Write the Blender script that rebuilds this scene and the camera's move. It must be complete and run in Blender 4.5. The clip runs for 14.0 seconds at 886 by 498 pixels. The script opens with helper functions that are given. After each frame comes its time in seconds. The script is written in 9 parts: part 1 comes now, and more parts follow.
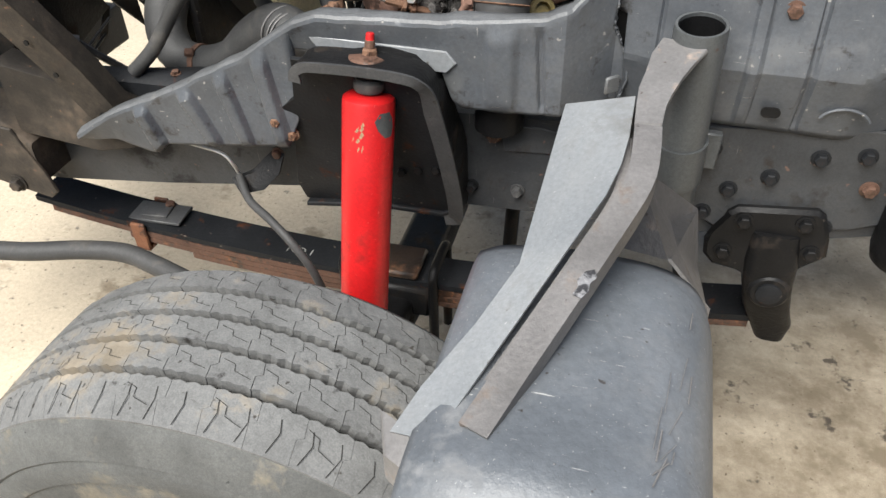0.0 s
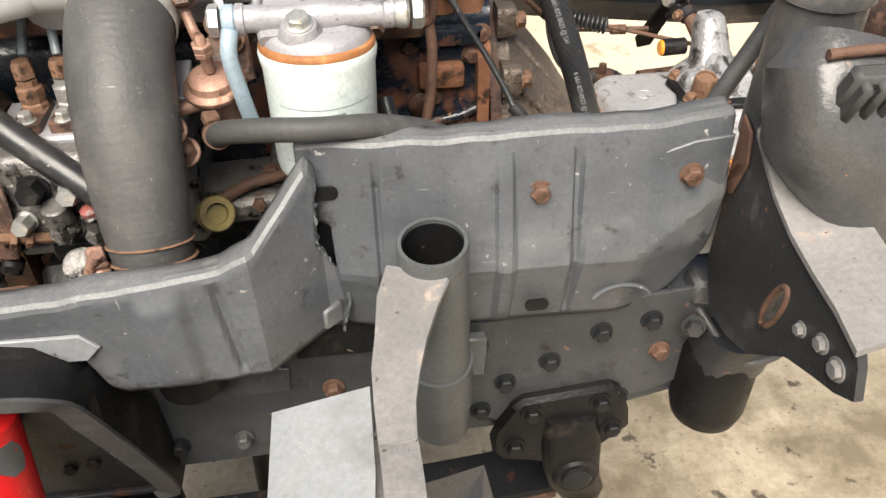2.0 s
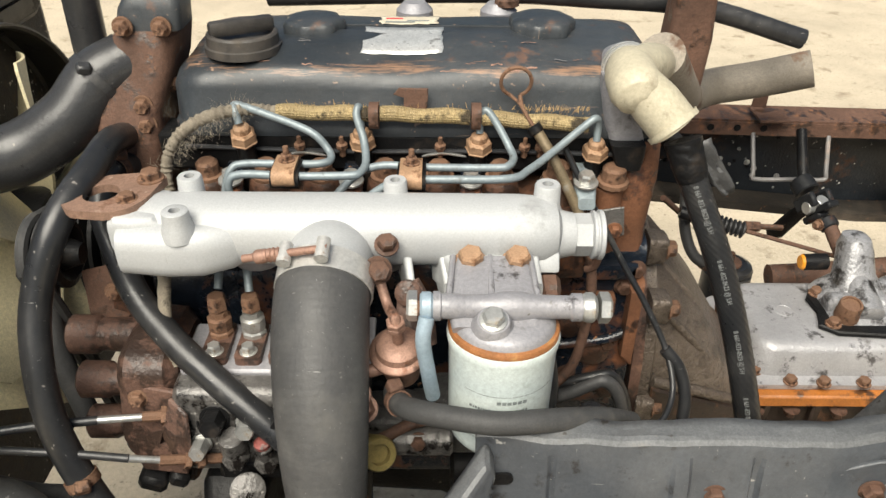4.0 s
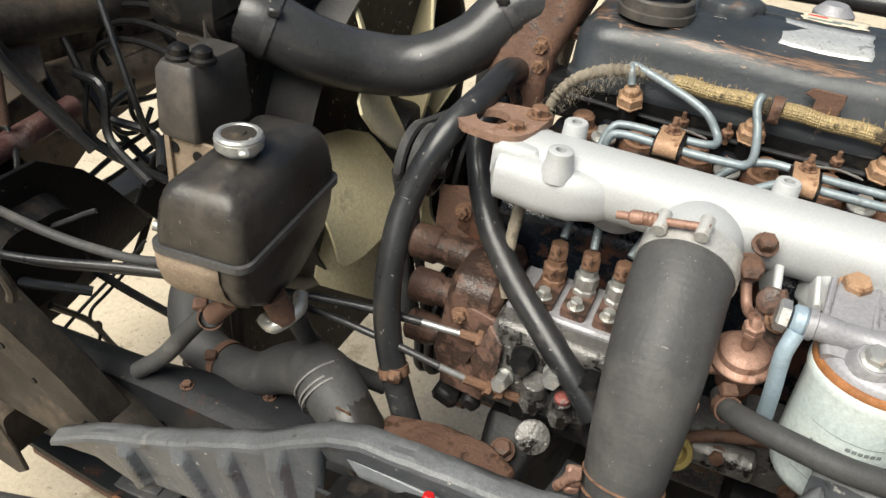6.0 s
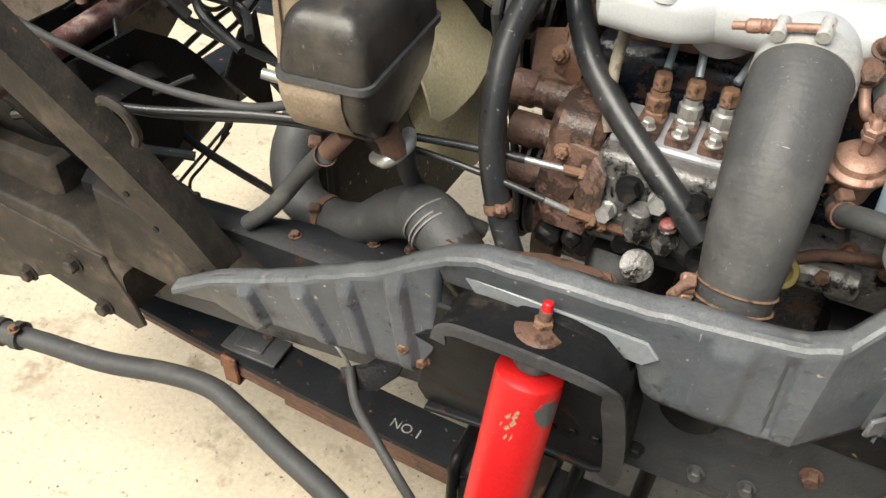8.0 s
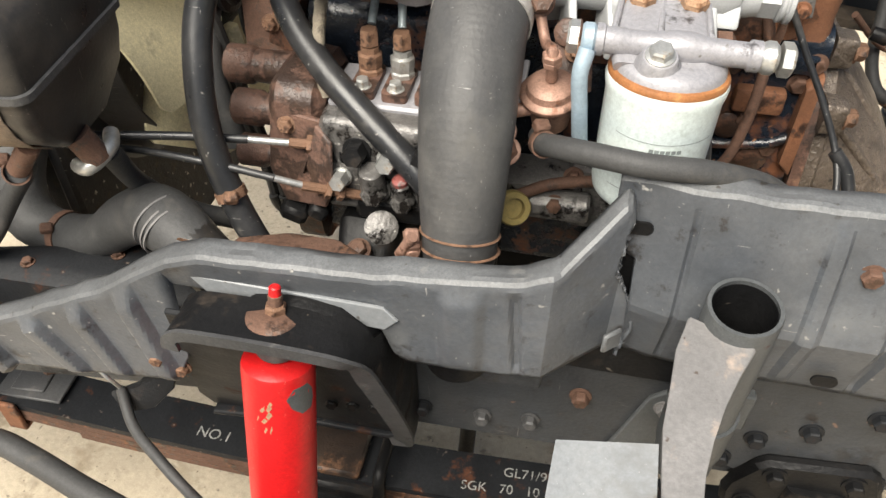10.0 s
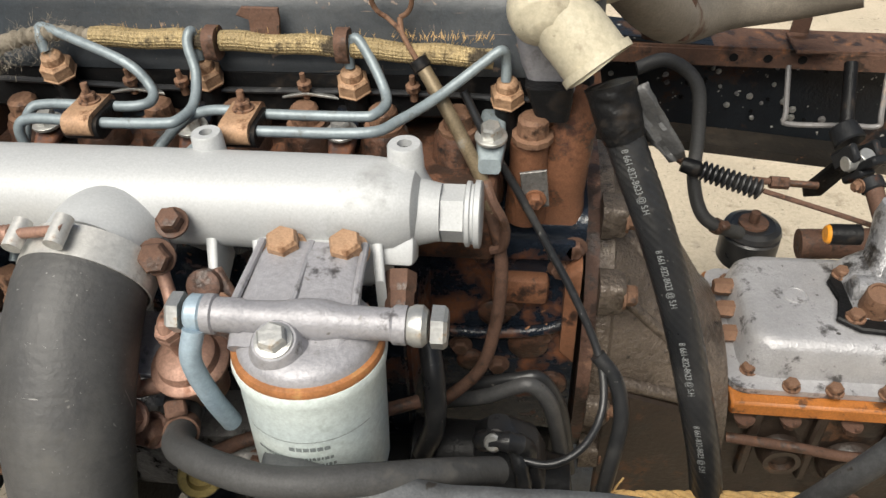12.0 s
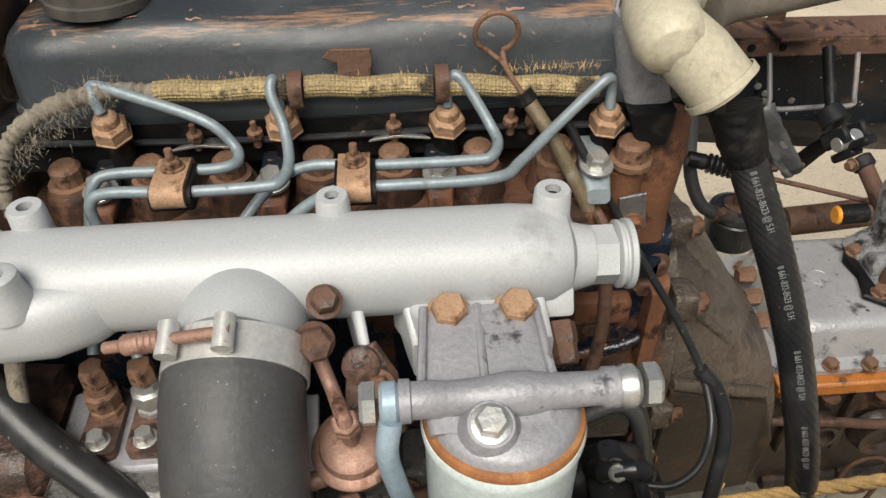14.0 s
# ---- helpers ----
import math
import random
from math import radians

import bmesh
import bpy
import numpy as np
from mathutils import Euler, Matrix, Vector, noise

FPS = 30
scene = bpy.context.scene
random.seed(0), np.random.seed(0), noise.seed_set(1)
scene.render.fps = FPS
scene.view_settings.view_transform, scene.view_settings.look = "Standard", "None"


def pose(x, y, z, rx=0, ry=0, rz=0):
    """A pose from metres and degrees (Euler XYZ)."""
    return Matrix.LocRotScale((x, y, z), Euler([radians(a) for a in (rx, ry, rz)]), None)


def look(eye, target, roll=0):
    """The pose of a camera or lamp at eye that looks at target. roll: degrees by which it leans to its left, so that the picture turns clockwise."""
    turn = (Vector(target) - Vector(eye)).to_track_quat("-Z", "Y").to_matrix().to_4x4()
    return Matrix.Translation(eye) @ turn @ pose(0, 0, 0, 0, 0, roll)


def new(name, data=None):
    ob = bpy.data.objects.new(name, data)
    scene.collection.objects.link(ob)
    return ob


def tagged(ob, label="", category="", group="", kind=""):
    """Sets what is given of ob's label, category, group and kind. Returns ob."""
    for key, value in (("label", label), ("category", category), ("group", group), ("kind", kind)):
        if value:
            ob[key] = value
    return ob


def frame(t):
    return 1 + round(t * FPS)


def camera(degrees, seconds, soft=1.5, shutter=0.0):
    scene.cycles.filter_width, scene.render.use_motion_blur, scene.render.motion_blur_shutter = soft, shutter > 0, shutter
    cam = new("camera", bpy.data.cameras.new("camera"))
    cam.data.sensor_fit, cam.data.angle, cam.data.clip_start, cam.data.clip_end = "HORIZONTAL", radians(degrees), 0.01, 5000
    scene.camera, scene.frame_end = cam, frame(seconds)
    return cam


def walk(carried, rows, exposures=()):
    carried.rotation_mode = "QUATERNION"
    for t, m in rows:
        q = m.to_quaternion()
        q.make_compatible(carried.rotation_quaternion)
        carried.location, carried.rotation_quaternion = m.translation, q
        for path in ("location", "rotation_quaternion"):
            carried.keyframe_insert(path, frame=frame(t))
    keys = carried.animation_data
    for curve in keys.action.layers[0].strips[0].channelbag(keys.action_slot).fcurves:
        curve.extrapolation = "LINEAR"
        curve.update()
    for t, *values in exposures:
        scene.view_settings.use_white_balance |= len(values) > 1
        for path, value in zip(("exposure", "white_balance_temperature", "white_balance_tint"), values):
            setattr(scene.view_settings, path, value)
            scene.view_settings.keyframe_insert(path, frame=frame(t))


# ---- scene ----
cam = camera(60.1, 14.0)
PATH = [
    (0, (0.019, 0.048, 1.213), (-0.4, 1.533, -0.06), -1.1),
    (0.5, (0.019, 0.091, 1.23), (-0.348, 1.618, -0.009), -2.0),
    (1, (-0.02, 0.204, 1.243), (-0.171, 1.774, 0.013), -3.3),
    (1.5, (-0.032, 0.306, 1.237), (0.049, 1.873, -0.003), -4.5),
    (2, (0.031, 0.401, 1.24), (0.213, 1.956, -0.005), -0.7),
    (2.5, (0.041, 0.471, 1.277), (0.149, 2.049, 0.054), 1.2),
    (2.7, (0.024, 0.476, 1.306), (0.108, 2.067, 0.097), 0.7),
    (4.8, (-0.087, 0.499, 1.4), (-0.255, 2.186, 0.338), 3.2),
    (5, (-0.1, 0.494, 1.392), (-0.358, 2.157, 0.311), 3.5),
    (5.5, (-0.123, 0.477, 1.37), (-0.573, 2.08, 0.261), 5.0),
    (6, (-0.152, 0.467, 1.362), (-0.751, 1.996, 0.22), 6.1),
    (6.5, (-0.181, 0.465, 1.354), (-0.9, 1.906, 0.169), 5.4),
    (7, (-0.176, 0.45, 1.333), (-0.942, 1.808, 0.079), 4.8),
    (7.2, (-0.166, 0.434, 1.322), (-0.93, 1.764, 0.038), 4.4),
    (9.3, (-0.185, 0.34, 1.296), (-0.492, 1.799, -0.037), -0.6),
    (9.5, (-0.162, 0.372, 1.297), (-0.446, 1.831, -0.041), -0.3),
    (10, (-0.066, 0.44, 1.294), (-0.356, 1.872, -0.071), 0.6),
    (10.5, (-0.003, 0.451, 1.264), (-0.321, 1.824, -0.155), -0.6),
    (11, (0.079, 0.527, 1.29), (-0.269, 1.95, -0.071), -3.4),
    (11.5, (0.113, 0.619, 1.321), (-0.195, 2.127, 0.044), -3.1),
    (12, (0.13, 0.682, 1.327), (-0.079, 2.224, 0.069), -2.1),
    (12.5, (0.116, 0.719, 1.326), (-0.031, 2.248, 0.045), -1.7),
    (13, (0.071, 0.736, 1.317), (-0.017, 2.235, -0.005), -1.7),
    (13.5, (-0.004, 0.733, 1.315), (0.009, 2.212, -0.031), -0.9),
    (14, (-0.052, 0.73, 1.349), (0.048, 2.247, 0.05), -0.8),
]
EXPOSURES = [(0.0, 0.72, 6250, 8), (0.5, 0.80, 6250, 7), (1.2, 0.86, 6800, 11), (2.0, 1.03, 6800, 9), (2.7, 0.86, 6800, 8), (4.8, 0.40, 6700, 5), (6.0, 0.53, 6600, 5), (7.2, 0.78, 6600, 5), (9.3, 0.75, 6700, 6), (10.5, 0.96, 6700, 8), (11.2, 0.87, 6800, 8), (12.0, 0.33, 6600, 7), (12.5, 0.23, 6600, 7), (14.0, 0.08, 6600, 7)]
walk(cam, [(t, look(eye, target, roll)) for t, eye, target, roll in PATH], EXPOSURES)

# ---- light ----
world = bpy.data.worlds.new("sky")
scene.world = world
world.use_nodes = True
wn = world.node_tree.nodes
sky = wn.new("ShaderNodeTexSky")
sky.sky_type, sky.sun_disc = "NISHITA", False
sky.sun_elevation, sky.sun_rotation = radians(55), radians(-161)
sky.air_density, sky.dust_density = 1.0, 3.0
wn["Background"].inputs["Strength"].default_value = 0.055
world.node_tree.links.new(sky.outputs["Color"], wn["Background"].inputs["Color"])
sun = new("sun", bpy.data.lights.new("sun", "SUN"))
sun.data.energy, sun.data.angle, sun.data.color = 4.6, radians(46), (1.0, 0.95, 0.88)
sun.matrix_world = look((-0.93, -1.7, 4.75), (0, 1.0, 0.6))


# ---- materials ----
def surface(name, base, rough=0.5, metal=0.0, var=0.3, scale=9.0, second=None, amount=0.0, spot=26.0, speck=None, specks=0.0,
            bump=0.25, grain=220.0, spec=0.5, second_rough=0.85, grime=0.0, fleck=1.0, scratch=None, scratched=0.0, dust=None, dusty=0.0, micro=0.14):
    """A worn surface: a base colour that drifts, patches of a second colour (rust, dust, bare metal), small specks and fine relief."""
    m = bpy.data.materials.new(name)
    m.use_nodes = True
    n, link = m.node_tree.nodes, m.node_tree.links.new
    p = n["Principled BSDF"]
    at = n.new("ShaderNodeTexCoord").outputs["Object"]

    def noise_at(s, detail=5.0, rgh=0.6):
        t = n.new("ShaderNodeTexNoise")
        t.inputs["Scale"].default_value, t.inputs["Detail"].default_value, t.inputs["Roughness"].default_value = s, detail, rgh
        link(at, t.inputs["Vector"])
        return t.outputs["Fac"]

    def ramp(fac, a, b, top=1.0):
        r = n.new("ShaderNodeMapRange")
        r.inputs["To Max"].default_value = top
        r.inputs["From Min"].default_value, r.inputs["From Max"].default_value = a, b
        link(fac, r.inputs["Value"])
        return r.outputs["Result"]

    def mix(fac, a, b):
        x = n.new("ShaderNodeMix")
        x.data_type = "RGBA"
        for v, k in ((fac, 0), (a, 6), (b, 7)):
            if isinstance(v, tuple):
                x.inputs[k].default_value = (*v, 1)
            else:
                link(v, x.inputs[k])
        return x.outputs[2]

    dark = tuple(c * (1 - var) for c in base)
    light = tuple(min(1.0, c * (1 + var)) for c in base)
    colour = mix(ramp(noise_at(scale), 0.3, 0.7), dark, light)
    fine = noise_at(grain, 3.0)
    colour = mix(ramp(fine, 0.25, 1.35, fleck), colour, tuple(c * 0.45 for c in base))
    if micro:
        tiny = n.new("ShaderNodeMapRange")
        tiny.inputs["From Min"].default_value, tiny.inputs["From Max"].default_value = 0.33, 0.67
        tiny.inputs["To Min"].default_value, tiny.inputs["To Max"].default_value = 1 - micro, 1 + micro
        link(noise_at(620.0, 2.0), tiny.inputs["Value"])
        grainy = n.new("ShaderNodeMix")
        grainy.data_type, grainy.blend_type = "RGBA", "MULTIPLY"
        grainy.inputs[0].default_value = 1.0
        link(colour, grainy.inputs[6])
        link(tiny.outputs["Result"], grainy.inputs[7])
        colour = grainy.outputs[2]
    level = n.new("ShaderNodeMapRange")
    level.inputs["To Min"].default_value, level.inputs["To Max"].default_value = max(0.04, rough - 0.12), min(1.0, rough + 0.14)
    link(noise_at(scale * 3.1), level.inputs["Value"])
    roughness = level.outputs["Result"]
    if second:
        edge = 0.66 - 0.32 * amount
        patch = ramp(noise_at(spot, 7.0, 0.68), edge, edge + 0.09)
        colour = mix(patch, colour, mix(ramp(noise_at(spot * 3), 0.3, 0.7), tuple(c * 0.55 for c in second), second))
        rr = n.new("ShaderNodeMix")
        link(patch, rr.inputs[0])
        link(roughness, rr.inputs[2])
        rr.inputs[3].default_value = second_rough
        roughness = rr.outputs[0]
    if speck:
        colour = mix(ramp(noise_at(95.0, 2.0, 0.5), 0.74 - 0.16 * specks, 0.79 - 0.16 * specks), colour, speck)
    if grime:
        dirt = ramp(noise_at(33.0, 8.0, 0.7), 0.62 - 0.2 * grime, 0.70 - 0.2 * grime)
        soft = n.new("ShaderNodeMath")
        soft.operation = "MULTIPLY"
        soft.inputs[1].default_value = 0.8
        link(dirt, soft.inputs[0])
        colour = mix(soft.outputs[0], colour, (0.020, 0.016, 0.014))
        oily = n.new("ShaderNodeMix")
        link(soft.outputs[0], oily.inputs[0])
        link(roughness, oily.inputs[2])
        oily.inputs[3].default_value = 0.30
        roughness = oily.outputs[0]
    def stretched(sx, sy, sz, turn, detail):
        place = n.new("ShaderNodeMapping")
        place.inputs["Scale"].default_value, place.inputs["Rotation"].default_value = (sx, sy, sz), (turn, turn * 0.6, turn * 1.3)
        link(at, place.inputs["Vector"])
        t = n.new("ShaderNodeTexNoise")
        t.inputs["Scale"].default_value, t.inputs["Detail"].default_value, t.inputs["Roughness"].default_value = 1.0, detail, 0.6
        link(place.outputs["Vector"], t.inputs["Vector"])
        return t.outputs["Fac"]

    if dust:
        veil = n.new("ShaderNodeMath")
        veil.operation = "MULTIPLY"
        link(ramp(noise_at(5.5, 8.0, 0.72), 0.42, 0.72, dusty), veil.inputs[0])
        link(ramp(noise_at(48.0, 5.0, 0.7), 0.30, 0.62), veil.inputs[1])
        colour = mix(veil.outputs[0], colour, dust)
        dry = n.new("ShaderNodeMix")
        link(veil.outputs[0], dry.inputs[0])
        link(roughness, dry.inputs[2])
        dry.inputs[3].default_value = 0.85
        roughness = dry.outputs[0]
    if scratch:
        for sx, sy, sz, turn in ((420, 420, 16, 0.35), (18, 380, 380, 0.2)):
            lines = ramp(stretched(sx, sy, sz, turn, 3.0), 0.735 - 0.10 * scratched, 0.765 - 0.10 * scratched, 0.85)
            colour = mix(lines, colour, scratch)
    link(colour, p.inputs["Base Color"])
    link(roughness, p.inputs["Roughness"])
    p.inputs["Metallic"].default_value = metal
    p.inputs["Specular IOR Level"].default_value = spec
    b = n.new("ShaderNodeBump")
    b.inputs["Strength"].default_value, b.inputs["Distance"].default_value = bump, 0.002
    total = n.new("ShaderNodeMath")
    total.operation = "ADD"
    link(fine, total.inputs[0])
    link(noise_at(scale * 4), total.inputs[1])
    link(total.outputs[0], b.inputs["Height"])
    link(b.outputs["Normal"], p.inputs["Normal"])
    return m


RUST_DARK = (0.10, 0.042, 0.024)
M_CONCRETE = surface("concrete", (0.585, 0.50, 0.375), 0.88, 0, 0.18, 2.2, (0.39, 0.315, 0.22), 0.28, 6.0, (0.10, 0.08, 0.06), 0.36, 0.5, 90, grime=0.08)
M_PANEL = surface("panel_paint", (0.088, 0.096, 0.108), 0.34, 0, 0.5, 5, (0.132, 0.139, 0.147), 0.32, 9, (0.34, 0.33, 0.31), 0.18, 0.18, 220, 0.45, grime=0.16, scratch=(0.30, 0.29, 0.275), scratched=0.22, dust=(0.16, 0.155, 0.148), dusty=0.40, micro=0.05)
M_RAIL = surface("chassis_black", (0.017, 0.018, 0.020), 0.48, 0, 0.4, 9, RUST_DARK, 0.2, 24, (0.12, 0.10, 0.085), 0.2, 0.25, 220, 0.18)
M_MAROON = surface("maroon_paint", (0.12, 0.048, 0.044), 0.5, 0, 0.4, 8, (0.42, 0.31, 0.28), 0.42, 12, (0.05, 0.03, 0.03), 0.3, 0.3, scratch=(0.45, 0.36, 0.33), scratched=0.5, dust=(0.36, 0.29, 0.25), dusty=0.5)
M_DUSTY = surface("dusty_brown_steel", (0.21, 0.165, 0.125), 0.6, 0, 0.4, 7, (0.08, 0.063, 0.05), 0.4, 9, (0.26, 0.12, 0.07), 0.2, 0.3, dust=(0.36, 0.29, 0.22), dusty=0.5)
M_WEB = surface("slate_frame_paint", (0.044, 0.047, 0.051), 0.40, 0, 0.4, 7, (0.016, 0.0155, 0.016), 0.35, 12, (0.13, 0.08, 0.06), 0.2, 0.3, 220, 0.35, grime=0.15, scratch=(0.16, 0.15, 0.14), scratched=0.25, dust=(0.10, 0.094, 0.087), dusty=0.45)
M_LID = surface("pale_gearbox_lid", (0.42, 0.415, 0.425), 0.40, 0.3, 0.2, 9, (0.27, 0.26, 0.255), 0.28, 15, (0.08, 0.075, 0.07), 0.22, 0.45, 260, fleck=0.6, grime=0.25, micro=0.05)
M_FRONT = surface("dusty_chassis", (0.030, 0.026, 0.022), 0.6, 0, 0.45, 7, (0.085, 0.066, 0.050), 0.36, 8, (0.12, 0.06, 0.035), 0.2, 0.3, spec=0.3, dust=(0.17, 0.135, 0.10), dusty=0.5)
M_GREY = surface("grey_primer", (0.23, 0.243, 0.255), 0.36, 0, 0.16, 4, (0.17, 0.178, 0.186), 0.22, 6, (0.07, 0.065, 0.06), 0.16, 0.12, scratch=(0.42, 0.42, 0.41), scratched=0.3, dust=(0.33, 0.32, 0.30), dusty=0.3, micro=0.05)
M_BRACKET = surface("bare_grey_steel", (0.22, 0.212, 0.208), 0.48, 0.2, 0.2, 10, (0.40, 0.33, 0.28), 0.22, 26, (0.09, 0.07, 0.06), 0.16, 0.2, micro=0.05)
M_TUBE = surface("tube_paint", (0.085, 0.09, 0.092), 0.42, 0, 0.2, 8, RUST_DARK, 0.1, 30, None, 0, 0.12, spec=0.4)
M_GUARD = surface("mudguard_plastic", (0.135, 0.148, 0.165), 0.42, 0, 0.3, 5, (0.21, 0.217, 0.225), 0.28, 8, (0.035, 0.03, 0.028), 0.2, 0.4, 130, scratch=(0.42, 0.42, 0.41), scratched=0.42, dust=(0.30, 0.29, 0.275), dusty=0.35, micro=0.05)
M_RED = surface("red_paint", (0.56, 0.010, 0.012), 0.42, 0, 0.22, 9, (0.36, 0.016, 0.014), 0.28, 8, (0.25, 0.02, 0.02), 0.1, 0.16, 220, second_rough=0.5, scratch=(0.70, 0.20, 0.17), scratched=0.2, micro=0.06)
M_RUST = surface("rusty_iron", (0.135, 0.072, 0.048), 0.8, 0.1, 0.4, 16, (0.33, 0.145, 0.065), 0.3, 32, (0.05, 0.03, 0.02), 0.25, 0.5, grime=0.5)
M_RUSTBOLT = surface("rusty_bolt", (0.22, 0.122, 0.075), 0.75, 0.2, 0.35, 30, (0.12, 0.055, 0.03), 0.35, 60, None, 0, 0.5, grime=0.3)
M_PUMPRUST = surface("brown_iron", (0.145, 0.080, 0.058), 0.65, 0.15, 0.4, 18, (0.34, 0.19, 0.125), 0.3, 38, (0.06, 0.035, 0.03), 0.25, 0.6, grime=0.8)
M_EYE = surface("brown_plate", (0.27, 0.165, 0.118), 0.6, 0.1, 0.25, 18, (0.16, 0.075, 0.042), 0.3, 30, (0.40, 0.30, 0.24), 0.15, 0.35)
M_FADEDRED = surface("faded_red", (0.24, 0.07, 0.06), 0.5, 0, 0.2, 30, (0.42, 0.34, 0.32), 0.3, 60, grime=0.3)
M_COPPER = surface("coppery_case", (0.33, 0.195, 0.145), 0.55, 0.35, 0.25, 18, (0.28, 0.115, 0.06), 0.25, 30, None, 0, 0.25, grime=0.25)
M_ALU = surface("silver_casting", (0.45, 0.46, 0.465), 0.52, 0.12, 0.05, 5, (0.42, 0.425, 0.425), 0.05, 9, (0.36, 0.35, 0.33), 0.0, 0.03, 420, fleck=0.3, scratch=(0.30, 0.29, 0.28), scratched=0.05, micro=0.06)
M_ALUGREY = surface("grey_casting", (0.34, 0.335, 0.355), 0.5, 0.3, 0.12, 10, (0.29, 0.285, 0.29), 0.25, 18, (0.15, 0.14, 0.13), 0.1, 0.25, 300, grime=0.12, micro=0.05)
M_GRIME = surface("greasy_casting", (0.15, 0.143, 0.136), 0.34, 0.25, 0.45, 16, (0.014, 0.012, 0.011), 0.48, 26, (0.42, 0.40, 0.37), 0.26, 0.6, scratch=(0.42, 0.40, 0.36), scratched=0.3, second_rough=0.25)
M_WORN = surface("worn_black_steel", (0.075, 0.075, 0.076), 0.45, 0.1, 0.3, 9, (0.15, 0.145, 0.14), 0.25, 24, (0.03, 0.025, 0.02), 0.2, 0.3)
M_CHANNEL = surface("dull_steel_channel", (0.165, 0.158, 0.155), 0.45, 0.15, 0.3, 9, (0.20, 0.17, 0.15), 0.25, 22, (0.05, 0.04, 0.035), 0.2, 0.25, micro=0.05)
M_ARM = surface("worn_arm_paint", (0.085, 0.085, 0.087), 0.30, 0.15, 0.45, 8, (0.17, 0.155, 0.145), 0.3, 11, (0.26, 0.13, 0.08), 0.14, 0.25, second_rough=0.45)
M_HINGE = surface("scuffed_black_steel", (0.034, 0.035, 0.037), 0.36, 0.1, 0.4, 9, (0.11, 0.105, 0.10), 0.2, 13, (0.20, 0.09, 0.05), 0.16, 0.25, second_rough=0.5)
M_FLANGE = surface("worn_flange", (0.135, 0.14, 0.145), 0.5, 0.1, 0.35, 9, (0.24, 0.235, 0.225), 0.3, 16, (0.05, 0.045, 0.04), 0.2, 0.25)
M_FARRAIL = surface("navy_rail", (0.014, 0.017, 0.021), 0.36, 0, 0.4, 9, (0.085, 0.045, 0.028), 0.30, 16, (0.48, 0.46, 0.42), 0.24, 0.4, 220, 0.4)
M_ZINC = surface("zinc_plate", (0.52, 0.52, 0.50), 0.36, 0.7, 0.2, 20, (0.42, 0.31, 0.20), 0.22, 50, None, 0, 0.15, micro=0.05)
M_STEEL = surface("clamp_steel", (0.62, 0.61, 0.58), 0.35, 0.45, 0.15, 20, (0.30, 0.19, 0.12), 0.15, 40, None, 0, 0.1, micro=0.05)
M_PIPE = surface("pipe_zinc", (0.25, 0.295, 0.315), 0.42, 0.2, 0.18, 25, (0.20, 0.215, 0.215), 0.2, 60, None, 0, 0.12, micro=0.05)
M_BLUEPIPE = surface("blue_grey_pipe", (0.33, 0.42, 0.49), 0.45, 0.2, 0.15, 25, (0.42, 0.36, 0.28), 0.1, 50, None, 0, 0.12, micro=0.05)
M_HOSE = surface("hose_rubber", (0.020, 0.021, 0.023), 0.30, 0, 0.3, 14, (0.06, 0.058, 0.055), 0.16, 30, (0.24, 0.22, 0.20), 0.06, 0.10, second_rough=0.5, scratch=(0.25, 0.24, 0.225), scratched=0.30, dust=(0.085, 0.08, 0.075), dusty=0.45, micro=0.05)
M_RADHOSE = surface("aged_radiator_hose", (0.044, 0.044, 0.045), 0.30, 0, 0.35, 10, (0.085, 0.08, 0.074), 0.22, 18, (0.24, 0.22, 0.19), 0.1, 0.18, second_rough=0.55)
M_DULLHOSE = surface("dull_rubber", (0.050, 0.050, 0.050), 0.62, 0, 0.25, 12, (0.10, 0.095, 0.088), 0.3, 18, None, 0, 0.2)
M_INTAKE = surface("intake_rubber", (0.056, 0.056, 0.057), 0.52, 0, 0.22, 10, (0.088, 0.086, 0.082), 0.25, 14, (0.24, 0.23, 0.21), 0.05, 0.22, scratch=(0.26, 0.255, 0.245), scratched=0.30, dust=(0.13, 0.125, 0.115), dusty=0.5, micro=0.05)
M_TYRE = surface("tyre_rubber", (0.185, 0.186, 0.182), 0.85, 0, 0.38, 7, (0.31, 0.265, 0.20), 0.46, 7, (0.045, 0.04, 0.036), 0.3, 0.6, 130, grime=0.12)
M_TYRESIDE = surface("tyre_side_rubber", (0.10, 0.102, 0.098), 0.8, 0, 0.4, 9, (0.22, 0.195, 0.15), 0.36, 8, (0.03, 0.03, 0.03), 0.1, 0.35, 160)
M_CORE = surface("dusty_core", (0.030, 0.024, 0.018), 0.7, 0, 0.4, 20, (0.075, 0.055, 0.035), 0.35, 30, (0.38, 0.34, 0.27), 0.42, 0.5)
M_GREASY = surface("greasy_aluminium", (0.34, 0.34, 0.35), 0.38, 0.3, 0.3, 14, (0.03, 0.028, 0.027), 0.42, 22, (0.02, 0.02, 0.02), 0.3, 0.5, grime=0.6)
M_TYREDARK = surface("tyre_groove_shade", (0.022, 0.020, 0.018), 0.9, 0, 0.2, 12)
M_BLACK = surface("oily_black", (0.010, 0.010, 0.0105), 0.42, 0, 0.4, 14, (0.034, 0.027, 0.022), 0.3, 20, (0.10, 0.085, 0.07), 0.06, 0.3, 220, 0.18)
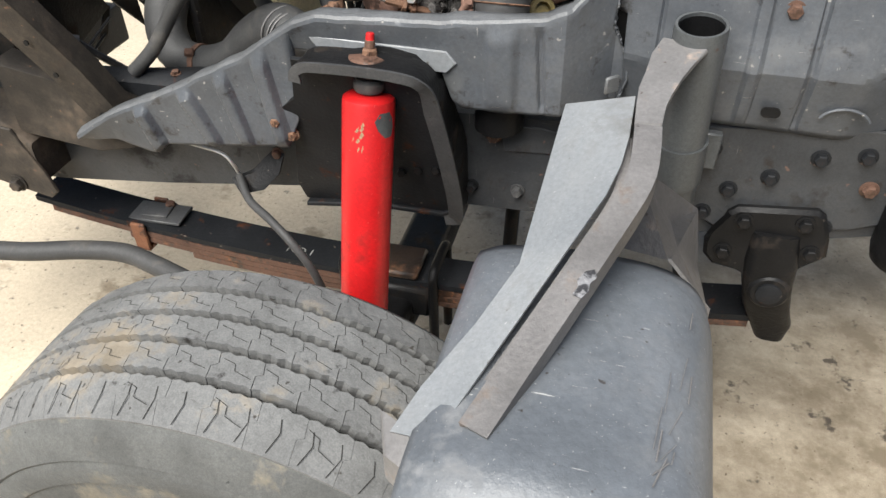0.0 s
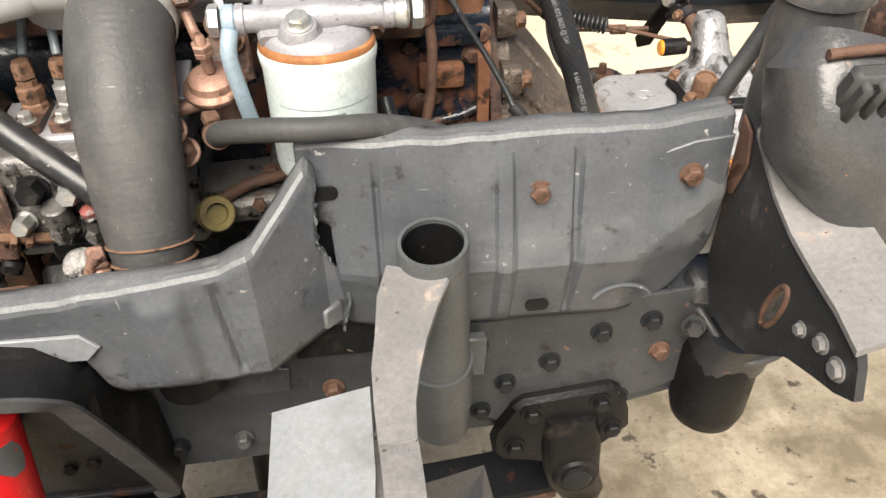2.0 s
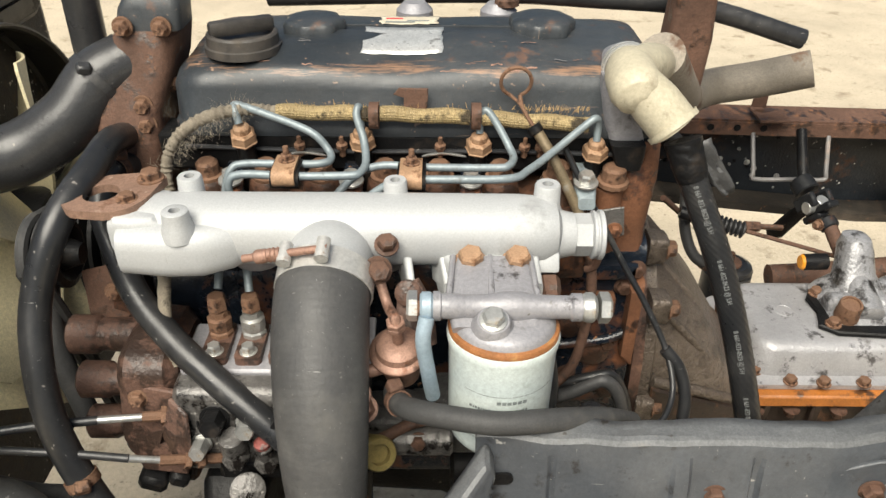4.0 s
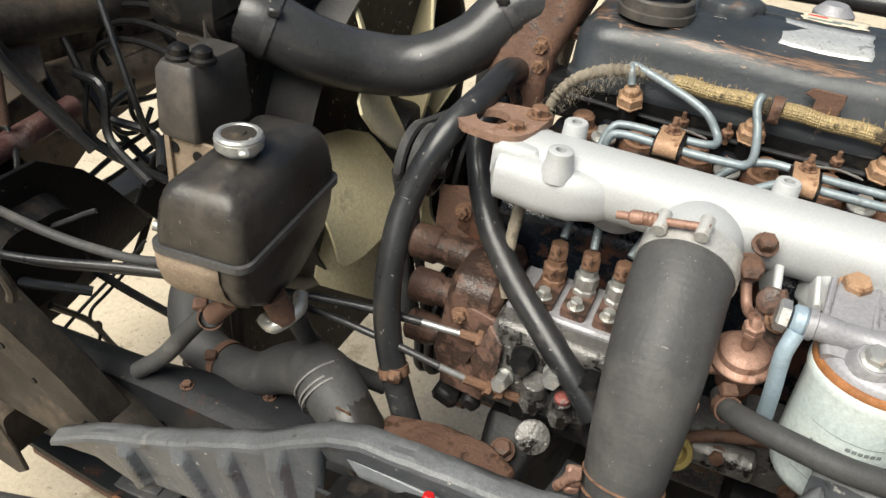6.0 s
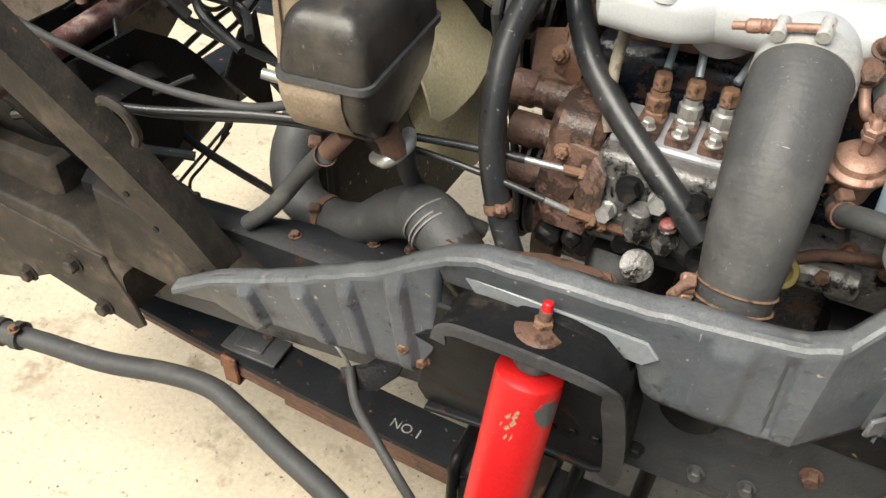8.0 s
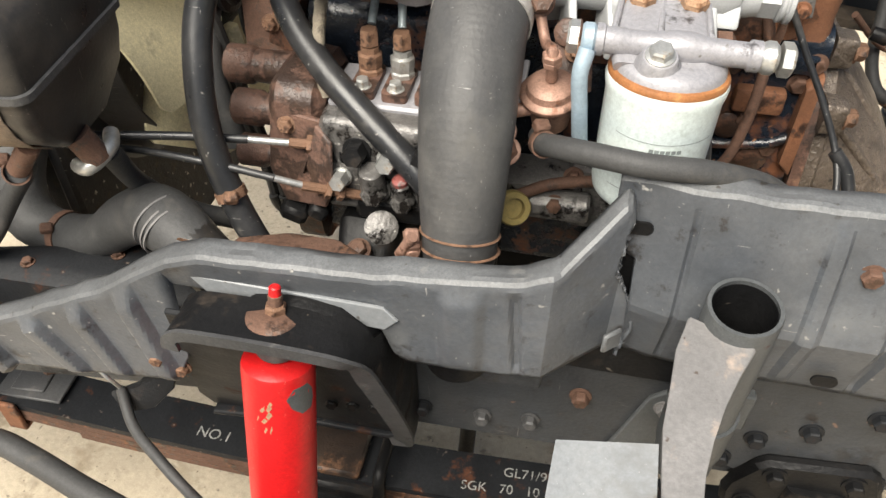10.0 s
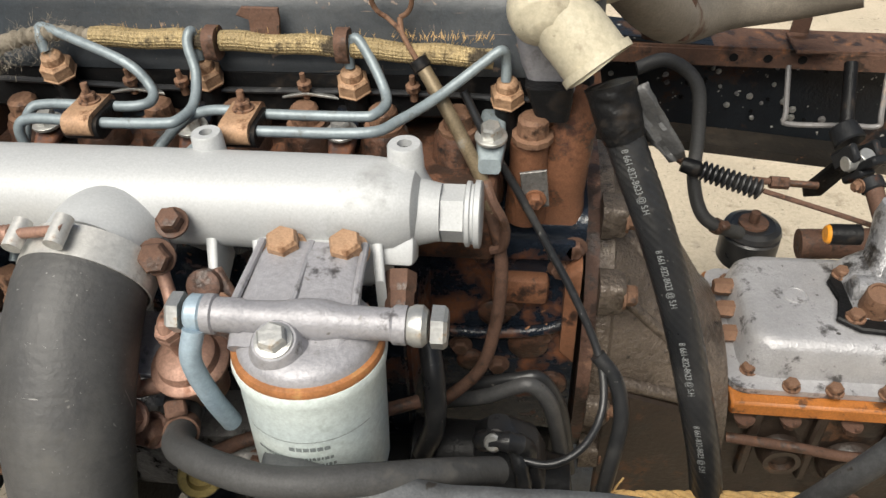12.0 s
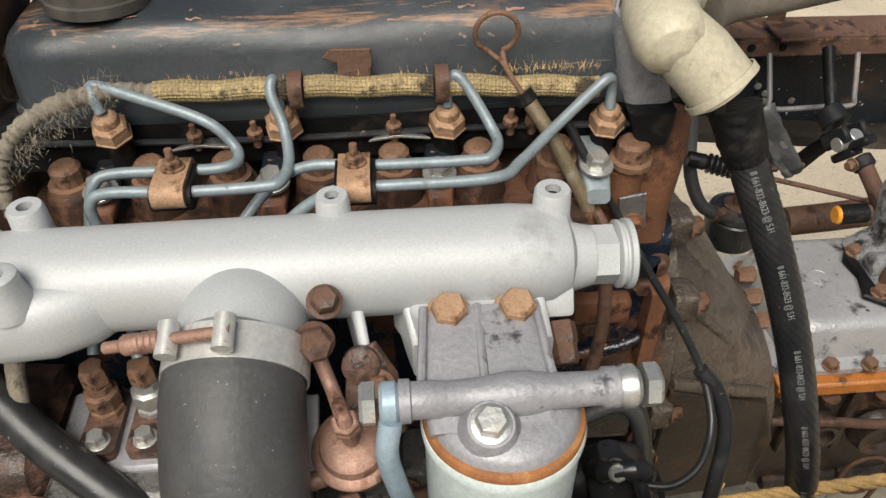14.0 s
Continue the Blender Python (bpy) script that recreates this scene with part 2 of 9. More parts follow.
M_PLASTIC = surface("black_plastic", (0.045, 0.042, 0.040), 0.45, 0, 0.35, 9, (0.075, 0.066, 0.056), 0.3, 13, None, 0, 0.18, scratch=(0.14, 0.12, 0.10), scratched=0.25, dust=(0.14, 0.115, 0.09), dusty=0.5)
M_TANK = surface("tank_black", (0.022, 0.021, 0.020), 0.30, 0, 0.3, 8, (0.075, 0.06, 0.045), 0.14, 10, (0.22, 0.20, 0.17), 0.05, 0.12, scratch=(0.16, 0.14, 0.12), scratched=0.3, dust=(0.13, 0.105, 0.08), dusty=0.45)
M_TANKLOW = surface("dusty_tank_side", (0.27, 0.205, 0.145), 0.7, 0, 0.25, 10, (0.10, 0.085, 0.07), 0.2, 16)
M_FAN = surface("cream_plastic", (0.70, 0.62, 0.40), 0.5, 0, 0.15, 9, (0.42, 0.37, 0.25), 0.2, 10, None, 0, 0.1)
M_BEIGE = surface("beige_plastic", (0.52, 0.47, 0.35), 0.5, 0, 0.1, 8, (0.38, 0.33, 0.24), 0.2, 18, (0.20, 0.17, 0.12), 0.05, 0.1, micro=0.05)
M_FILTER = surface("pale_green_enamel", (0.66, 0.735, 0.72), 0.35, 0, 0.04, 8, (0.58, 0.66, 0.61), 0.15, 14, None, 0, 0.05, micro=0.06)
M_NUT = surface("tan_rusty_nut", (0.40, 0.245, 0.145), 0.65, 0.1, 0.3, 30, (0.24, 0.12, 0.06), 0.35, 50, (0.10, 0.06, 0.04), 0.25, 0.4)
M_MARK = surface("faded_print", (0.24, 0.25, 0.25), 0.7, 0, 0.3, 60, (0.05, 0.05, 0.05), 0.3, 120)
M_BRASSY = surface("stained_zinc_tube", (0.30, 0.235, 0.15), 0.4, 0.5, 0.35, 18, (0.42, 0.40, 0.36), 0.3, 30, (0.14, 0.07, 0.04), 0.25, 0.2)
M_RUSTRING = surface("rust_ring", (0.36, 0.15, 0.055), 0.5, 0.1, 0.35, 22, (0.50, 0.27, 0.10), 0.3, 40, None, 0, 0.3)
M_COVER = surface("slate_cover", (0.034, 0.040, 0.046), 0.38, 0, 0.4, 7, (0.20, 0.095, 0.055), 0.16, 13, (0.26, 0.18, 0.13), 0.16, 0.12, scratch=(0.20, 0.15, 0.12), scratched=0.35, dust=(0.085, 0.083, 0.08), dusty=0.45)
M_HEAD = surface("rusty_head", (0.125, 0.058, 0.034), 0.65, 0.05, 0.5, 14, (0.27, 0.105, 0.045), 0.34, 24, (0.025, 0.022, 0.022), 0.25, 0.45, grime=0.85)
M_CASTRUST = surface("rust_red_casting", (0.215, 0.092, 0.046), 0.72, 0.0, 0.35, 16, (0.10, 0.042, 0.026), 0.35, 26, (0.035, 0.025, 0.022), 0.2, 0.4, grime=0.45)
M_BLOCK = surface("navy_block", (0.012, 0.017, 0.026), 0.22, 0, 0.4, 12, (0.23, 0.085, 0.036), 0.40, 10, (0.34, 0.17, 0.09), 0.24, 0.5, 160, 0.6, grime=0.2)
M_BELL = surface("bell_casting", (0.150, 0.120, 0.096), 0.32, 0.15, 0.4, 9, (0.040, 0.032, 0.026), 0.40, 9, (0.035, 0.03, 0.027), 0.46, 1.8, 150, second_rough=0.24, dust=(0.30, 0.24, 0.185), dusty=0.4, micro=0.25)
M_ORANGE = surface("orange_paint", (0.50, 0.175, 0.035), 0.5, 0, 0.2, 10, (0.12, 0.06, 0.035), 0.28, 18, None, 0, 0.2, grime=0.4)
M_GEAR = surface("gear_case", (0.040, 0.027, 0.020), 0.45, 0, 0.45, 9, (0.19, 0.095, 0.050), 0.34, 13, (0.012, 0.011, 0.010), 0.3, 0.5, 160, second_rough=0.6, grime=0.5)
M_BRAID = surface("brass_braid", (0.42, 0.32, 0.165), 0.5, 0.3, 0.4, 22, (0.09, 0.07, 0.045), 0.35, 34, None, 0, 0.8, 500)
M_FLUFF = surface("frayed_sleeve", (0.25, 0.215, 0.165), 0.9, 0, 0.4, 30, (0.09, 0.075, 0.055), 0.4, 60)
M_LABEL = surface("foil_label", (0.72, 0.72, 0.70), 0.3, 0.5, 0.15, 30, (0.12, 0.12, 0.12), 0.2, 42)
M_TORN = surface("torn_sticker", (0.24, 0.24, 0.25), 0.45, 0.1, 0.4, 60, (0.03, 0.03, 0.035), 0.55, 70)
M_PAPER = surface("worn_paper", (0.62, 0.56, 0.44), 0.7, 0, 0.2, 30, (0.42, 0.28, 0.18), 0.2, 40)
M_WHITE = surface("white_marking", (0.29, 0.29, 0.275), 0.7, 0, 0.3, 60, (0.06, 0.06, 0.06), 0.42, 100)
M_INK = surface("grey_ink", (0.20, 0.23, 0.23), 0.6, 0, 0.1)
M_SAFETY = surface("orange_plug", (0.75, 0.30, 0.02), 0.4, 0, 0.15)
M_BLUE = surface("blue_tarp", (0.05, 0.30, 0.62), 0.6, 0, 0.1, 3)
M_STRIPE = surface("red_stripe", (0.70, 0.04, 0.05), 0.5, 0, 0.08)
M_STRIPEW = surface("white_stripe", (0.82, 0.80, 0.78), 0.5, 0, 0.06)
M_YELLOW = surface("amber_plastic", (0.24, 0.185, 0.065), 0.4, 0, 0.2)
M_CARD = surface("yellow_rope", (0.62, 0.40, 0.16), 0.8, 0, 0.3, 30)
M_FARPIPE = surface("greyed_pipe", (0.27, 0.235, 0.19), 0.65, 0.1, 0.25, 10, (0.20, 0.12, 0.08), 0.3, 14)



def worn_ridge(m):
    """Paint scuffed through to rust in long scratches along the pressed ridge of the rocker cover."""
    n, link = m.node_tree.nodes, m.node_tree.links.new
    p = n["Principled BSDF"]
    under = p.inputs["Base Color"].links[0].from_socket
    spot = n.new("ShaderNodeNewGeometry").outputs["Position"]
    parts = n.new("ShaderNodeSeparateXYZ")
    link(spot, parts.inputs[0])

    def calc(op, x, y):
        k = n.new("ShaderNodeMath")
        k.operation = op
        for i, v in enumerate((x, y)):
            if isinstance(v, float):
                k.inputs[i].default_value = v
            else:
                link(v, k.inputs[i])
        return k.outputs[0]

    def streaks(sx, syz, detail):
        stretch = n.new("ShaderNodeVectorMath")
        stretch.operation = "MULTIPLY"
        stretch.inputs[1].default_value = (sx, syz, syz)
        link(spot, stretch.inputs[0])
        t = n.new("ShaderNodeTexNoise")
        t.inputs["Scale"].default_value, t.inputs["Detail"].default_value, t.inputs["Roughness"].default_value = 1.0, detail, 0.7
        link(stretch.outputs[0], t.inputs["Vector"])
        return t.outputs["Fac"]

    far_off = calc("ABSOLUTE", calc("SUBTRACT", parts.outputs["Z"], 1.1135), 0.0)
    band = calc("MAXIMUM", calc("SUBTRACT", 1.0, calc("DIVIDE", far_off, 0.012)), 0.0)
    wear = calc("ADD", calc("MULTIPLY", band, 0.22), calc("ADD", calc("MULTIPLY", streaks(30.0, 260.0, 5.0), 0.55), calc("MULTIPLY", streaks(9.0, 30.0, 4.0), 0.45)))
    r = n.new("ShaderNodeMapRange")
    r.inputs["From Min"].default_value, r.inputs["From Max"].default_value = 0.685, 0.80
    link(wear, r.inputs["Value"])
    x = n.new("ShaderNodeMix")
    x.data_type = "RGBA"
    link(r.outputs["Result"], x.inputs[0])
    link(under, x.inputs[6])
    x.inputs[7].default_value = (0.27, 0.16, 0.10, 1)
    link(x.outputs[2], p.inputs["Base Color"])


def stain_and_dim_floor(m):
    """Oil stains and drips on the concrete, with a round area beside the vehicle darkened for the weaker light there.
    """
    n, link = m.node_tree.nodes, m.node_tree.links.new
    p = n["Principled BSDF"]
    plain = p.inputs["Base Color"].links[0].from_socket
    at = n.new("ShaderNodeTexCoord").outputs["Object"]
    big = n.new("ShaderNodeTexNoise")
    big.inputs["Scale"].default_value, big.inputs["Detail"].default_value, big.inputs["Roughness"].default_value = 4.5, 9.0, 0.68
    spread = n.new("ShaderNodeMapRange")
    spread.inputs["From Min"].default_value, spread.inputs["From Max"].default_value = 0.40, 0.60
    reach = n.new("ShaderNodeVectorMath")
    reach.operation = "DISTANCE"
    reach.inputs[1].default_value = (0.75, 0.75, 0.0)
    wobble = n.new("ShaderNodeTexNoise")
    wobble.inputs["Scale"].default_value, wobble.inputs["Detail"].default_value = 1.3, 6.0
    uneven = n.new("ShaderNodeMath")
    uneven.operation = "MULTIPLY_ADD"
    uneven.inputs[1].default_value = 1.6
    # Round mask that paints weaker light into the floor, along with the oil stains.
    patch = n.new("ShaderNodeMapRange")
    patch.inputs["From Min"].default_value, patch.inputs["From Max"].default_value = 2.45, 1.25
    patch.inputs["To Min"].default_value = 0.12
    spots = n.new("ShaderNodeTexNoise")
    spots.inputs["Scale"].default_value, spots.inputs["Detail"].default_value, spots.inputs["Roughness"].default_value = 11.0, 5.0, 0.62
    drop = n.new("ShaderNodeMapRange")
    drop.inputs["From Min"].default_value, drop.inputs["From Max"].default_value = 0.615, 0.665
    for src, dst in ((at, big.inputs["Vector"]), (at, spots.inputs["Vector"]), (at, reach.inputs[0]), (at, wobble.inputs["Vector"]), (wobble.outputs["Fac"], uneven.inputs[0]),
                     (reach.outputs["Value"], uneven.inputs[2]), (uneven.outputs[0], patch.inputs["Value"]), (big.outputs["Fac"], spread.inputs["Value"]), (spots.outputs["Fac"], drop.inputs["Value"])):
        link(src, dst)

    def times(u, v):
        k = n.new("ShaderNodeMath")
        k.operation = "MULTIPLY"
        link(u, k.inputs[0])
        if isinstance(v, float):
            k.inputs[1].default_value = v
        else:
            link(v, k.inputs[1])
        return k.outputs[0]

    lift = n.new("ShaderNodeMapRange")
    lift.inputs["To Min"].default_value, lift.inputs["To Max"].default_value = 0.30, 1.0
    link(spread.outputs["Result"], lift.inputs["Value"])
    dim_zone = patch.outputs["Result"]
    dim_stain = times(times(lift.outputs["Result"], dim_zone), 0.95)
    dripped = times(times(drop.outputs["Result"], dim_zone), 0.9)
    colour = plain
    for fac, tint in ((dim_stain, (0.165, 0.130, 0.085, 1)), (dripped, (0.05, 0.04, 0.03, 1))):
        x = n.new("ShaderNodeMix")
        x.data_type = "RGBA"
        link(fac, x.inputs[0])
        link(colour, x.inputs[6])
        x.inputs[7].default_value = tint
        colour = x.outputs[2]
    link(colour, p.inputs["Base Color"])


stain_and_dim_floor(M_CONCRETE)
worn_ridge(M_COVER)

# ---- helpers ----
V = Vector


def B():
    return bmesh.new()


def finish(bm, angle=38):
    bmesh.ops.recalc_face_normals(bm, faces=bm.faces)
    for f in bm.faces:
        f.smooth = True
    for e in bm.edges:
        if len(e.link_faces) == 2 and e.calc_face_angle(0) > radians(angle):
            e.smooth = False


def thing(name, at, label, category, group="", kind=""):
    ob = new(name)
    ob.empty_display_size = 0.05
    ob.location = at
    return tagged(ob, label, category, group, kind)


def part(name, bm, material, parent=None, label="", angle=38):
    """One mesh object, its origin in its middle, under a thing or a part."""
    finish(bm, angle)
    me = bpy.data.meshes.new(name)
    lo = V([min(v.co[i] for v in bm.verts) for i in range(3)])
    hi = V([max(v.co[i] for v in bm.verts) for i in range(3)])
    mid = (lo + hi) / 2
    bmesh.ops.translate(bm, verts=bm.verts, vec=-mid)
    bm.to_mesh(me)
    bm.free()
    me.materials.append(material)
    ob = new(name, me)
    ob.location = mid
    if parent:
        root, up = V((0, 0, 0)), parent
        while up:
            root, up = root + up.location, up.parent
        ob.parent, ob.location = parent, mid - root
    return tagged(ob, label)


def single(name, bm, material, label, category, group="", kind="", angle=38):
    return tagged(part(name, bm, material, None, "", angle), label, category, group, kind)


def axes(d):
    d = V(d).normalized()
    a = d.orthogonal().normalized()
    if abs(d.z) < 0.9:
        a = V((0, 0, 1)).cross(d).normalized()
    return a, d.cross(a)


def bridge(bm, r0, r1):
    n = len(r0)
    for i in range(n):
        j = (i + 1) % n
        try:
            bm.faces.new((r0[i], r0[j], r1[j], r1[i]))
        except ValueError:
            pass


def loft(bm, rings, caps=True):
    made = [[bm.verts.new(p) for p in r] for r in rings]
    for a, b in zip(made, made[1:]):
        bridge(bm, a, b)
    if caps:
        bm.faces.new(made[0][::-1])
        bm.faces.new(made[-1])
    return bm


def lathe(bm, at, d, profile, seg=24, caps=True):
    """profile: (distance along d, radius)."""
    a, b = axes(d)
    d = V(d).normalized()
    ring = [(a * math.cos(2 * math.pi * i / seg) + b * math.sin(2 * math.pi * i / seg)) for i in range(seg)]
    return loft(bm, [[V(at) + d * h + p * max(r, 1e-4) for p in ring] for h, r in profile], caps)


def cyl(bm, p0, p1, r0, r1=None, seg=20, ch=0.0):
    r1 = r0 if r1 is None else r1
    d = V(p1) - V(p0)
    h = d.length
    prof = [(0, r0), (h, r1)] if not ch else [(0, r0 - ch), (ch, r0), (h - ch, r1), (h, r1 - ch)]
    return lathe(bm, p0, d, prof, seg)


def box(bm, c, s, rot=(0, 0, 0), bevel=0.0, seg=1):
    m = pose(*c, *rot) @ Matrix.Diagonal((*s, 1))
    made = bmesh.ops.create_cube(bm, size=1, matrix=m)["verts"]
    if bevel:
        edges = list({e for v in made for e in v.link_edges})
        bmesh.ops.bevel(bm, geom=edges, offset=bevel, segments=seg, affect="EDGES", profile=0.5)
    return bm


def spline(pts, sub=6):
    p = [V(q) for q in pts]
    p = [p[0] * 2 - p[1]] + p + [p[-1] * 2 - p[-2]]
    out = []
    for a, b, c, d in zip(p, p[1:], p[2:], p[3:]):
        for i in range(sub):
            t = i / sub
            out.append(0.5 * (2 * b + (c - a) * t + (2 * a - 5 * b + 4 * c - d) * t * t + (3 * b - a - 3 * c + d) * t ** 3))
    return out + [p[-2]]


def tube(bm, pts, r, seg=12, sub=6, wave=None, flat=1.0):
    """A round bar or hose along a smooth line; r is one radius, or one for each end point given."""
    line = spline(pts, sub) if sub > 1 else [V(p) for p in pts]
    n = len(line)
    radii = [r] * n if isinstance(r, (int, float)) else [float(np.interp(i / (n - 1) * (len(r) - 1), range(len(r)), r)) for i in range(n)]
    d = (line[1] - line[0]).normalized()
    a = axes(d)[0]
    rings = []
    for i, p in enumerate(line):
        d = (line[min(i + 1, n - 1)] - line[max(i - 1, 0)]).normalized()
        a = (a - d * a.dot(d)).normalized()
        b = d.cross(a)
        k = radii[i] * (1 + (wave(i) if wave else 0))
        rings.append([p + (a * math.cos(2 * math.pi * j / seg) + b * flat * math.sin(2 * math.pi * j / seg)) * k for j in range(seg)])
    return loft(bm, rings)


def plate(bm, pts, thick, bevel=0.0):
    """A flat polygon given a thickness (a vector)."""
    t = V(thick)
    lo = [bm.verts.new(V(p)) for p in pts]
    hi = [bm.verts.new(V(p) + t) for p in pts]
    fs = [bm.faces.new(lo[::-1]), bm.faces.new(hi)]
    bridge(bm, lo, hi)
    if bevel:
        edges = list({e for f in fs for e in f.edges})
        bmesh.ops.bevel(bm, geom=edges, offset=bevel, segments=1, affect="EDGES")
    return bm


def hexhead(bm, at, d, r, h, washer=1.35, sides=6):
    """A bolt head standing on its washer."""
    at, d = V(at), V(d).normalized()
    if washer:
        lathe(bm, at, d, [(0, r * washer), (h * 0.18, r * washer), (h * 0.2, r * washer * 0.96)], 18)
    lathe(bm, at + d * h * 0.2, d, [(0, r), (h * 0.62, r), (h * 0.8, r * 0.84)], sides)
    return bm


def bolt(name, at, d, r, h, material, parent, label="", washer=1.35):
    return part(name, hexhead(B(), at, d, r, h, washer), material, parent, label, 25)


def band(bm, line, r, width, thick=0.0012, seg=28):
    """A flat hoop round the axis line (point, direction)."""
    at, d = V(line[0]), V(line[1]).normalized()
    return lathe(bm, at - d * width / 2, d, [(0, r), (0, r + thick), (width, r + thick), (width, r)], seg, False)


def rrect(c, u, v, su, sv, rad, n=4):
    """A rounded rectangle's points about c in the plane of u and v."""
    out = []
    for k, (a, b) in enumerate(((1, 1), (-1, 1), (-1, -1), (1, -1))):
        for i in range(n + 1):
            t = math.pi / 2 * (k + i / n)
            out.append(V(c) + V(u) * (a * (su / 2 - rad) + rad * math.cos(t)) + V(v) * (b * (sv / 2 - rad) + rad * math.sin(t)))
    return out


X, Y, Z = V((1, 0, 0)), V((0, 1, 0)), V((0, 0, 1))

# ---- ground ----
bm = B()
steps = [-260, -60, -12, -4, -1.6, -0.8, 0, 0.8, 1.6, 3, 6, 14, 60, 260]
grid = [[bm.verts.new((x, y, 0)) for y in steps] for x in steps]
for i in range(len(steps) - 1):
    for j in range(len(steps) - 1):
        bm.faces.new((grid[i][j], grid[i + 1][j], grid[i + 1][j + 1], grid[i][j + 1]))
single("ground", bm, M_CONCRETE, "stained beige concrete yard floor with dark spots", "floor", "", "structure")

# ---- chassis frame ----
frame_thing = thing("chassis_frame", (0, 0.95, 0.5), "black painted steel truck chassis frame with rust spots", "chassis frame")


def rail(y, side, lower, height, depth, material, name, label=""):
    """A channel rail whose web stands at y; flanges reach to side."""
    bm = B()
    t = 0.006
    sect = lambda x, z: [V((x, y, z)), V((x, y + side * depth, z)), V((x, y + side * depth, z + t)), V((x, y + side * t, z + t)),
                         V((x, y + side * t, z + height - t)), V((x, y + side * depth, z + height - t)), V((x, y + side * depth, z + height)), V((x, y, z + height))]
    loft(bm, [sect(x, z) for x, z in lower])
    return part(name, bm, material, frame_thing, label)


NEAR = [(-1.35, 0.45), (-0.9, 0.480), (-0.7, 0.503), (-0.44, 0.540), (0.14, 0.560), (0.30, 0.579), (0.50, 0.635), (0.75, 0.68), (1.5, 0.69)]
rail(0.932, 1, NEAR, 0.150, 0.062, M_WEB, "side_rail")
FAR = [(-1.35, 0.55), (-0.3, 0.60), (0.20, 0.738), (0.70, 0.686), (1.6, 0.68)]
rail(1.752, -1, FAR, 0.160, 0.060, M_FARRAIL, "side_rail", "black rail with rusty brown top flange")
bm = B()
plate(bm, [(0.15, 1.690, 0.881), (1.5, 1.690, 0.851), (1.5, 1.756, 0.851), (0.15, 1.756, 0.881)], (0, 0, 0.004))
plate(bm, [(0.15, 1.688, 0.881), (1.5, 1.688, 0.851), (1.5, 1.688, 0.828), (0.15, 1.688, 0.858)], (0, 0.003, 0))
part("top_flange", bm, M_RUST, frame_thing, "rusty brown flange")
bm = B()
loft(bm, [[V((x, y, z + 0.0065 + h)) for y, h in ((1.690, 0), (1.744, 0), (1.744, 0.003), (1.690, 0.003))] for x, z in FAR[1:]])
loft(bm, [[V((x, y, z + h)) for y, h in ((1.688, -0.004), (1.691, -0.004), (1.691, 0.0095), (1.688, 0.0095))] for x, z in FAR[1:]])
part("lower_flange", bm, M_FRONT, frame_thing, "dusty dark lower flange")
r = random.Random(8)
for k in range(26):
    x = 0.24 + 0.42 * r.random()
    bolt("bolt", (x, 1.743, 0.735 + 0.10 * r.random()), -Y, r.choice((0.0022, 0.003, 0.0042)), 0.004, r.choice((M_ZINC, M_BRACKET, M_BLACK)), frame_thing)
for k in range(3):
    bm = B()
    cyl(bm, (0.40 + 0.045 * k, 1.687, 0.866 - 0.001 * k), (0.40 + 0.045 * k, 1.6865, 0.866 - 0.001 * k), 0.006, None, 14)
    part("hole", bm, M_BLACK, frame_thing)
for x, z in ((0.37, 0.80), (0.405, 0.795), (0.42, 0.765), (0.385, 0.758), (0.45, 0.78), (0.48, 0.80), (0.515, 0.76), (0.46, 0.745)):
    bolt("bolt", (x, 1.743, z), -Y, 0.0032 + 0.0012 * math.sin(x * 90), 0.005, M_ZINC, frame_thing, "bright zinc bolt")
# bracket on the far rail
bm = B()
tube(bm, [(0.475, 1.69, 0.855), (0.478, 1.66, 0.80), (0.482, 1.655, 0.785), (0.56, 1.655, 0.785), (0.60, 1.655, 0.785), (0.602, 1.66, 0.80), (0.605, 1.69, 0.85)], 0.0038, 8, 4)
part("loop_bracket", bm, M_BRACKET, frame_thing, "rusty loop bracket")
bm = B()
plate(bm, [(0.47, 1.66, 0.885), (0.52, 1.66, 0.885), (0.525, 1.71, 0.885), (0.47, 1.72, 0.885)], (0, 0, 0.005), 0.001)
plate(bm, [(0.475, 1.72, 0.886), (0.50, 1.72, 0.886), (0.50, 1.72, 0.96), (0.48, 1.72, 0.96)], (0, 0.005, 0), 0.001)
part("angle_bracket", bm, M_RUST, frame_thing, "rusty angle bracket")
# cross members
bm = B()
box(bm, (-1.34, 1.34, 0.41), (0.09, 0.70, 0.10), (0, 0, 0), 0.008, 2)
part("cross_member", bm, M_RAIL, frame_thing)
for x, z, r_ in ((0.74, 0.81, 0.034), (0.80, 0.88, 0.022)):
    bm = B()
    cyl(bm, (x, 0.82, z + 0.05), (x + 0.02, 1.69, z), r_, None, 24)
    part("cross_tube", bm, M_PUMPRUST, frame_thing, "rust-brown cross tube")
# boxed top of the near rail, ahead of the engine
bm = B()
loft(bm, [[V((x, 0.925, z)), V((x, y2, z)), V((x, y2 + 0.006, z + 0.03)), V((x, y2, z + 0.05)), V((x, y2 - 0.012, z + 0.056)), V((x, 0.94, z + 0.056)), V((x, 0.925, z + 0.045))]
          for x, y2, z in ((-0.98, 0.955, 0.628), (-0.70, 0.965, 0.642), (-0.49, 1.015, 0.645), (-0.40, 0.985, 0.650), (-0.36, 0.960, 0.652))])
part("rail_liner", bm, M_RAIL, frame_thing, "oily black rail top with rust spots")
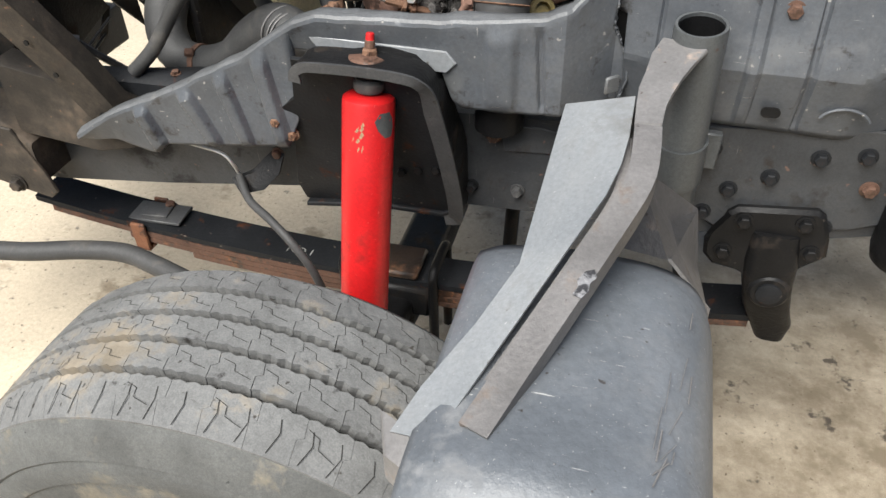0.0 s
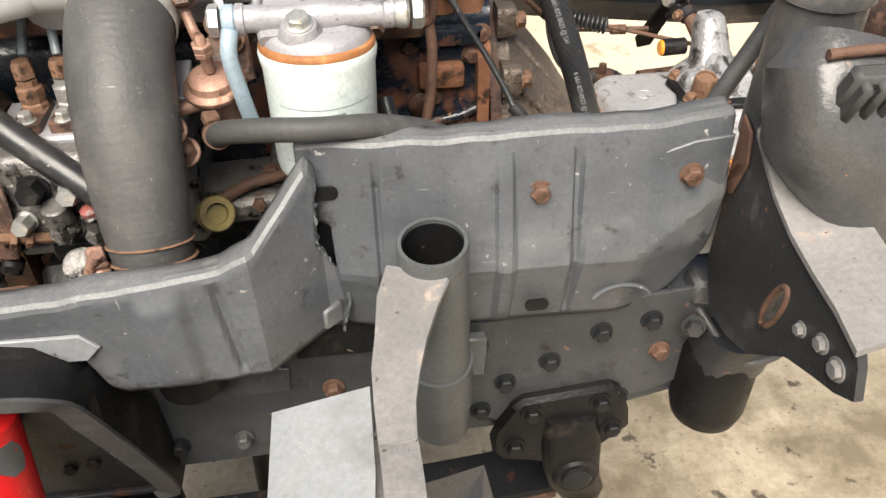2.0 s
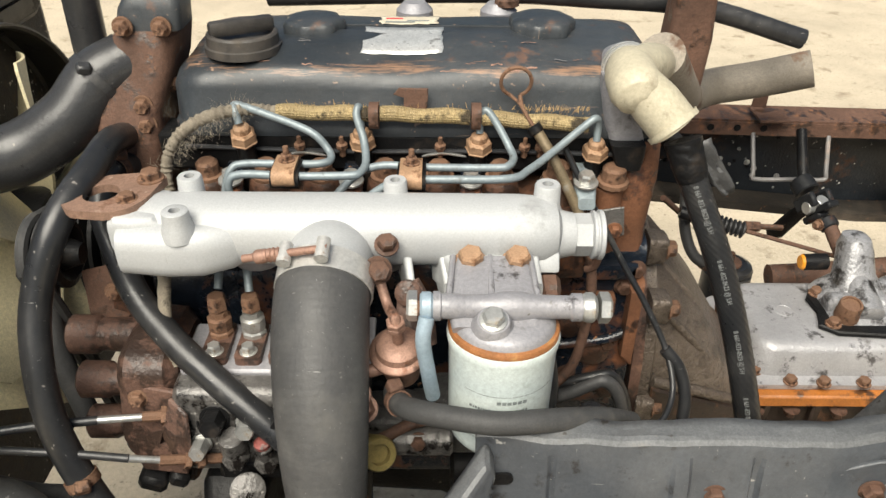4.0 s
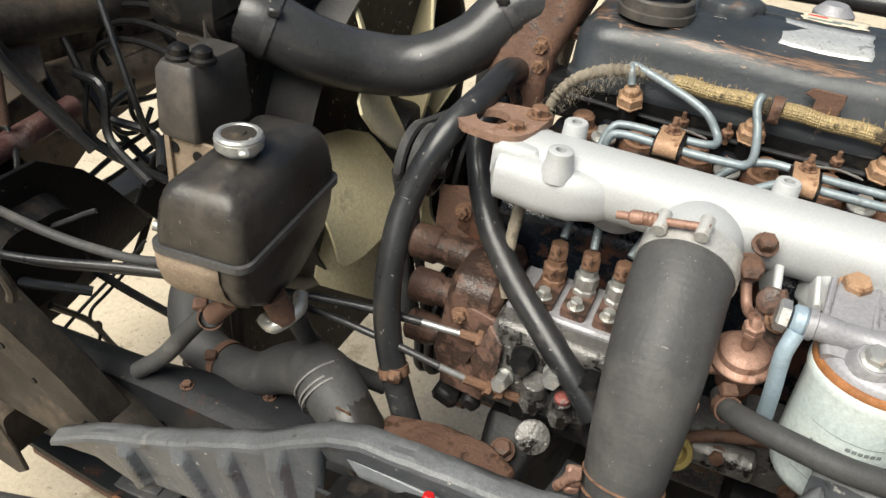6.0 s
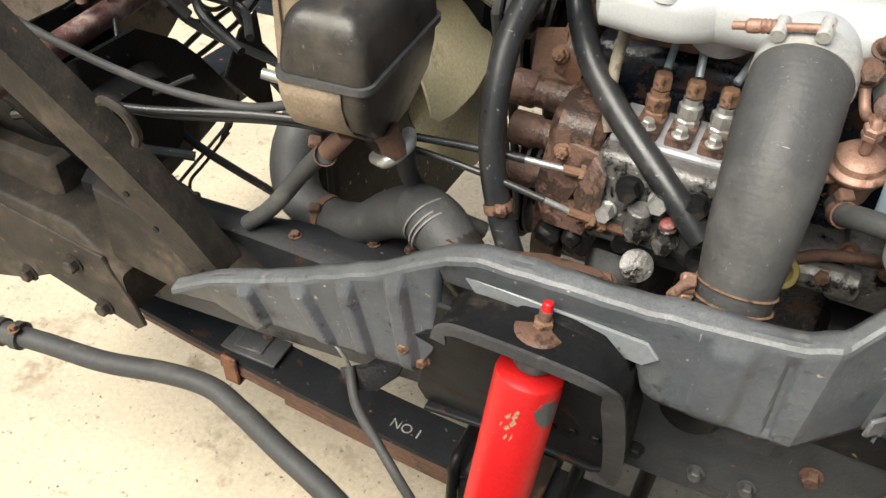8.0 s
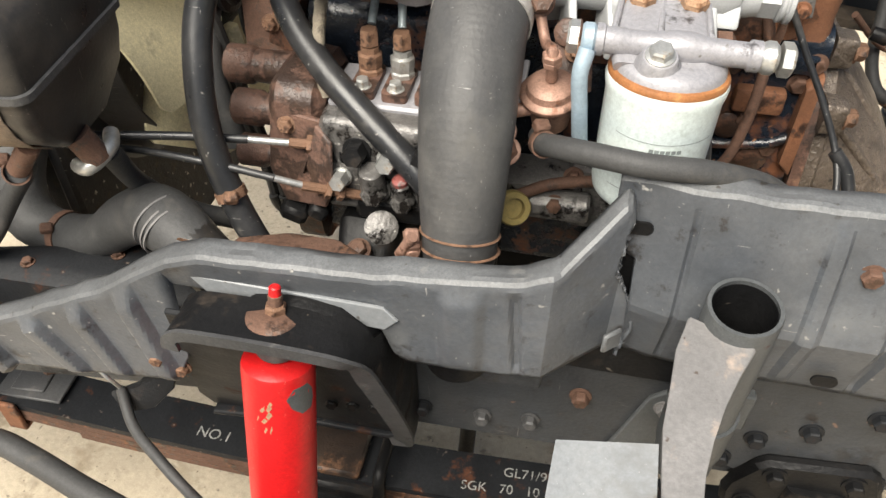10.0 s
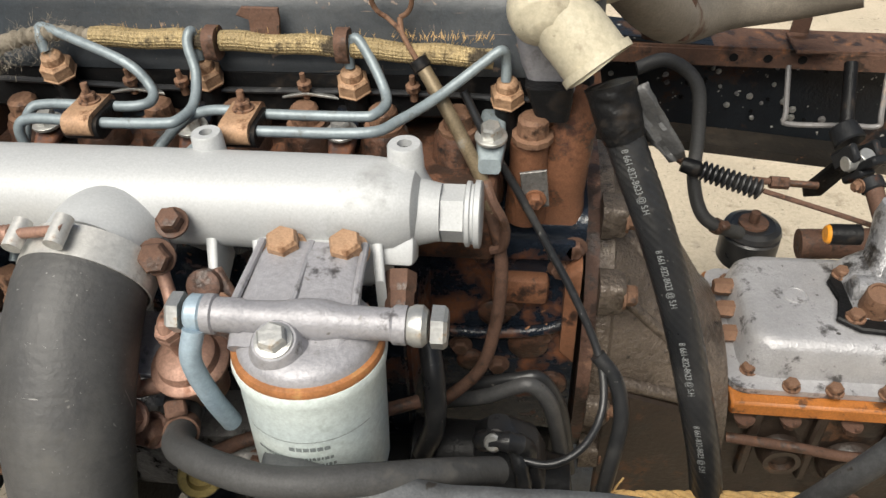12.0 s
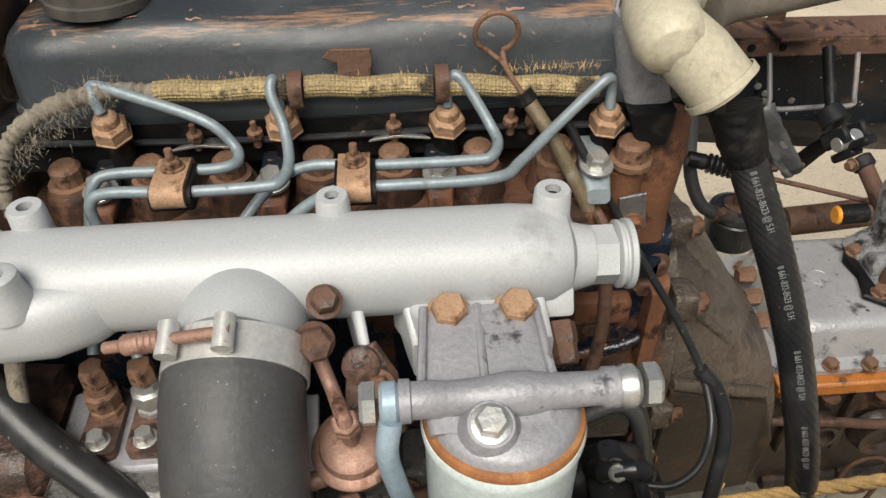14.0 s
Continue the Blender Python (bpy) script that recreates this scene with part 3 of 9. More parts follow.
for p in ((-0.638, 0.944, 0.699), (-0.545, 0.975, 0.701), (-0.50, 0.985, 0.702)):
    bolt("bolt", p, Z, 0.006, 0.006, M_RUST, frame_thing, "rusty bolt")
# web bolts and plates of the near rail
for x, z in ((-0.119, 0.587), (-0.067, 0.595), (-0.185, 0.585)):
    bolt("bolt", (x, 0.931, z), -Y, 0.0075, 0.012, M_WORN if x > -0.15 else M_RAIL, frame_thing, "rusty bolt")
for x, z in ((-0.155, 0.672), (-0.02, 0.65)):
    bolt("bolt", (x, 0.931, z), -Y, 0.0085, 0.012, M_RUST, frame_thing, "rusty bolt")
bm = B()
plate(bm, [(-0.145, 0.931, 0.69), (-0.09, 0.931, 0.692), (-0.06, 0.931, 0.685), (-0.063, 0.931, 0.655), (-0.14, 0.931, 0.65)], (0, -0.004, 0), 0.001)
part("slotted_plate", bm, M_WEB, frame_thing)
bm = B()
plate(bm, [(0.015, 0.931, 0.57), (0.045, 0.931, 0.67), (0.06, 0.931, 0.685), (0.075, 0.931, 0.67), (0.08, 0.931, 0.60), (0.09, 0.931, 0.572)], (0, -0.006, 0), 0.0015)
part("hanger_plate", bm, M_TUBE, frame_thing)
bolt("bolt", (0.062, 0.925, 0.66), -Y, 0.008, 0.008, M_BRACKET, frame_thing)
bm = B()
plate(bm, [(0.10, 0.931, 0.725), (0.33, 0.931, 0.745), (0.45, 0.931, 0.76), (0.45, 0.931, 0.66), (0.31, 0.931, 0.60), (0.16, 0.931, 0.572), (0.105, 0.931, 0.60)], (0, -0.007, 0), 0.002)
part("gusset_plate", bm, M_WEB, frame_thing)
for x, z in ((0.125, 0.697), (0.155, 0.64), (0.13, 0.60), (0.215, 0.60), (0.28, 0.60), (0.315, 0.665), (0.20, 0.665), (0.345, 0.70), (0.25, 0.70), (0.37, 0.655), (0.30, 0.71)):
    bolt("bolt", (x, 0.924, z), -Y, 0.0085, 0.010, M_RUST if x in (0.315, 0.345, 0.37) else M_RAIL, frame_thing)
# rusty engine-mount plate on the rail
mount = thing("engine_mount", (-0.30, 0.93, 0.72), "flaking rusty brown engine mount bracket on the frame rail", "bracket")
bm = B()
loft(bm, [[V(p) for p in q] for q in (
    [(-0.392, 0.928, 0.770), (-0.385, 0.962, 0.772), (-0.385, 0.965, 0.748), (-0.392, 0.930, 0.748)],
    [(-0.34, 0.914, 0.792), (-0.325, 0.962, 0.790), (-0.325, 0.966, 0.765), (-0.34, 0.914, 0.762)],
    [(-0.285, 0.903, 0.806), (-0.272, 0.950, 0.802), (-0.272, 0.955, 0.772), (-0.285, 0.906, 0.772)],
    [(-0.245, 0.908, 0.800), (-0.240, 0.938, 0.796), (-0.240, 0.94, 0.77), (-0.245, 0.912, 0.77)])])
bmesh.ops.bevel(bm, geom=list(bm.edges), offset=0.003, segments=1, affect="EDGES")
part("arm", bm, M_RUST, mount)
bm = B()
box(bm, (-0.30, 0.945, 0.735), (0.09, 0.04, 0.075), (0, 0, 0), 0.006)
part("foot", bm, M_BLACK, mount)
bm = B()
loft(bm, [rrect(c, X, Z, a_, b_, 0.012) for c, a_, b_ in (((-0.272, 0.99, 0.655), 0.050, 0.10), ((-0.268, 1.04, 0.685), 0.072, 0.13), ((-0.262, 1.10, 0.68), 0.085, 0.13), ((-0.262, 1.175, 0.69), 0.10, 0.16))])
part("leg", bm, M_BLACK, mount, "oily black leg to the block")
bolt("bolt", (-0.272, 1.005, 0.735), (0, -0.5, 1), 0.010, 0.012, M_RUST, mount)

# ---- spring hangers ----
hanger = thing("spring_hanger", (0.26, 0.96, 0.36), "black cast rear spring hanger with rusty pin", "hanger")
bm = B()
plate(bm, [(0.161, 0.924, 0.612), (0.172, 0.924, 0.622), (0.266, 0.924, 0.632), (0.277, 0.924, 0.625), (0.290, 0.924, 0.59), (0.294, 0.924, 0.562), (0.282, 0.924, 0.549), (0.262, 0.924, 0.545), (0.256, 0.924, 0.515), (0.205, 0.924, 0.508), (0.192, 0.924, 0.528), (0.158, 0.924, 0.524), (0.143, 0.924, 0.54), (0.140, 0.924, 0.562), (0.152, 0.924, 0.575)], (0, -0.016, 0), 0.005)
part("mounting_plate", bm, M_BLACK, hanger)
bm = B()
loft(bm, [rrect(c, X, Y, su, sv, 0.014) for c, su, sv in (((0.226, 0.925, 0.590), 0.060, 0.050), ((0.230, 0.925, 0.545), 0.068, 0.060), ((0.235, 0.935, 0.50), 0.066, 0.075), ((0.247, 0.955, 0.45), 0.064, 0.085), ((0.262, 0.968, 0.41), 0.060, 0.080), ((0.268, 0.970, 0.378), 0.042, 0.075))])
part("arm", bm, M_BLACK, hanger)
bm = B()
cyl(bm, (0.236, 0.892, 0.502), (0.238, 0.95, 0.500), 0.027, None, 24, 0.004)
part("shackle_boss", bm, M_BLACK, hanger)
bm = B()
lathe(bm, (0.236, 0.893, 0.502), -Y, [(0, 0.017), (0.004, 0.017), (0.006, 0.012)], 20)
part("shackle_pin", bm, M_RAIL, hanger)
bm = B()
cyl(bm, (0.268, 0.944, 0.399), (0.268, 1.05, 0.399), 0.0265, None, 24, 0.004)
part("bushing", bm, M_BLACK, hanger)
bm = B()
lathe(bm, (0.268, 0.945, 0.399), -Y, [(0, 0.0215), (0.006, 0.0215), (0.011, 0.015), (0.012, 0.0)], 22)
part("pin", bm, M_RUST, hanger, "rusty pin end")
for x, z in ((0.182, 0.605), (0.255, 0.612), (0.166, 0.552), (0.272, 0.568)):
    bolt("bolt", (x, 0.908, z), -Y, 0.009, 0.010, M_BLACK, hanger)

# ---- leaf spring ----
spring = thing("leaf_spring", (-0.36, 0.981, 0.30), "black leaf spring with rusty edges and stencilled white letters", "leaf spring")


def spring_z(x):
    return 0.352 + 0.052 * ((x + 0.36) / 0.63) ** 2


for k, (a, b) in enumerate(((-1.0, 0.262), (-0.97, 0.235), (-0.82, 0.10), (-0.70, 0.0))):
    bm = B()
    xs = [a + (b - a) * i / 24 for i in range(25)]
    loft(bm, [[V((x, 0.946, spring_z(x) - k * 0.0125)), V((x, 1.016, spring_z(x) - k * 0.0125)), V((x, 1.016, spring_z(x) + 0.0108 - k * 0.0125)), V((x, 0.946, spring_z(x) + 0.0108 - k * 0.0125))] for x in xs])
    part("leaf", bm, M_RAIL if k == 0 else M_RUST, spring, "black top leaf" if k == 0 else "rusty leaf")
for x in (-0.795, 0.02):
    bm = B()
    z = spring_z(x)
    for y in (0.941, 1.021):
        box(bm, (x, y, z - 0.012), (0.028, 0.007, 0.058), (0, 0, 0), 0.002)
    box(bm, (x, 0.981, z - 0.040), (0.028, 0.085, 0.006), (0, 0, 0), 0.002)
    part("rebound_clip", bm, M_CASTRUST, spring, "rusty rebound clip")
bm = B()
box(bm, (-0.775, 0.985, spring_z(-0.775) + 0.014), (0.10, 0.055, 0.006), (0, 0, 2), 0.0015)
box(bm, (-0.78, 0.985, spring_z(-0.78) + 0.018), (0.05, 0.035, 0.004), (0, 0, 5), 0.0015)
part("wear_pad", bm, M_WORN, spring, "worn metal pad")
bolt("bolt", (-0.765, 1.005, spring_z(-0.765) + 0.015), Z, 0.009, 0.012, M_RUST, spring)
for x in (-0.405, -0.25):
    bm = B()
    tube(bm, [(x, 0.936, 0.20), (x, 0.936, 0.36), (x, 0.940, 0.386), (x, 0.955, 0.394), (x, 1.005, 0.394), (x, 1.022, 0.386), (x, 1.026, 0.36), (x, 1.026, 0.20)], 0.0085, 10, 4)
    part("u_bolt", bm, M_BLACK, spring)
bm = B()
box(bm, (-0.335, 0.981, 0.372), (0.11, 0.075, 0.014), (0, 0, 0), 0.004)
part("clamp_plate", bm, M_GEAR, spring)


def letters(body, at, size, turn, material, parent=None, name="marking", label="", tilt=(0, 0), stretch=1.0):
    """Flat letters with a little thickness, as a mesh."""
    cu = bpy.data.curves.new(name, "FONT")
    cu.body, cu.size, cu.extrude, cu.align_x = body, size, 0.0002, "LEFT"
    ob = bpy.data.objects.new(name, cu)
    scene.collection.objects.link(ob)
    dg = bpy.context.evaluated_depsgraph_get()
    me = bpy.data.meshes.new_from_object(ob.evaluated_get(dg))
    bpy.data.objects.remove(ob)
    bm = B()
    bm.from_mesh(me)
    bpy.data.meshes.remove(me)
    m = pose(*at, tilt[0], tilt[1], turn) @ Matrix.Diagonal((stretch, 1, 1, 1))
    bmesh.ops.transform(bm, matrix=m, verts=bm.verts)
    return part(name, bm, material, parent, label)


letters("NO.1", (-0.525, 0.965, spring_z(-0.5) + 0.0118), 0.0225, -2, M_WHITE, spring, "stencil_marking", "white stencilled letters")
letters("GL71/9N", (-0.092, 0.988, spring_z(-0.092) + 0.0113), 0.0195, 0, M_WHITE, spring, "stencil_marking", "white stencilled letters", (0, -4.5))
letters("SGK   70   10   1200   T1", (-0.145, 0.960, spring_z(-0.145) + 0.0113), 0.0190, 2, M_WHITE, spring, "stencil_marking", "white stencilled letters", (0, -4.7))

# axle below the spring
axle = thing("front_axle", (-0.33, 1.3, 0.2), "dark forged front axle beam below the leaf springs", "axle")
bm = B()
loft(bm, [rrect((-0.33, y, z), X, Z, 0.085, 0.075, 0.015) for y, z in ((0.80, 0.30), (0.90, 0.30), (1.10, 0.26), (1.6, 0.26), (1.8, 0.30))])
part("beam", bm, M_BLACK, axle)
bm = B()
box(bm, (-0.328, 0.981, 0.322), (0.14, 0.09, 0.06), (0, 0, 0), 0.006)
part("spring_seat", bm, M_BLACK, axle)
bm = B()
lathe(bm, (-0.31, 0.78, 0.345), -Y, [(0, 0.06), (0.02, 0.12), (0.10, 0.135), (0.11, 0.05), (0.14, 0.05)], 28)
part("brake_drum", bm, M_RUST, axle)
# second bar seen behind the spring
bm = B()
cyl(bm, (-0.150, 1.15, 0.64), (-0.165, 1.12, 0.12), 0.013, None, 14)
part("link_bar", bm, M_BLACK, axle)

# ---- front wheel ----
WX, WZ, WR = -0.315, 0.338, 0.360
wheel = thing("front_wheel", (WX, 0.48, 0.0), "worn dusty grey truck tyre on a rusty steel wheel", "wheel")


def wheel_ring(bm, profile, seg=96):
    """profile: (y, radius) round the wheel's axle."""
    rings = []
    for y, r in profile:
        y, r = 0.378 + (y - 0.424) * 1.10, r * WR / 0.352
        rings.append([V((WX + r * math.sin(2 * math.pi * i / seg), y, WZ + r * math.cos(2 * math.pi * i / seg))) for i in range(seg)])
    return loft(bm, rings, False)


bm = B()
wheel_ring(bm, [(0.605, 0.20), (0.622, 0.215), (0.634, 0.25), (0.634, 0.285), (0.626, 0.318), (0.612, 0.332), (0.60, 0.334), (0.52, 0.334), (0.44, 0.334), (0.430, 0.3395), (0.4225, 0.335),
                (0.414, 0.318), (0.4065, 0.300), (0.4085, 0.297), (0.4045, 0.290), (0.404, 0.272), (0.4065, 0.269), (0.405, 0.25), (0.412, 0.222), (0.420, 0.207), (0.432, 0.200)])
part("tyre", bm, M_TYRESIDE, wheel, "dusty rubber carcass with raised rings")
# Near-black rubber puts the shade of the grooves into the colour.
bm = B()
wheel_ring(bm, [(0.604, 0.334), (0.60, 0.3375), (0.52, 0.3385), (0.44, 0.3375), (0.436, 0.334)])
part("groove_base", bm, M_TYREDARK, wheel, "groove floor darkened for the shade in the grooves")
bm = B()
rng = random.Random(4)
RIBS = [(0.578, 0.5395, 0.0), (0.5305, 0.5035, 0.3), (0.4945, 0.4665, 0.65), (0.4575, 0.4275, 0.15), (0.4185, 0.377, 0.5)]
for y0, y1, off in RIBS:
    n = 52
    for k in range(n):
        gap = 0.0005 if y1 < 0.39 else 0.0010
        a0, a1 = (k + off) / n * 2 * math.pi + gap, (k + 1 + off) / n * 2 * math.pi - gap
        if math.cos((a0 + a1) / 2) < -0.25:
            continue
        top, bot, step = [], [], 7
        crown = lambda y: WR - 0.45 * (y - 0.477) ** 2 - (0.010 * max(0, (0.390 - y) / 0.013) if y < 0.390 else 0) - (0.008 * max(0, (y - 0.570) / 0.008) if y > 0.570 else 0)
        outline = []
        cut = 0.35
        mid = (y0 + y1) / 2
        for i in range(step):
            a = a0 + (a1 - a0) * i / (step - 1)
            outline.append((a, y0 + (0.0012 if i % 2 else -0.0008) + rng.uniform(-0.0004, 0.0004)))
        side = [(a1 + 0.010, mid + 0.002), (a1 - 0.006, mid - 0.002)]
        outline += side
        for i in range(step):
            a = a1 - (a1 - a0) * i / (step - 1)
            outline.append((a, y1 + (0 if y1 < 0.39 else (0.0012 if i % 2 else -0.0008) + rng.uniform(-0.0004, 0.0004))))
        outline += [(a0 - 0.006, mid - 0.002), (a0 + 0.010, mid + 0.002)]
        tops = [bm.verts.new((WX + crown(y) * math.sin(a), y, WZ + crown(y) * math.cos(a))) for a, y in outline]
        lows = [bm.verts.new((WX + 0.340 * math.sin(a), y, WZ + 0.340 * math.cos(a))) for a, y in outline]
        bm.faces.new(tops)
        bridge(bm, tops, lows)
part("tread", bm, M_TYRE, wheel, "worn ribbed tread", 30)
# flat dark strips for the shade in the fine cuts across the ribs
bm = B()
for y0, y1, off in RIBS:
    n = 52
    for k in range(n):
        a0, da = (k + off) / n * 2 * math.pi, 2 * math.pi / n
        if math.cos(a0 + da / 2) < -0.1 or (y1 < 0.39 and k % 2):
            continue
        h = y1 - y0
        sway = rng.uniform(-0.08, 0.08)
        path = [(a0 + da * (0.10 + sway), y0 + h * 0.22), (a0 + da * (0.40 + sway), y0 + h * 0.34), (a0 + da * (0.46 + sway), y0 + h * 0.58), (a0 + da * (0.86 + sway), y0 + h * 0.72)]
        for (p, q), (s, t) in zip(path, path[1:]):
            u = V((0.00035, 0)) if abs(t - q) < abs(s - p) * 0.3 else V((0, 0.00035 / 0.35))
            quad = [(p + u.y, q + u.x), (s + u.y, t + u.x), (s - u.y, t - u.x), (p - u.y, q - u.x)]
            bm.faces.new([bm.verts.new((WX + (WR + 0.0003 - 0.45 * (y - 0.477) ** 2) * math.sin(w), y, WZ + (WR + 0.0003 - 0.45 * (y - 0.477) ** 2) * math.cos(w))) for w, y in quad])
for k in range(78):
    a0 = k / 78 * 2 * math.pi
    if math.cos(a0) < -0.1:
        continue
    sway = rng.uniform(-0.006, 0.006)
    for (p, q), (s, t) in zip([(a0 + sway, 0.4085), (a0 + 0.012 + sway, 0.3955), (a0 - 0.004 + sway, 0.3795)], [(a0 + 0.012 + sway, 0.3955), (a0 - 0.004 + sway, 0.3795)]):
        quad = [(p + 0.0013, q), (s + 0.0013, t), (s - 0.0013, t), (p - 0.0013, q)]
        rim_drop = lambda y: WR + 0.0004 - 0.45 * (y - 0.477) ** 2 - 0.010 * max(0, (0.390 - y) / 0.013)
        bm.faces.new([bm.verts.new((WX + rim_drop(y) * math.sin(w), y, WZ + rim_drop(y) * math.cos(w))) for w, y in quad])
tagged(part("tread_cut", bm, M_TYREDARK, wheel, "flat dark strips for the shade in the tread cuts"), kind="stuff")
bm = B()
wheel_ring(bm, [(0.445, 0.198), (0.428, 0.208), (0.420, 0.206), (0.424, 0.198), (0.44, 0.192), (0.475, 0.185), (0.485, 0.15), (0.47, 0.11), (0.45, 0.09), (0.445, 0.06), (0.44, 0.001)], 64)
part("rim", bm, M_RUST, wheel, "rusty steel rim")
for k in range(5):
    a = 2 * math.pi * k / 5
    bolt("wheel_nut", (WX + 0.10 * math.sin(a), 0.420, WZ + 0.10 * math.cos(a)), -Y, 0.012, 0.018, M_RUST, wheel)
# raised letters of the side wall, as bars
bm = B()
for k, da in enumerate((-0.20, -0.165, -0.13, -0.09, -0.05, 0.02, 0.05)):
    a = da - 0.05
    box(bm, (WX + 0.242 * math.sin(a), 0.3590, WZ + 0.242 * math.cos(a)), (0.006, 0.003, 0.016), (0, math.degrees(a), 0), 0.0006)
part("raised_marking", bm, M_TYRESIDE, wheel)
bm = B()
box(bm, (WX + 0.03, 0.372, WZ + 0.210), (0.035, 0.008, 0.012), (0, 8, 0), 0.002)
part("balance_weight", bm, M_ZINC, wheel, "bright balance weight")

# ---- shock absorber ----
shock = thing("shock_absorber", (-0.305, 0.83, 0.35), "bright red telescopic shock absorber with chipped paint", "shock absorber")
S0, S1 = V((-0.290, 0.826, 0.768)), V((-0.303, 0.750, 0.38))
down = (S1 - S0).normalized()
SX = (X - down * X.dot(down)).normalized()
SY = (-Y + down * Y.dot(down)).normalized()
bm = B()
lathe(bm, S0, down, [(-0.004, 0.010), (-0.003, 0.026), (0.001, 0.0315), (0.005, 0.0325), (0.36, 0.0325)], 40)
part("dust_tube", bm, M_RED, shock, "red painted dust tube")
bm = B()
lathe(bm, S0 + down * 0.355, down, [(0, 0.027), (0.10, 0.027), (0.102, 0.012), (0.13, 0.012)], 24)
part("lower_tube", bm, M_BLACK, shock)
bm = B()
cyl(bm, S0 + down * 0.0, S0 - down * 0.068, 0.0062, None, 14, 0.001)
part("piston_rod", bm, M_RUST, shock, "rusty threaded rod")
bm = B()
cyl(bm, S0 - down * 0.066, S0 - down * 0.076, 0.0055, 0.005, 12, 0.001)
part("rod_tip", bm, M_RED, shock, "red painted tip")
bm = B()
lathe(bm, S0 - down * 0.006, -down, [(0, 0.016), (0.004, 0.019), (0.012, 0.019), (0.016, 0.015)], 20)
part("lower_bush", bm, M_DULLHOSE, shock)
bm = B()
lathe(bm, S0 - down * 0.032, -down, [(0, 0.020), (0.003, 0.027), (0.008, 0.029), (0.014, 0.0275), (0.017, 0.024), (0.0185, 0.010)], 28)
part("upper_bush", bm, M_RUST, shock, "rusty cup washer and bush")
bolt("nut", S0 - down * 0.047, -down, 0.0095, 0.011, M_RUSTBOLT, shock, "rusty nut", 1.2)
bm = B()
loft(bm, [[S0 + down * h + (SX * math.cos(t) + SY * math.sin(t)) * 0.03275 for t in ts] + [S0 + down * h + (SX * math.cos(t) + SY * math.sin(t)) * 0.0322 for t in ts[::-1]]
          for h, ts in ((0.012, [0.35, 0.5, 0.65, 0.8]), (0.022, [0.15, 0.45, 0.75, 1.0]), (0.034, [0.1, 0.4, 0.6, 0.85]), (0.044, [0.2, 0.3, 0.42, 0.55]))])
part("bare_patch", bm, M_TUBE, shock, "grey patch of chipped paint")
bm = B()
q = random.Random(21)
for k in range(9):
    a, h, w, ln = 1.55 + q.uniform(-0.22, 0.30), 0.022 + 0.004 * k + q.uniform(-0.003, 0.003), q.uniform(0.02, 0.09), q.uniform(0.004, 0.010)
    loft(bm, [[S0 + down * (h + ln * f) + (SX * math.cos(t) + SY * math.sin(t)) * r for t, r in ((a - w * g + 0.05 * f, 0.0327), (a + w * g2 + 0.05 * f, 0.0327), (a + w * g2 + 0.05 * f, 0.0322), (a - w * g + 0.05 * f, 0.0322))] for f, g, g2 in ((0, 0.2, 0.5), (0.4, 1.0, 0.7), (0.7, 0.5, 1.0), (1, 0.3, 0.1))])
part("label_remains", bm, M_NUT, shock, "torn remains of a paper sticker")

# hoop bracket that carries the shock absorber
tower = thing("shock_bracket", (-0.29, 0.88, 0.52), "black pressed steel shock absorber hoop bracket", "bracket")
HOOP = [(-0.379, 0.797, 0.792), (-0.376, 0.797, 0.806), (-0.364, 0.797, 0.815), (-0.345, 0.797, 0.818), (-0.290, 0.797, 0.819), (-0.240, 0.798, 0.816), (-0.216, 0.803, 0.806), (-0.204, 0.816, 0.782), (-0.196, 0.838, 0.72), (-0.191, 0.868, 0.64), (-0.190, 0.895, 0.57), (-0.196, 0.911, 0.527), (-0.22, 0.914, 0.518)]
line = spline(HOOP, 4)
bm, lip = B(), B()
back, strip = [], []
for i, p in enumerate(line):
    dv = (line[min(i + 1, len(line) - 1)] - line[max(i - 1, 0)]).normalized()
    nv = V((dv.z, 0, -dv.x)).normalized()
    deep = 0.846 if p.z > 0.79 else min(0.930, p.y + 0.045 + 0.2 * (0.79 - p.z))
    back.append([p + nv * 0.001 + Y * 0.002, p + nv * 0.005 + Y * 0.002, V((p.x, deep, p.z)) + nv * 0.005, V((p.x, deep, p.z)) + nv * 0.001])
    w = 0.012 + 0.010 * min(1, max(0, (0.81 - p.z) / 0.05))
    strip.append([p, p + Y * 0.004, p + nv * w + Y * 0.004, p + nv * w])
loft(bm, back)
part("hoop_plate", bm, M_BLACK, tower)
loft(lip, strip)
part("front_lip", lip, M_WORN, tower, "worn grey front lip")
bm = B()
plate(bm, [(x, 0.817 + 0.36 * (0.819 - z), z) for x, z in ((-0.385, 0.808), (-0.235, 0.812), (-0.212, 0.79), (-0.203, 0.72), (-0.196, 0.62), (-0.20, 0.556), (-0.225, 0.540), (-0.32, 0.540), (-0.445, 0.522), (-0.450, 0.56), (-0.425, 0.65), (-0.448, 0.70), (-0.40, 0.74))], (0, 0.005, 0.002), 0.001)
part("web", bm, M_RAIL, tower, "slate-black recessed web")
bm = B()
loft(bm, [rrect((x, 0.918, z), Y, Z, 0.014, 0.008, 0.003) for x, z in ((-0.44, 0.520), (-0.32, 0.537), (-0.225, 0.537), (-0.195, 0.555))])
part("bottom_flange", bm, M_RAIL, tower)
bm = B()
lathe(bm, (-0.275, 0.862, 0.745), Z, [(-0.06, 0.075), (0.02, 0.072), (0.05, 0.062), (0.070, 0.040), (0.076, 0.012)], 30)
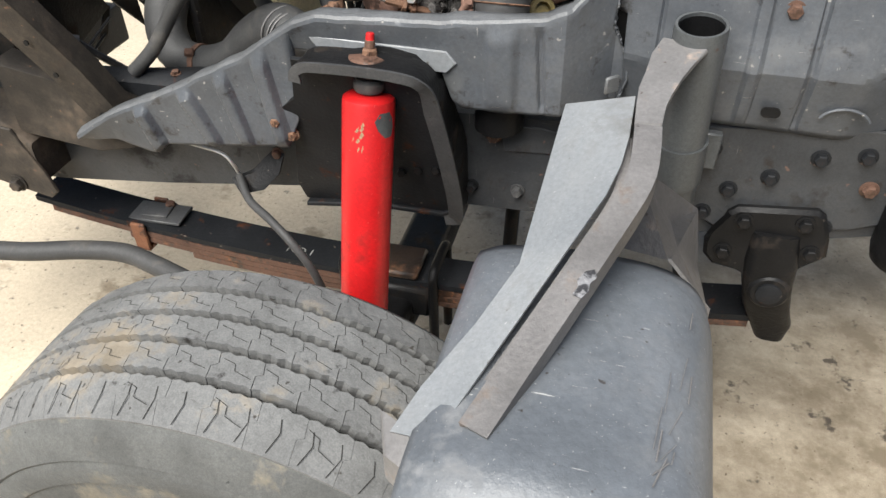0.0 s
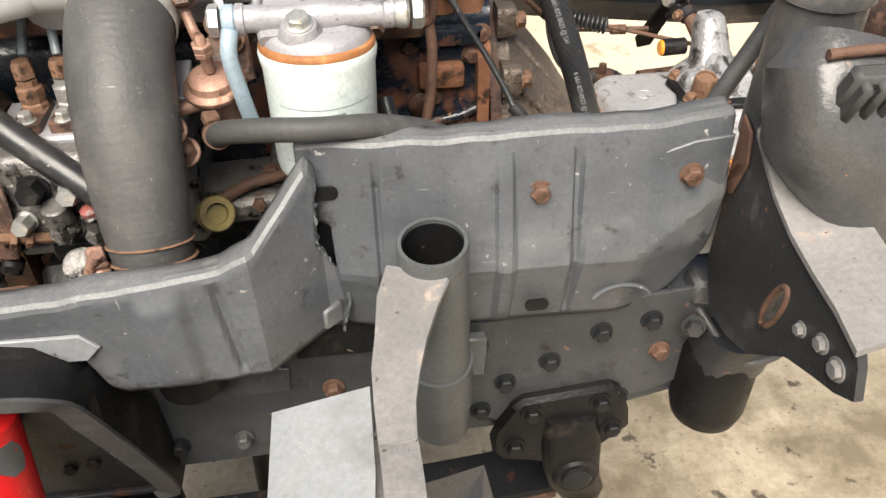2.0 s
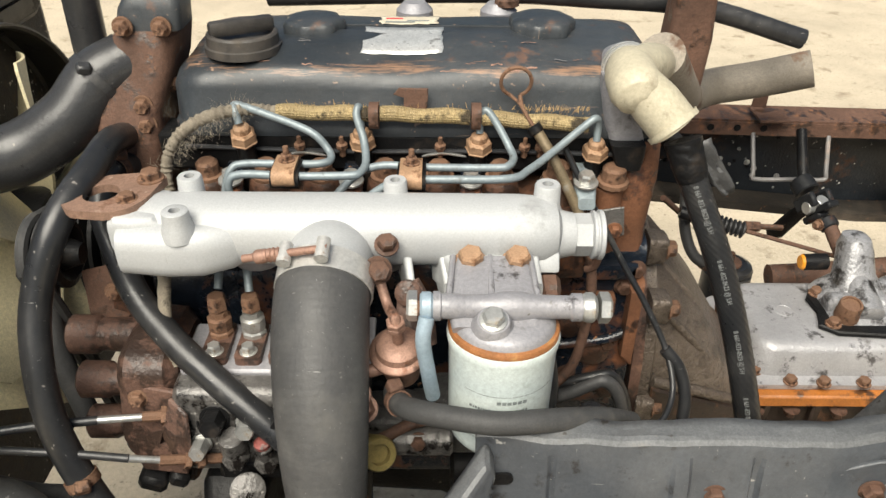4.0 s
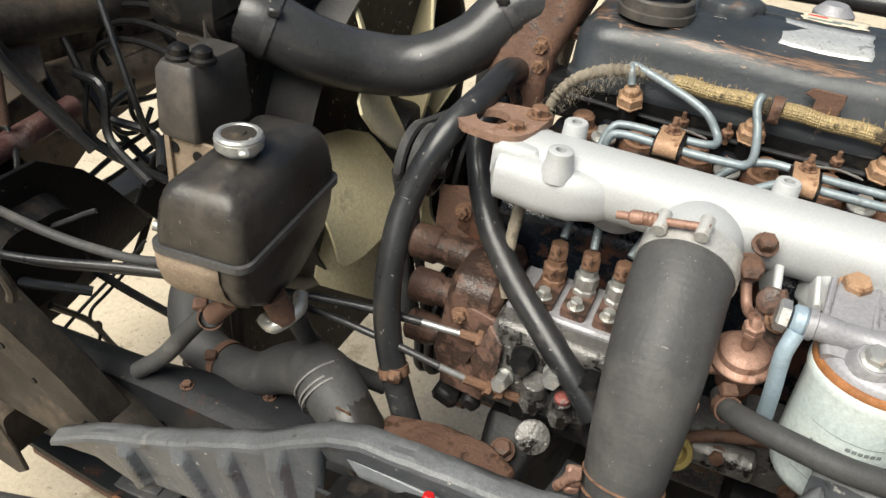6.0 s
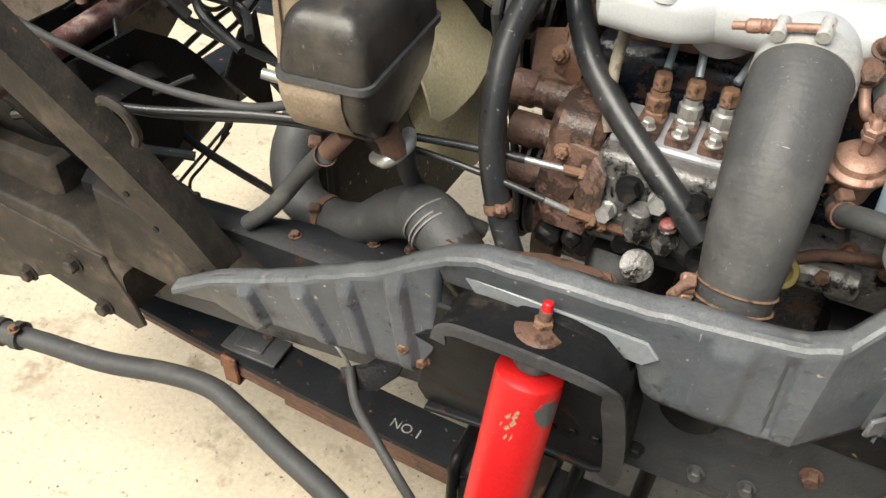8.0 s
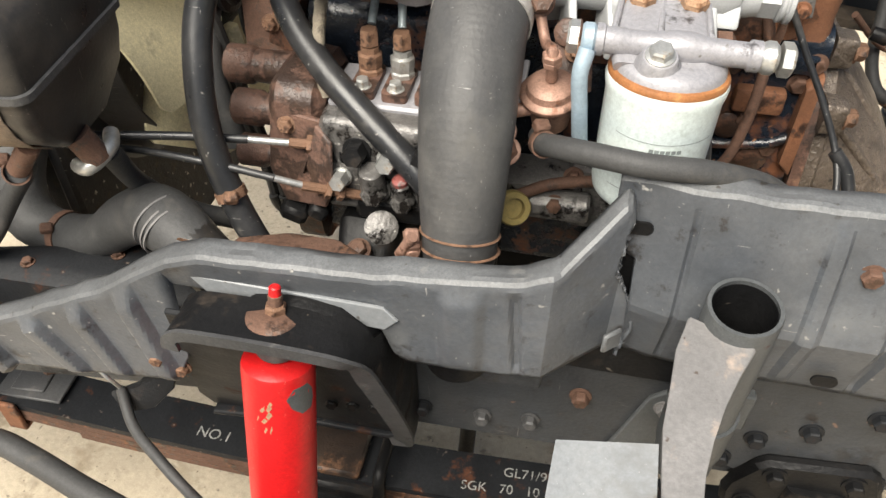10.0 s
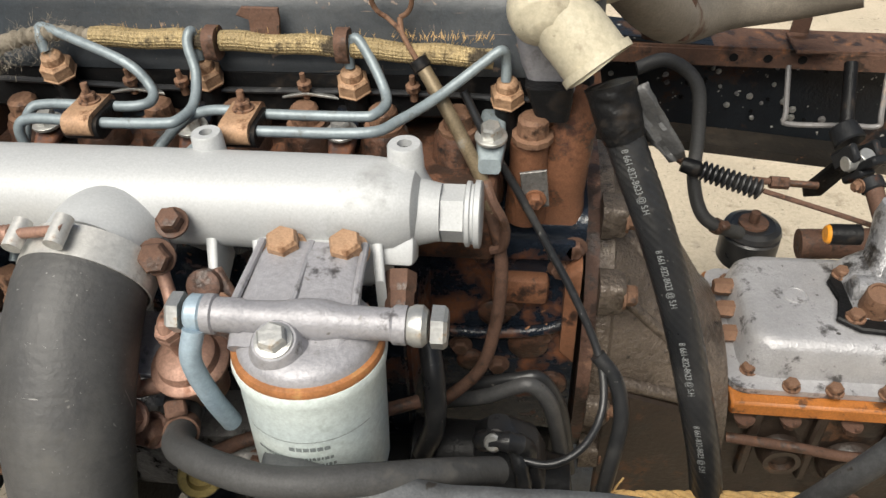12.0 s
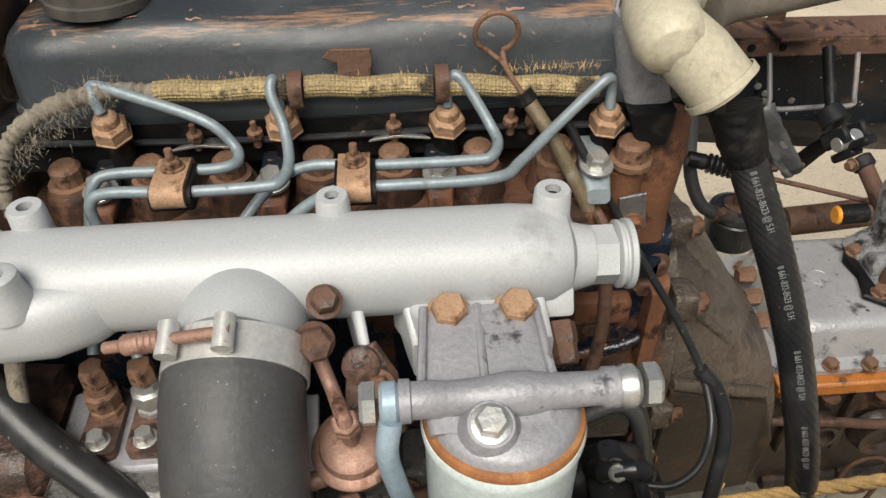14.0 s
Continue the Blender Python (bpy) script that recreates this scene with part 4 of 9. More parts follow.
for v in bm.verts:
    v.co.y = max(v.co.y, 0.838 + 0.36 * max(0.0, 0.80 - v.co.z))
part("tower_dome", bm, M_BLACK, tower, "black domed top")
for p in ((-0.434, 0.853, 0.70), (-0.418, 0.862, 0.676), (-0.250, 0.890, 0.63), (-0.275, 0.893, 0.62), (-0.225, 0.888, 0.635)):
    bolt("bolt", p, -Y, 0.007, 0.010, M_RUSTBOLT if p[0] < -0.4 else M_BLACK, tower)
# Pale grey strip paints the light on the panel's lower lip.
bm = B()
plate(bm, [(-0.375, 0.857, 0.825), (-0.20, 0.857, 0.822), (-0.188, 0.857, 0.808), (-0.20, 0.857, 0.795), (-0.33, 0.857, 0.798), (-0.36, 0.857, 0.806)], (0, -0.004, 0), 0.001)
part("lit_lip_strip", bm, M_GREY, tower, "pale grey strip for the lit lower lip of the panel")

# ---- pressed side panel ----
panel = thing("side_panel", (0, 0.9, 0.62), "dark slate-grey pressed steel side panel with ribs, dented upper flange", "side panel")


def sheet(xs, plan, top, bottom, ribs, lean, flange, seed):
    """A pressed sheet along x: plan gives y, top and bottom its edges; ribs are (x, half width, height, drift)."""
    r = random.Random(seed)
    bm = B()
    cols = []
    rows = 26
    for x in xs:
        y, zt, zb = (float(np.interp(x, *zip(*q))) for q in (plan, top, bottom))
        zt += 0.0030 * noise.noise(V((x * 9, 0.3, seed))) + 0.0016 * noise.noise(V((x * 38, 1.7, seed)))
        col = []
        for i in range(rows + 1):
            f = i / rows
            z = zb + (zt - zb) * f
            k = 0.0
            for rx, hw, hh, drift in ribs:
                u = abs(x - rx - drift * (1 - f)) / hw
                if u < 1:
                    k = hh * (1 if u < 0.4 else (1 + math.cos(math.pi * (u - 0.4) / 0.6)) / 2)
                    k *= min(1, (1 - f) * 7) * min(1, f * 9 + 0.1)
                    break
            col.append(V((x, y + lean(f, z) - k + 0.0007 * noise.noise(V((x * 22, z * 22, seed))), z)))
        n = 5
        for i in range(1, n + 1):
            t = math.pi / 2 * min(i, 3) / 3
            w = 0.006
            if i <= 3:
                col.append(V((x, y + lean(1, zt) + w * (1 - math.cos(t)), zt + w * math.sin(t))))
            else:
                col.append(V((x, y + lean(1, zt) + w + flange * (i - 3) / 2, zt + w + 0.004 * noise.noise(V((x * 14, i, seed))))))
        cols.append([bm.verts.new(p) for p in col])
    for a, b in zip(cols, cols[1:]):
        for i in range(len(a) - 1):
            f = bm.faces.new((a[i], b[i], b[i + 1], a[i + 1]))
            f.material_index = 1 if i >= rows + 1 else 0
    return bm


def solid(ob, t):
    m = ob.modifiers.new("thickness", "SOLIDIFY")
    m.thickness, m.offset = t, 1
    return ob


FRONT_PLAN = [(-0.76, 0.846), (-0.40, 0.850), (-0.30, 0.852), (-0.10, 0.857), (-0.065, 0.861), (-0.012, 0.908), (0.02, 0.912)]
FRONT_TOP = [(-0.76, 0.630), (-0.70, 0.668), (-0.627, 0.702), (-0.532, 0.748), (-0.466, 0.780), (-0.415, 0.818), (-0.39, 0.836), (-0.36, 0.846), (-0.206, 0.850), (-0.085, 0.864), (-0.06, 0.874), (-0.035, 0.898), (-0.017, 0.918), (0.02, 0.82)]
FRONT_BOTTOM = [(-0.76, 0.627), (-0.735, 0.628), (-0.70, 0.633), (-0.645, 0.618), (-0.632, 0.620), (-0.618, 0.636), (-0.554, 0.642), (-0.425, 0.658), (-0.405, 0.70), (-0.398, 0.805), (-0.21, 0.800), (-0.195, 0.755), (-0.183, 0.746), (-0.06, 0.746), (0.02, 0.752)]
xs = sorted({round(-0.76 + 0.002 * i, 4) for i in range(386)} | {-0.065, -0.012})
bm = sheet(xs, FRONT_PLAN, FRONT_TOP, FRONT_BOTTOM,
           [(-0.64, 0.013, 0.009, 0.015), (-0.565, 0.013, 0.009, 0.03), (-0.505, 0.012, 0.008, 0.02), (-0.445, 0.013, 0.009, 0.015), (-0.135, 0.022, 0.006, 0.0), (-0.093, 0.007, -0.005, 0.008)],
           lambda f, z: 0.010 * (1 - f), 0.016, 2)
# the torn rear edge
def torn(z):
    base = float(np.interp(z, (0.74, 0.765, 0.785, 0.807, 0.83, 0.852, 0.875, 0.92), (-0.004, 0.004, 0.009, 0.007, -0.003, -0.014, -0.013, -0.010)))
    return base + 0.0022 * noise.noise(V((z * 95, 3.1, 0.0))) + 0.0012 * noise.noise(V((z * 260, 1.7, 0.0)))


for v in bm.verts:
    limit = torn(v.co.z)
    if v.co.x > limit:
        v.co.x = limit
        v.co.y = float(np.interp(limit, *zip(*FRONT_PLAN))) - 0.003 * max(0.0, (0.87 - v.co.z) / 0.1)
bmesh.ops.remove_doubles(bm, verts=bm.verts, dist=0.0003)
bmesh.ops.dissolve_degenerate(bm, edges=bm.edges, dist=0.0002)
solid(part("front_sheet", bm, M_PANEL, panel, "dark grey sheet with a torn rear edge and worn flange", 22), 0.0025).data.materials.append(M_FLANGE)
REAR_TOP = [(-0.03, 0.92), (0.0, 0.925), (0.33, 0.927), (0.36, 0.927)]
REAR_BOTTOM = [(-0.03, 0.745), (0.10, 0.735), (0.29, 0.731), (0.31, 0.74), (0.335, 0.79), (0.337, 0.80)]
xs = sorted({round(-0.024 + 0.003 * i, 4) for i in range(121)})


def rear_lean(f, z):
    return 0.024 * (z - 0.816) / 0.11 if z > 0.816 else 0.024 * (0.816 - z) / 0.08


bm = sheet(xs, [(-0.03, 0.912), (0.0, 0.906), (0.03, 0.899), (0.265, 0.896), (0.36, 0.908)], REAR_TOP, REAR_BOTTOM,
           [(0.038, 0.004, -0.003, 0.0), (0.142, 0.009, 0.0045, 0.003), (0.203, 0.0065, -0.0055, 0.004)], rear_lean, 0.018, 5)
for v in bm.verts:
    if v.co.x > 0.255 and v.co.z < 0.90:
        crease = 0.816 + 0.62 * (v.co.x - 0.255)
        if v.co.z < crease:
            v.co.y += 0.34 * (min(crease, 0.90) - max(v.co.z, 0.816))
    right = float(np.interp(v.co.z, (0.73, 0.775, 0.80, 0.85, 0.905, 0.93), (0.315, 0.328, 0.338, 0.341, 0.334, 0.336)))
    left = 0.0 + 0.05 * (0.868 - v.co.z) if v.co.z < 0.868 else -0.03
    v.co.x = min(max(v.co.x, left), right)
bmesh.ops.remove_doubles(bm, verts=bm.verts, dist=0.0003)
bmesh.ops.dissolve_degenerate(bm, edges=bm.edges, dist=0.0002)
solid(part("rear_sheet", bm, M_PANEL, panel, "dark grey sheet with vertical ribs and worn flange", 13), 0.0025).data.materials.append(M_FLANGE)
for x, z, m in ((0.172, 0.883, M_RUST), (0.301, 0.888, M_RUST)):
    bm = hexhead(B(), (x, 0.9125 if x < 0.2 else 0.913, z), -Y, 0.0085, 0.009, 1.3)
    part("bolt", bm, m, panel, "rusty bolt", 25)
bm = B()
plate(bm, [(0.262, 0.919, 0.905), (0.30, 0.919, 0.918), (0.333, 0.918, 0.922), (0.334, 0.918, 0.875), (0.31, 0.918, 0.862), (0.262, 0.918, 0.868)], (0, -0.004, 0), 0.001)
part("end_patch", bm, M_PANEL, panel)
for x, z, rx in ((-0.004, 0.893, 0.011), (0.175, 0.765, 0.011)):
    bm = B()
    y = 0.9190 if x < 0.1 else 0.9030
    plate(bm, [V((x + rx * (0.45 * (1 if math.cos(t) > 0 else -1) + 0.55 * math.cos(t)), y, z + 0.0065 * math.sin(t))) for t in [2 * math.pi * i / 20 for i in range(20)]], (0, -0.0022, 0))
    part("slot", bm, M_BLACK, panel)
bm = B()
tube(bm, [(0.255 + 0.028 * math.cos(t), 0.9035, 0.758 + 0.02 * math.sin(t)) for t in [math.pi * (0.1 + 0.8 * i / 9) for i in range(10)]], 0.002, 6, 1)
part("embossed_arc", bm, M_PANEL, panel)
# Added black sheet stands in for the shaded engine bay behind the tear.
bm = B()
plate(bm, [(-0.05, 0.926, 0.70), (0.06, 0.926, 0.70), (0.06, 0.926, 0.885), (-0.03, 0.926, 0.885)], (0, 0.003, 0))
part("gap_shade_sheet", bm, M_BLACK, panel, "added black sheet for the shade behind the torn edge")
bm = B()
box(bm, (-0.008, 0.8935, 0.783), (0.020, 0.005, 0.022), (0, 0, 42), 0.002)
part("clip_tab", bm, M_FLANGE, panel, "pale scuffed patch")

# ---- mudguard and its stay ----
stay = thing("mudguard_stay", (0.077, 0.85, 0.60), "grey steel mudguard stay of tube, welded gusset and channel", "stay")
bm = B()
T0, T1 = V((0.077, 0.862, 0.879)), V((0.085, 0.893, 0.625))
d = (T1 - T0).normalized()
lathe(bm, T0, d, [(0.16, 0.0245), (0.0, 0.0245), (0.0, 0.0275), (0.003, 0.0285), (0.255, 0.0285), (0.255, 0.02)], 36, False)
bm.faces.new([v for v in bm.verts if abs((v.co - T0).dot(d) - 0.16) < 1e-4][::1])
part("tube", bm, M_TUBE, stay, "dark painted steel tube, open at the top")
# Black lining paints the shade inside the open tube.
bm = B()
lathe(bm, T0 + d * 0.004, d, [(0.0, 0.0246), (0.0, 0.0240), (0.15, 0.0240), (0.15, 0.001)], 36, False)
part("bore_shade", bm, M_BLACK, stay, "black lining that gives the shade inside the tube")
bm = B()
lathe(bm, T0 + d * 0.15, d, [(0, 0.0285), (0, 0.0315), (0.06, 0.0315), (0.06, 0.0285)], 36, False)
box(bm, (0.115, 0.905, 0.705), (0.03, 0.012, 0.05), (0, 0, 0), 0.002)
part("collar", bm, M_TUBE, stay, "clamp collar")
bm = B()
G = [(0.040, 0.861, 0.862), (0.050, 0.856, 0.863), (0.063, 0.846, 0.8635), (0.087, 0.836, 0.864), (0.075, 0.812, 0.860), (0.064, 0.785, 0.855), (0.056, 0.758, 0.851), (0.051, 0.735, 0.848), (0.049, 0.707, 0.843),
     (0.024, 0.705, 0.841), (0.023, 0.735, 0.845), (0.023, 0.765, 0.849), (0.027, 0.793, 0.852), (0.031, 0.830, 0.857)]
lo = [bm.verts.new(V(p)) for p in G]
hi = [bm.verts.new(V(p) - V((0, 0.001, 0.005))) for p in G]
bm.faces.new(lo)
bm.faces.new(hi[::-1])
bridge(bm, lo, hi)
bmesh.ops.bevel(bm, geom=list(bm.edges), offset=0.0012, segments=2, affect="EDGES")
part("gusset", bm, M_BRACKET, stay, "pale grey hammered gusset")
CH = [(0.037, 0.706, 0.841), (0.038, 0.672, 0.837), (0.037, 0.640, 0.830), (0.030, 0.612, 0.822), (0.013, 0.570, 0.806), (-0.012, 0.508, 0.785), (-0.036, 0.450, 0.765), (-0.058, 0.392, 0.748)]
line = spline(CH, 5)
for name, off, half, m in (("channel", 0.0, 0.0165, M_CHANNEL),):
    bm = B()
    rings = []
    for i, p in enumerate(line):
        dd = (line[min(i + 1, len(line) - 1)] - line[max(i - 1, 0)]).normalized()
        s = dd.cross(Z).normalized()
        u = s.cross(dd)
        w, h, t = 0.0128, 0.020, 0.003
        rings.append([p + s * a + u * b for a, b in ((-w, -h), (-w, 0.0), (w, 0.0), (w, -h + t), (w + 0.009, -h + t), (w + 0.009, -h), (w - t, -h), (w - t, -t), (-w + t, -t), (-w + t, -h))])
    loft(bm, rings)
    part(name, bm, m, stay, "bare grey channel")
bm = B()
lumps = [(0.0, 0.0), (0.008, -0.003), (0.011, 0.004), (0.009, 0.011), (0.012, 0.017), (0.007, 0.024), (0.001, 0.021), (-0.002, 0.013), (0.001, 0.007)]
plate(bm, [(-0.004 + a + 0.30 * b, 0.512 + b, 0.7895 + 0.36 * b) for a, b in lumps], (0, 0, 0.0008))
part("torn_sticker", bm, M_TORN, stay, "torn silver and black sticker")
bolt("bolt", (-0.030, 0.415, 0.738), (0.9, -0.3, 0.1), 0.006, 0.006, M_RUST, stay)

guard = thing("mudguard", (0.02, 0.55, 0.4), "scuffed dark grey plastic rear mudguard with white scratches", "mudguard")
ARC = [(-0.105, 0.722), (-0.08, 0.735), (-0.03, 0.742), (0.03, 0.742), (0.075, 0.736), (0.105, 0.718), (0.122, 0.685), (0.128, 0.63), (0.129, 0.55), (0.129, 0.42), (0.128, 0.30)]
bm = B()
prof = spline([(x, 0, z) for x, z in ARC], 4)
cols = []
for j in range(17):
    f = j / 16
    y = 0.318 + 0.322 * f
    sink = 0.016 * max(0, (f - 0.82) / 0.18) ** 2 + 0.045 * max(0, (0.16 - f) / 0.16) ** 2
    cols.append([bm.verts.new((p.x - sink * (0.5 if p.z < 0.7 else 0.1), y, p.z - sink * (1 if p.z > 0.6 else 0.2) + 0.002 * noise.noise(p * 9 + V((0, y * 9, 0))))) for p in prof])
for a, b in zip(cols, cols[1:]):
    for i in range(len(a) - 1):
        bm.faces.new((a[i], a[i + 1], b[i + 1], b[i]))
solid(part("shell", bm, M_GUARD, guard), 0.004)
bm = B()
PL = [(-0.047, 0.754, 0.827), (0.021, 0.753, 0.845), (0.021, 0.690, 0.836), (0.018, 0.655, 0.827), (0.009, 0.622, 0.814), (-0.017, 0.560, 0.791), (-0.043, 0.497, 0.768), (-0.070, 0.430, 0.746), (-0.088, 0.387, 0.731), (-0.126, 0.397, 0.718), (-0.112, 0.44, 0.728), (-0.082, 0.505, 0.744), (-0.057, 0.570, 0.763), (-0.052, 0.66, 0.795)]
plate(bm, PL, (0.0005, 0.001, -0.0025))
part("top_plate", bm, M_GREY, guard, "flat grey plate, speckled with grit", 25)
bm = B()
loft(bm, [rrect(c, (0.85, -0.5, 0.1), Z, 0.062, 0.034, 0.006) for c in ((-0.115, 0.402, 0.703), (-0.101, 0.366, 0.695))])
part("end_cap", bm, M_BRACKET, guard, "chipped pale end of the plate")
bm = B()
plate(bm, [(0.035, 0.70, 0.795), (0.105, 0.78, 0.70), (0.118, 0.79, 0.63), (0.125, 0.645, 0.55), (0.122, 0.641, 0.68), (0.075, 0.641, 0.735), (0.03, 0.641, 0.742)], (0.003, 0.003, 0.0))
part("inner_flap", bm, M_CHANNEL, guard, "dull inner flap")
bm = B()
r = random.Random(9)
for _ in range(11):
    y = r.uniform(0.40, 0.60)
    x = r.uniform(0.070, 0.104)
    tube(bm, [(x, y, 0.7455 - (max(0, x - 0.06) ** 2) * 9), (x - r.uniform(0.002, 0.012), y - r.uniform(0.01, 0.05), 0.7455 - (max(0, x - 0.066) ** 2) * 9)], r.uniform(0.0003, 0.0008), 5, 1)
tagged(part("scratch", bm, M_BRACKET, guard, "pale scratches"), kind="stuff")

# ---- black pipe and hoses low down ahead of the wheel ----
link = thing("drag_link", (-0.80, 0.90, 0.33), "thick black bent steering rod beside the leaf spring", "rod")
bm = B()
tube(bm, [(-1.36, 0.80, 0.345), (-1.15, 0.848, 0.345), (-1.0, 0.868, 0.347), (-0.89, 0.896, 0.350), (-0.81, 0.906, 0.351), (-0.74, 0.892, 0.348), (-0.65, 0.866, 0.345), (-0.55, 0.84, 0.34), (-0.44, 0.80, 0.335)], 0.0175, 18)
part("bent_tube", bm, M_DULLHOSE, link)
bm = B()
lathe(bm, (-1.20, 0.837, 0.345), (0.10, 0.024, 0), [(0, 0.0185), (0.002, 0.024), (0.016, 0.024), (0.018, 0.020), (0.034, 0.020), (0.036, 0.024), (0.050, 0.024), (0.052, 0.0185)], 24)
part("end_sleeve", bm, M_DULLHOSE, link, "clamped end sleeve")
bolt("clamp_bolt", (-1.15, 0.838, 0.370), Z, 0.007, 0.010, M_RUSTBOLT, link)
bh = thing("brake_hose", (-0.47, 0.88, 0.56), "black rubber brake hose hanging from a bracket", "hose")
bm = B()
tube(bm, [(-0.530, 0.885, 0.575), (-0.50, 0.850, 0.560), (-0.455, 0.82, 0.555), (-0.415, 0.80, 0.535), (-0.385, 0.795, 0.49), (-0.37, 0.80, 0.42)], 0.0062, 10)
part("hose", bm, M_DULLHOSE, bh)
bm = B()
plate(bm, [(-0.478, 0.915, 0.618), (-0.46, 0.905, 0.612), (-0.468, 0.90, 0.585), (-0.49, 0.885, 0.562), (-0.525, 0.875, 0.555), (-0.542, 0.885, 0.572), (-0.51, 0.895, 0.582), (-0.492, 0.91, 0.60)], (0.0, -0.006, -0.004), 0.0015)
part("hose_bracket", bm, M_BLACK, bh)
bolt("bolt", (-0.472, 0.907, 0.610), -Y, 0.007, 0.009, M_RUST, bh)
bm = B()
tube(bm, [(-0.53, 0.885, 0.578), (-0.535, 0.88, 0.60), (-0.555, 0.885, 0.612), (-0.62, 0.90, 0.612), (-0.68, 0.925, 0.61)], 0.0025, 8)
part("brake_pipe", bm, M_ZINC, bh)

# ---- engine ----
engine = thing("engine", (-0.08, 1.30, 0.48), "rusty four-cylinder diesel engine with slate-grey rocker cover", "engine")
bm = B()
loft(bm, [rrect((x, y, 0.765), Y, Z, w, h, 0.02) for x, y, w, h in ((-0.372, 1.295, 0.23, 0.31), (-0.365, 1.295, 0.25, 0.33), (0.030, 1.295, 0.25, 0.33), (0.042, 1.330, 0.19, 0.31), (0.186, 1.330, 0.19, 0.31))])
part("block", bm, M_BLOCK, engine, "navy-black block, paint flaking to rust")
bm = B()
loft(bm, [rrect((x, 1.335, z), Y, Z, w, h, 0.03) for x, z, w, h in ((-0.34, 0.555, 0.15, 0.10), (-0.32, 0.545, 0.18, 0.13), (-0.05, 0.535, 0.18, 0.15), (0.03, 0.51, 0.18, 0.20), (0.17, 0.51, 0.18, 0.20), (0.18, 0.52, 0.15, 0.16))])
part("sump", bm, M_BLACK, engine, "oily black sump")
for x in (-0.27, -0.16, -0.05, 0.012):
    bm = B()
    box(bm, (x, 1.166, 0.80), (0.030, 0.016, 0.19), (0, 0, 0), 0.006, 2)
    part("block_rib", bm, M_BLOCK, engine)
for x, z, r_ in ((0.139, 0.759, 0.017), (0.105, 0.800, 0.014), (0.165, 0.70, 0.014), (0.08, 0.73, 0.012)):
    bm = B()
    lathe(bm, (x, 1.237, z), -Y, [(0, r_ * 1.25), (0.006, r_ * 1.2), (0.008, r_), (0.010, r_ * 0.6)], 18)
    part("core_plug", bm, M_HEAD, engine)
bm = B()
box(bm, (0.128, 1.228, 0.840), (0.055, 0.020, 0.030), (0, 0, 0), 0.006, 2)
part("block_pad", bm, M_CASTRUST, engine, "rusty machined pad")
bm = B()
box(bm, (0.135, 1.231, 0.885), (0.085, 0.010, 0.022), (0, 0, 0), 0.004, 2)
part("block_pad", bm, M_BLOCK, engine)
bm = B()
loft(bm, [rrect((x, 1.226, 0.815), Y, Z, 0.022, h, 0.006) for x, h in ((0.170, 0.10), (0.184, 0.13))])
part("block_pad", bm, M_CASTRUST, engine, "rusty corner web")
bm = B()
tube(bm, [(0.06, 1.229, 0.775), (0.10, 1.226, 0.778), (0.15, 1.226, 0.786), (0.182, 1.228, 0.80)], 0.006, 10, 4)
part("block_rib", bm, M_BLOCK, engine)
for x, z in ((0.109, 0.724), (0.165, 0.86), (0.155, 0.775), (0.12, 0.81), (0.07, 0.75), (0.09, 0.69), (0.176, 0.885), (0.092, 0.875)):
    bolt("bolt", (x, 1.236, z), -Y, 0.009, 0.010, M_RUST, engine)
bm = B()
box(bm, (-0.122, 1.248, 0.942), (0.456, 0.120, 0.080), (0, 0, 0), 0.006, 2)
part("cylinder_head", bm, M_HEAD, engine, "rust-brown cylinder head")
for x in (-0.305, -0.242, -0.183, -0.114, -0.056, 0.010, 0.072):
    bm = B()
    lathe(bm, (x, 1.233, 0.965), (0, -0.05, 1), [(0, 0.029), (0.012, 0.024), (0.038, 0.0195), (0.0415, 0.0170)], 20)
    part("head_boss", bm, M_HEAD, engine)
for x in (-0.275, -0.148, -0.022):
    bm = B()
    loft(bm, [rrect((x, y, z), X, Z, w, h, 0.008) for y, z, w, h in ((1.14, 0.968, 0.05, 0.035), (1.175, 0.975, 0.062, 0.03), (1.20, 0.978, 0.06, 0.02))])
    part("intake_port", bm, M_HEAD, engine)
for k in range(3):
    bm = B()
    x = -0.235 + 0.128 * k
    lathe(bm, (x, 1.140, 0.985), (0, -0.55, 0.8), [(0, 0.036), (0.022, 0.034), (0.026, 0.028)], 22)
    part("port_flange", bm, M_ALUGREY, engine, "grey port flange")
# rear tower of the head
bm = B()
loft(bm, [rrect(q, X, Y, u, w, rr) for q, u, w, rr in (((0.146, 1.285, 0.895), 0.078, 0.10, 0.010), ((0.147, 1.283, 0.915), 0.070, 0.09, 0.012), ((0.156, 1.280, 0.935), 0.050, 0.085, 0.014), ((0.160, 1.278, 0.965), 0.046, 0.085, 0.016), ((0.163, 1.277, 1.000), 0.046, 0.085, 0.018), ((0.162, 1.282, 1.035), 0.050, 0.075, 0.018), ((0.160, 1.285, 1.050), 0.044, 0.06, 0.018))])
part("end_casting", bm, M_CASTRUST, engine, "rust-red end casting")
bm = B()
lathe(bm, (0.130, 1.243, 0.915), (0.01, -0.08, 1), [(0, 0.019), (0.05, 0.0165), (0.080, 0.0160), (0.083, 0.013)], 20)
part("bolt_pillar", bm, M_CASTRUST, engine)
bm = B()
loft(bm, [rrect((0.085, 1.262, z), X, Y, u, w, 0.012) for z, u, w in ((0.93, 0.05, 0.06), (0.99, 0.045, 0.05), (1.005, 0.035, 0.04))])
part("injector_tower", bm, M_HEAD, engine)
bm = B()
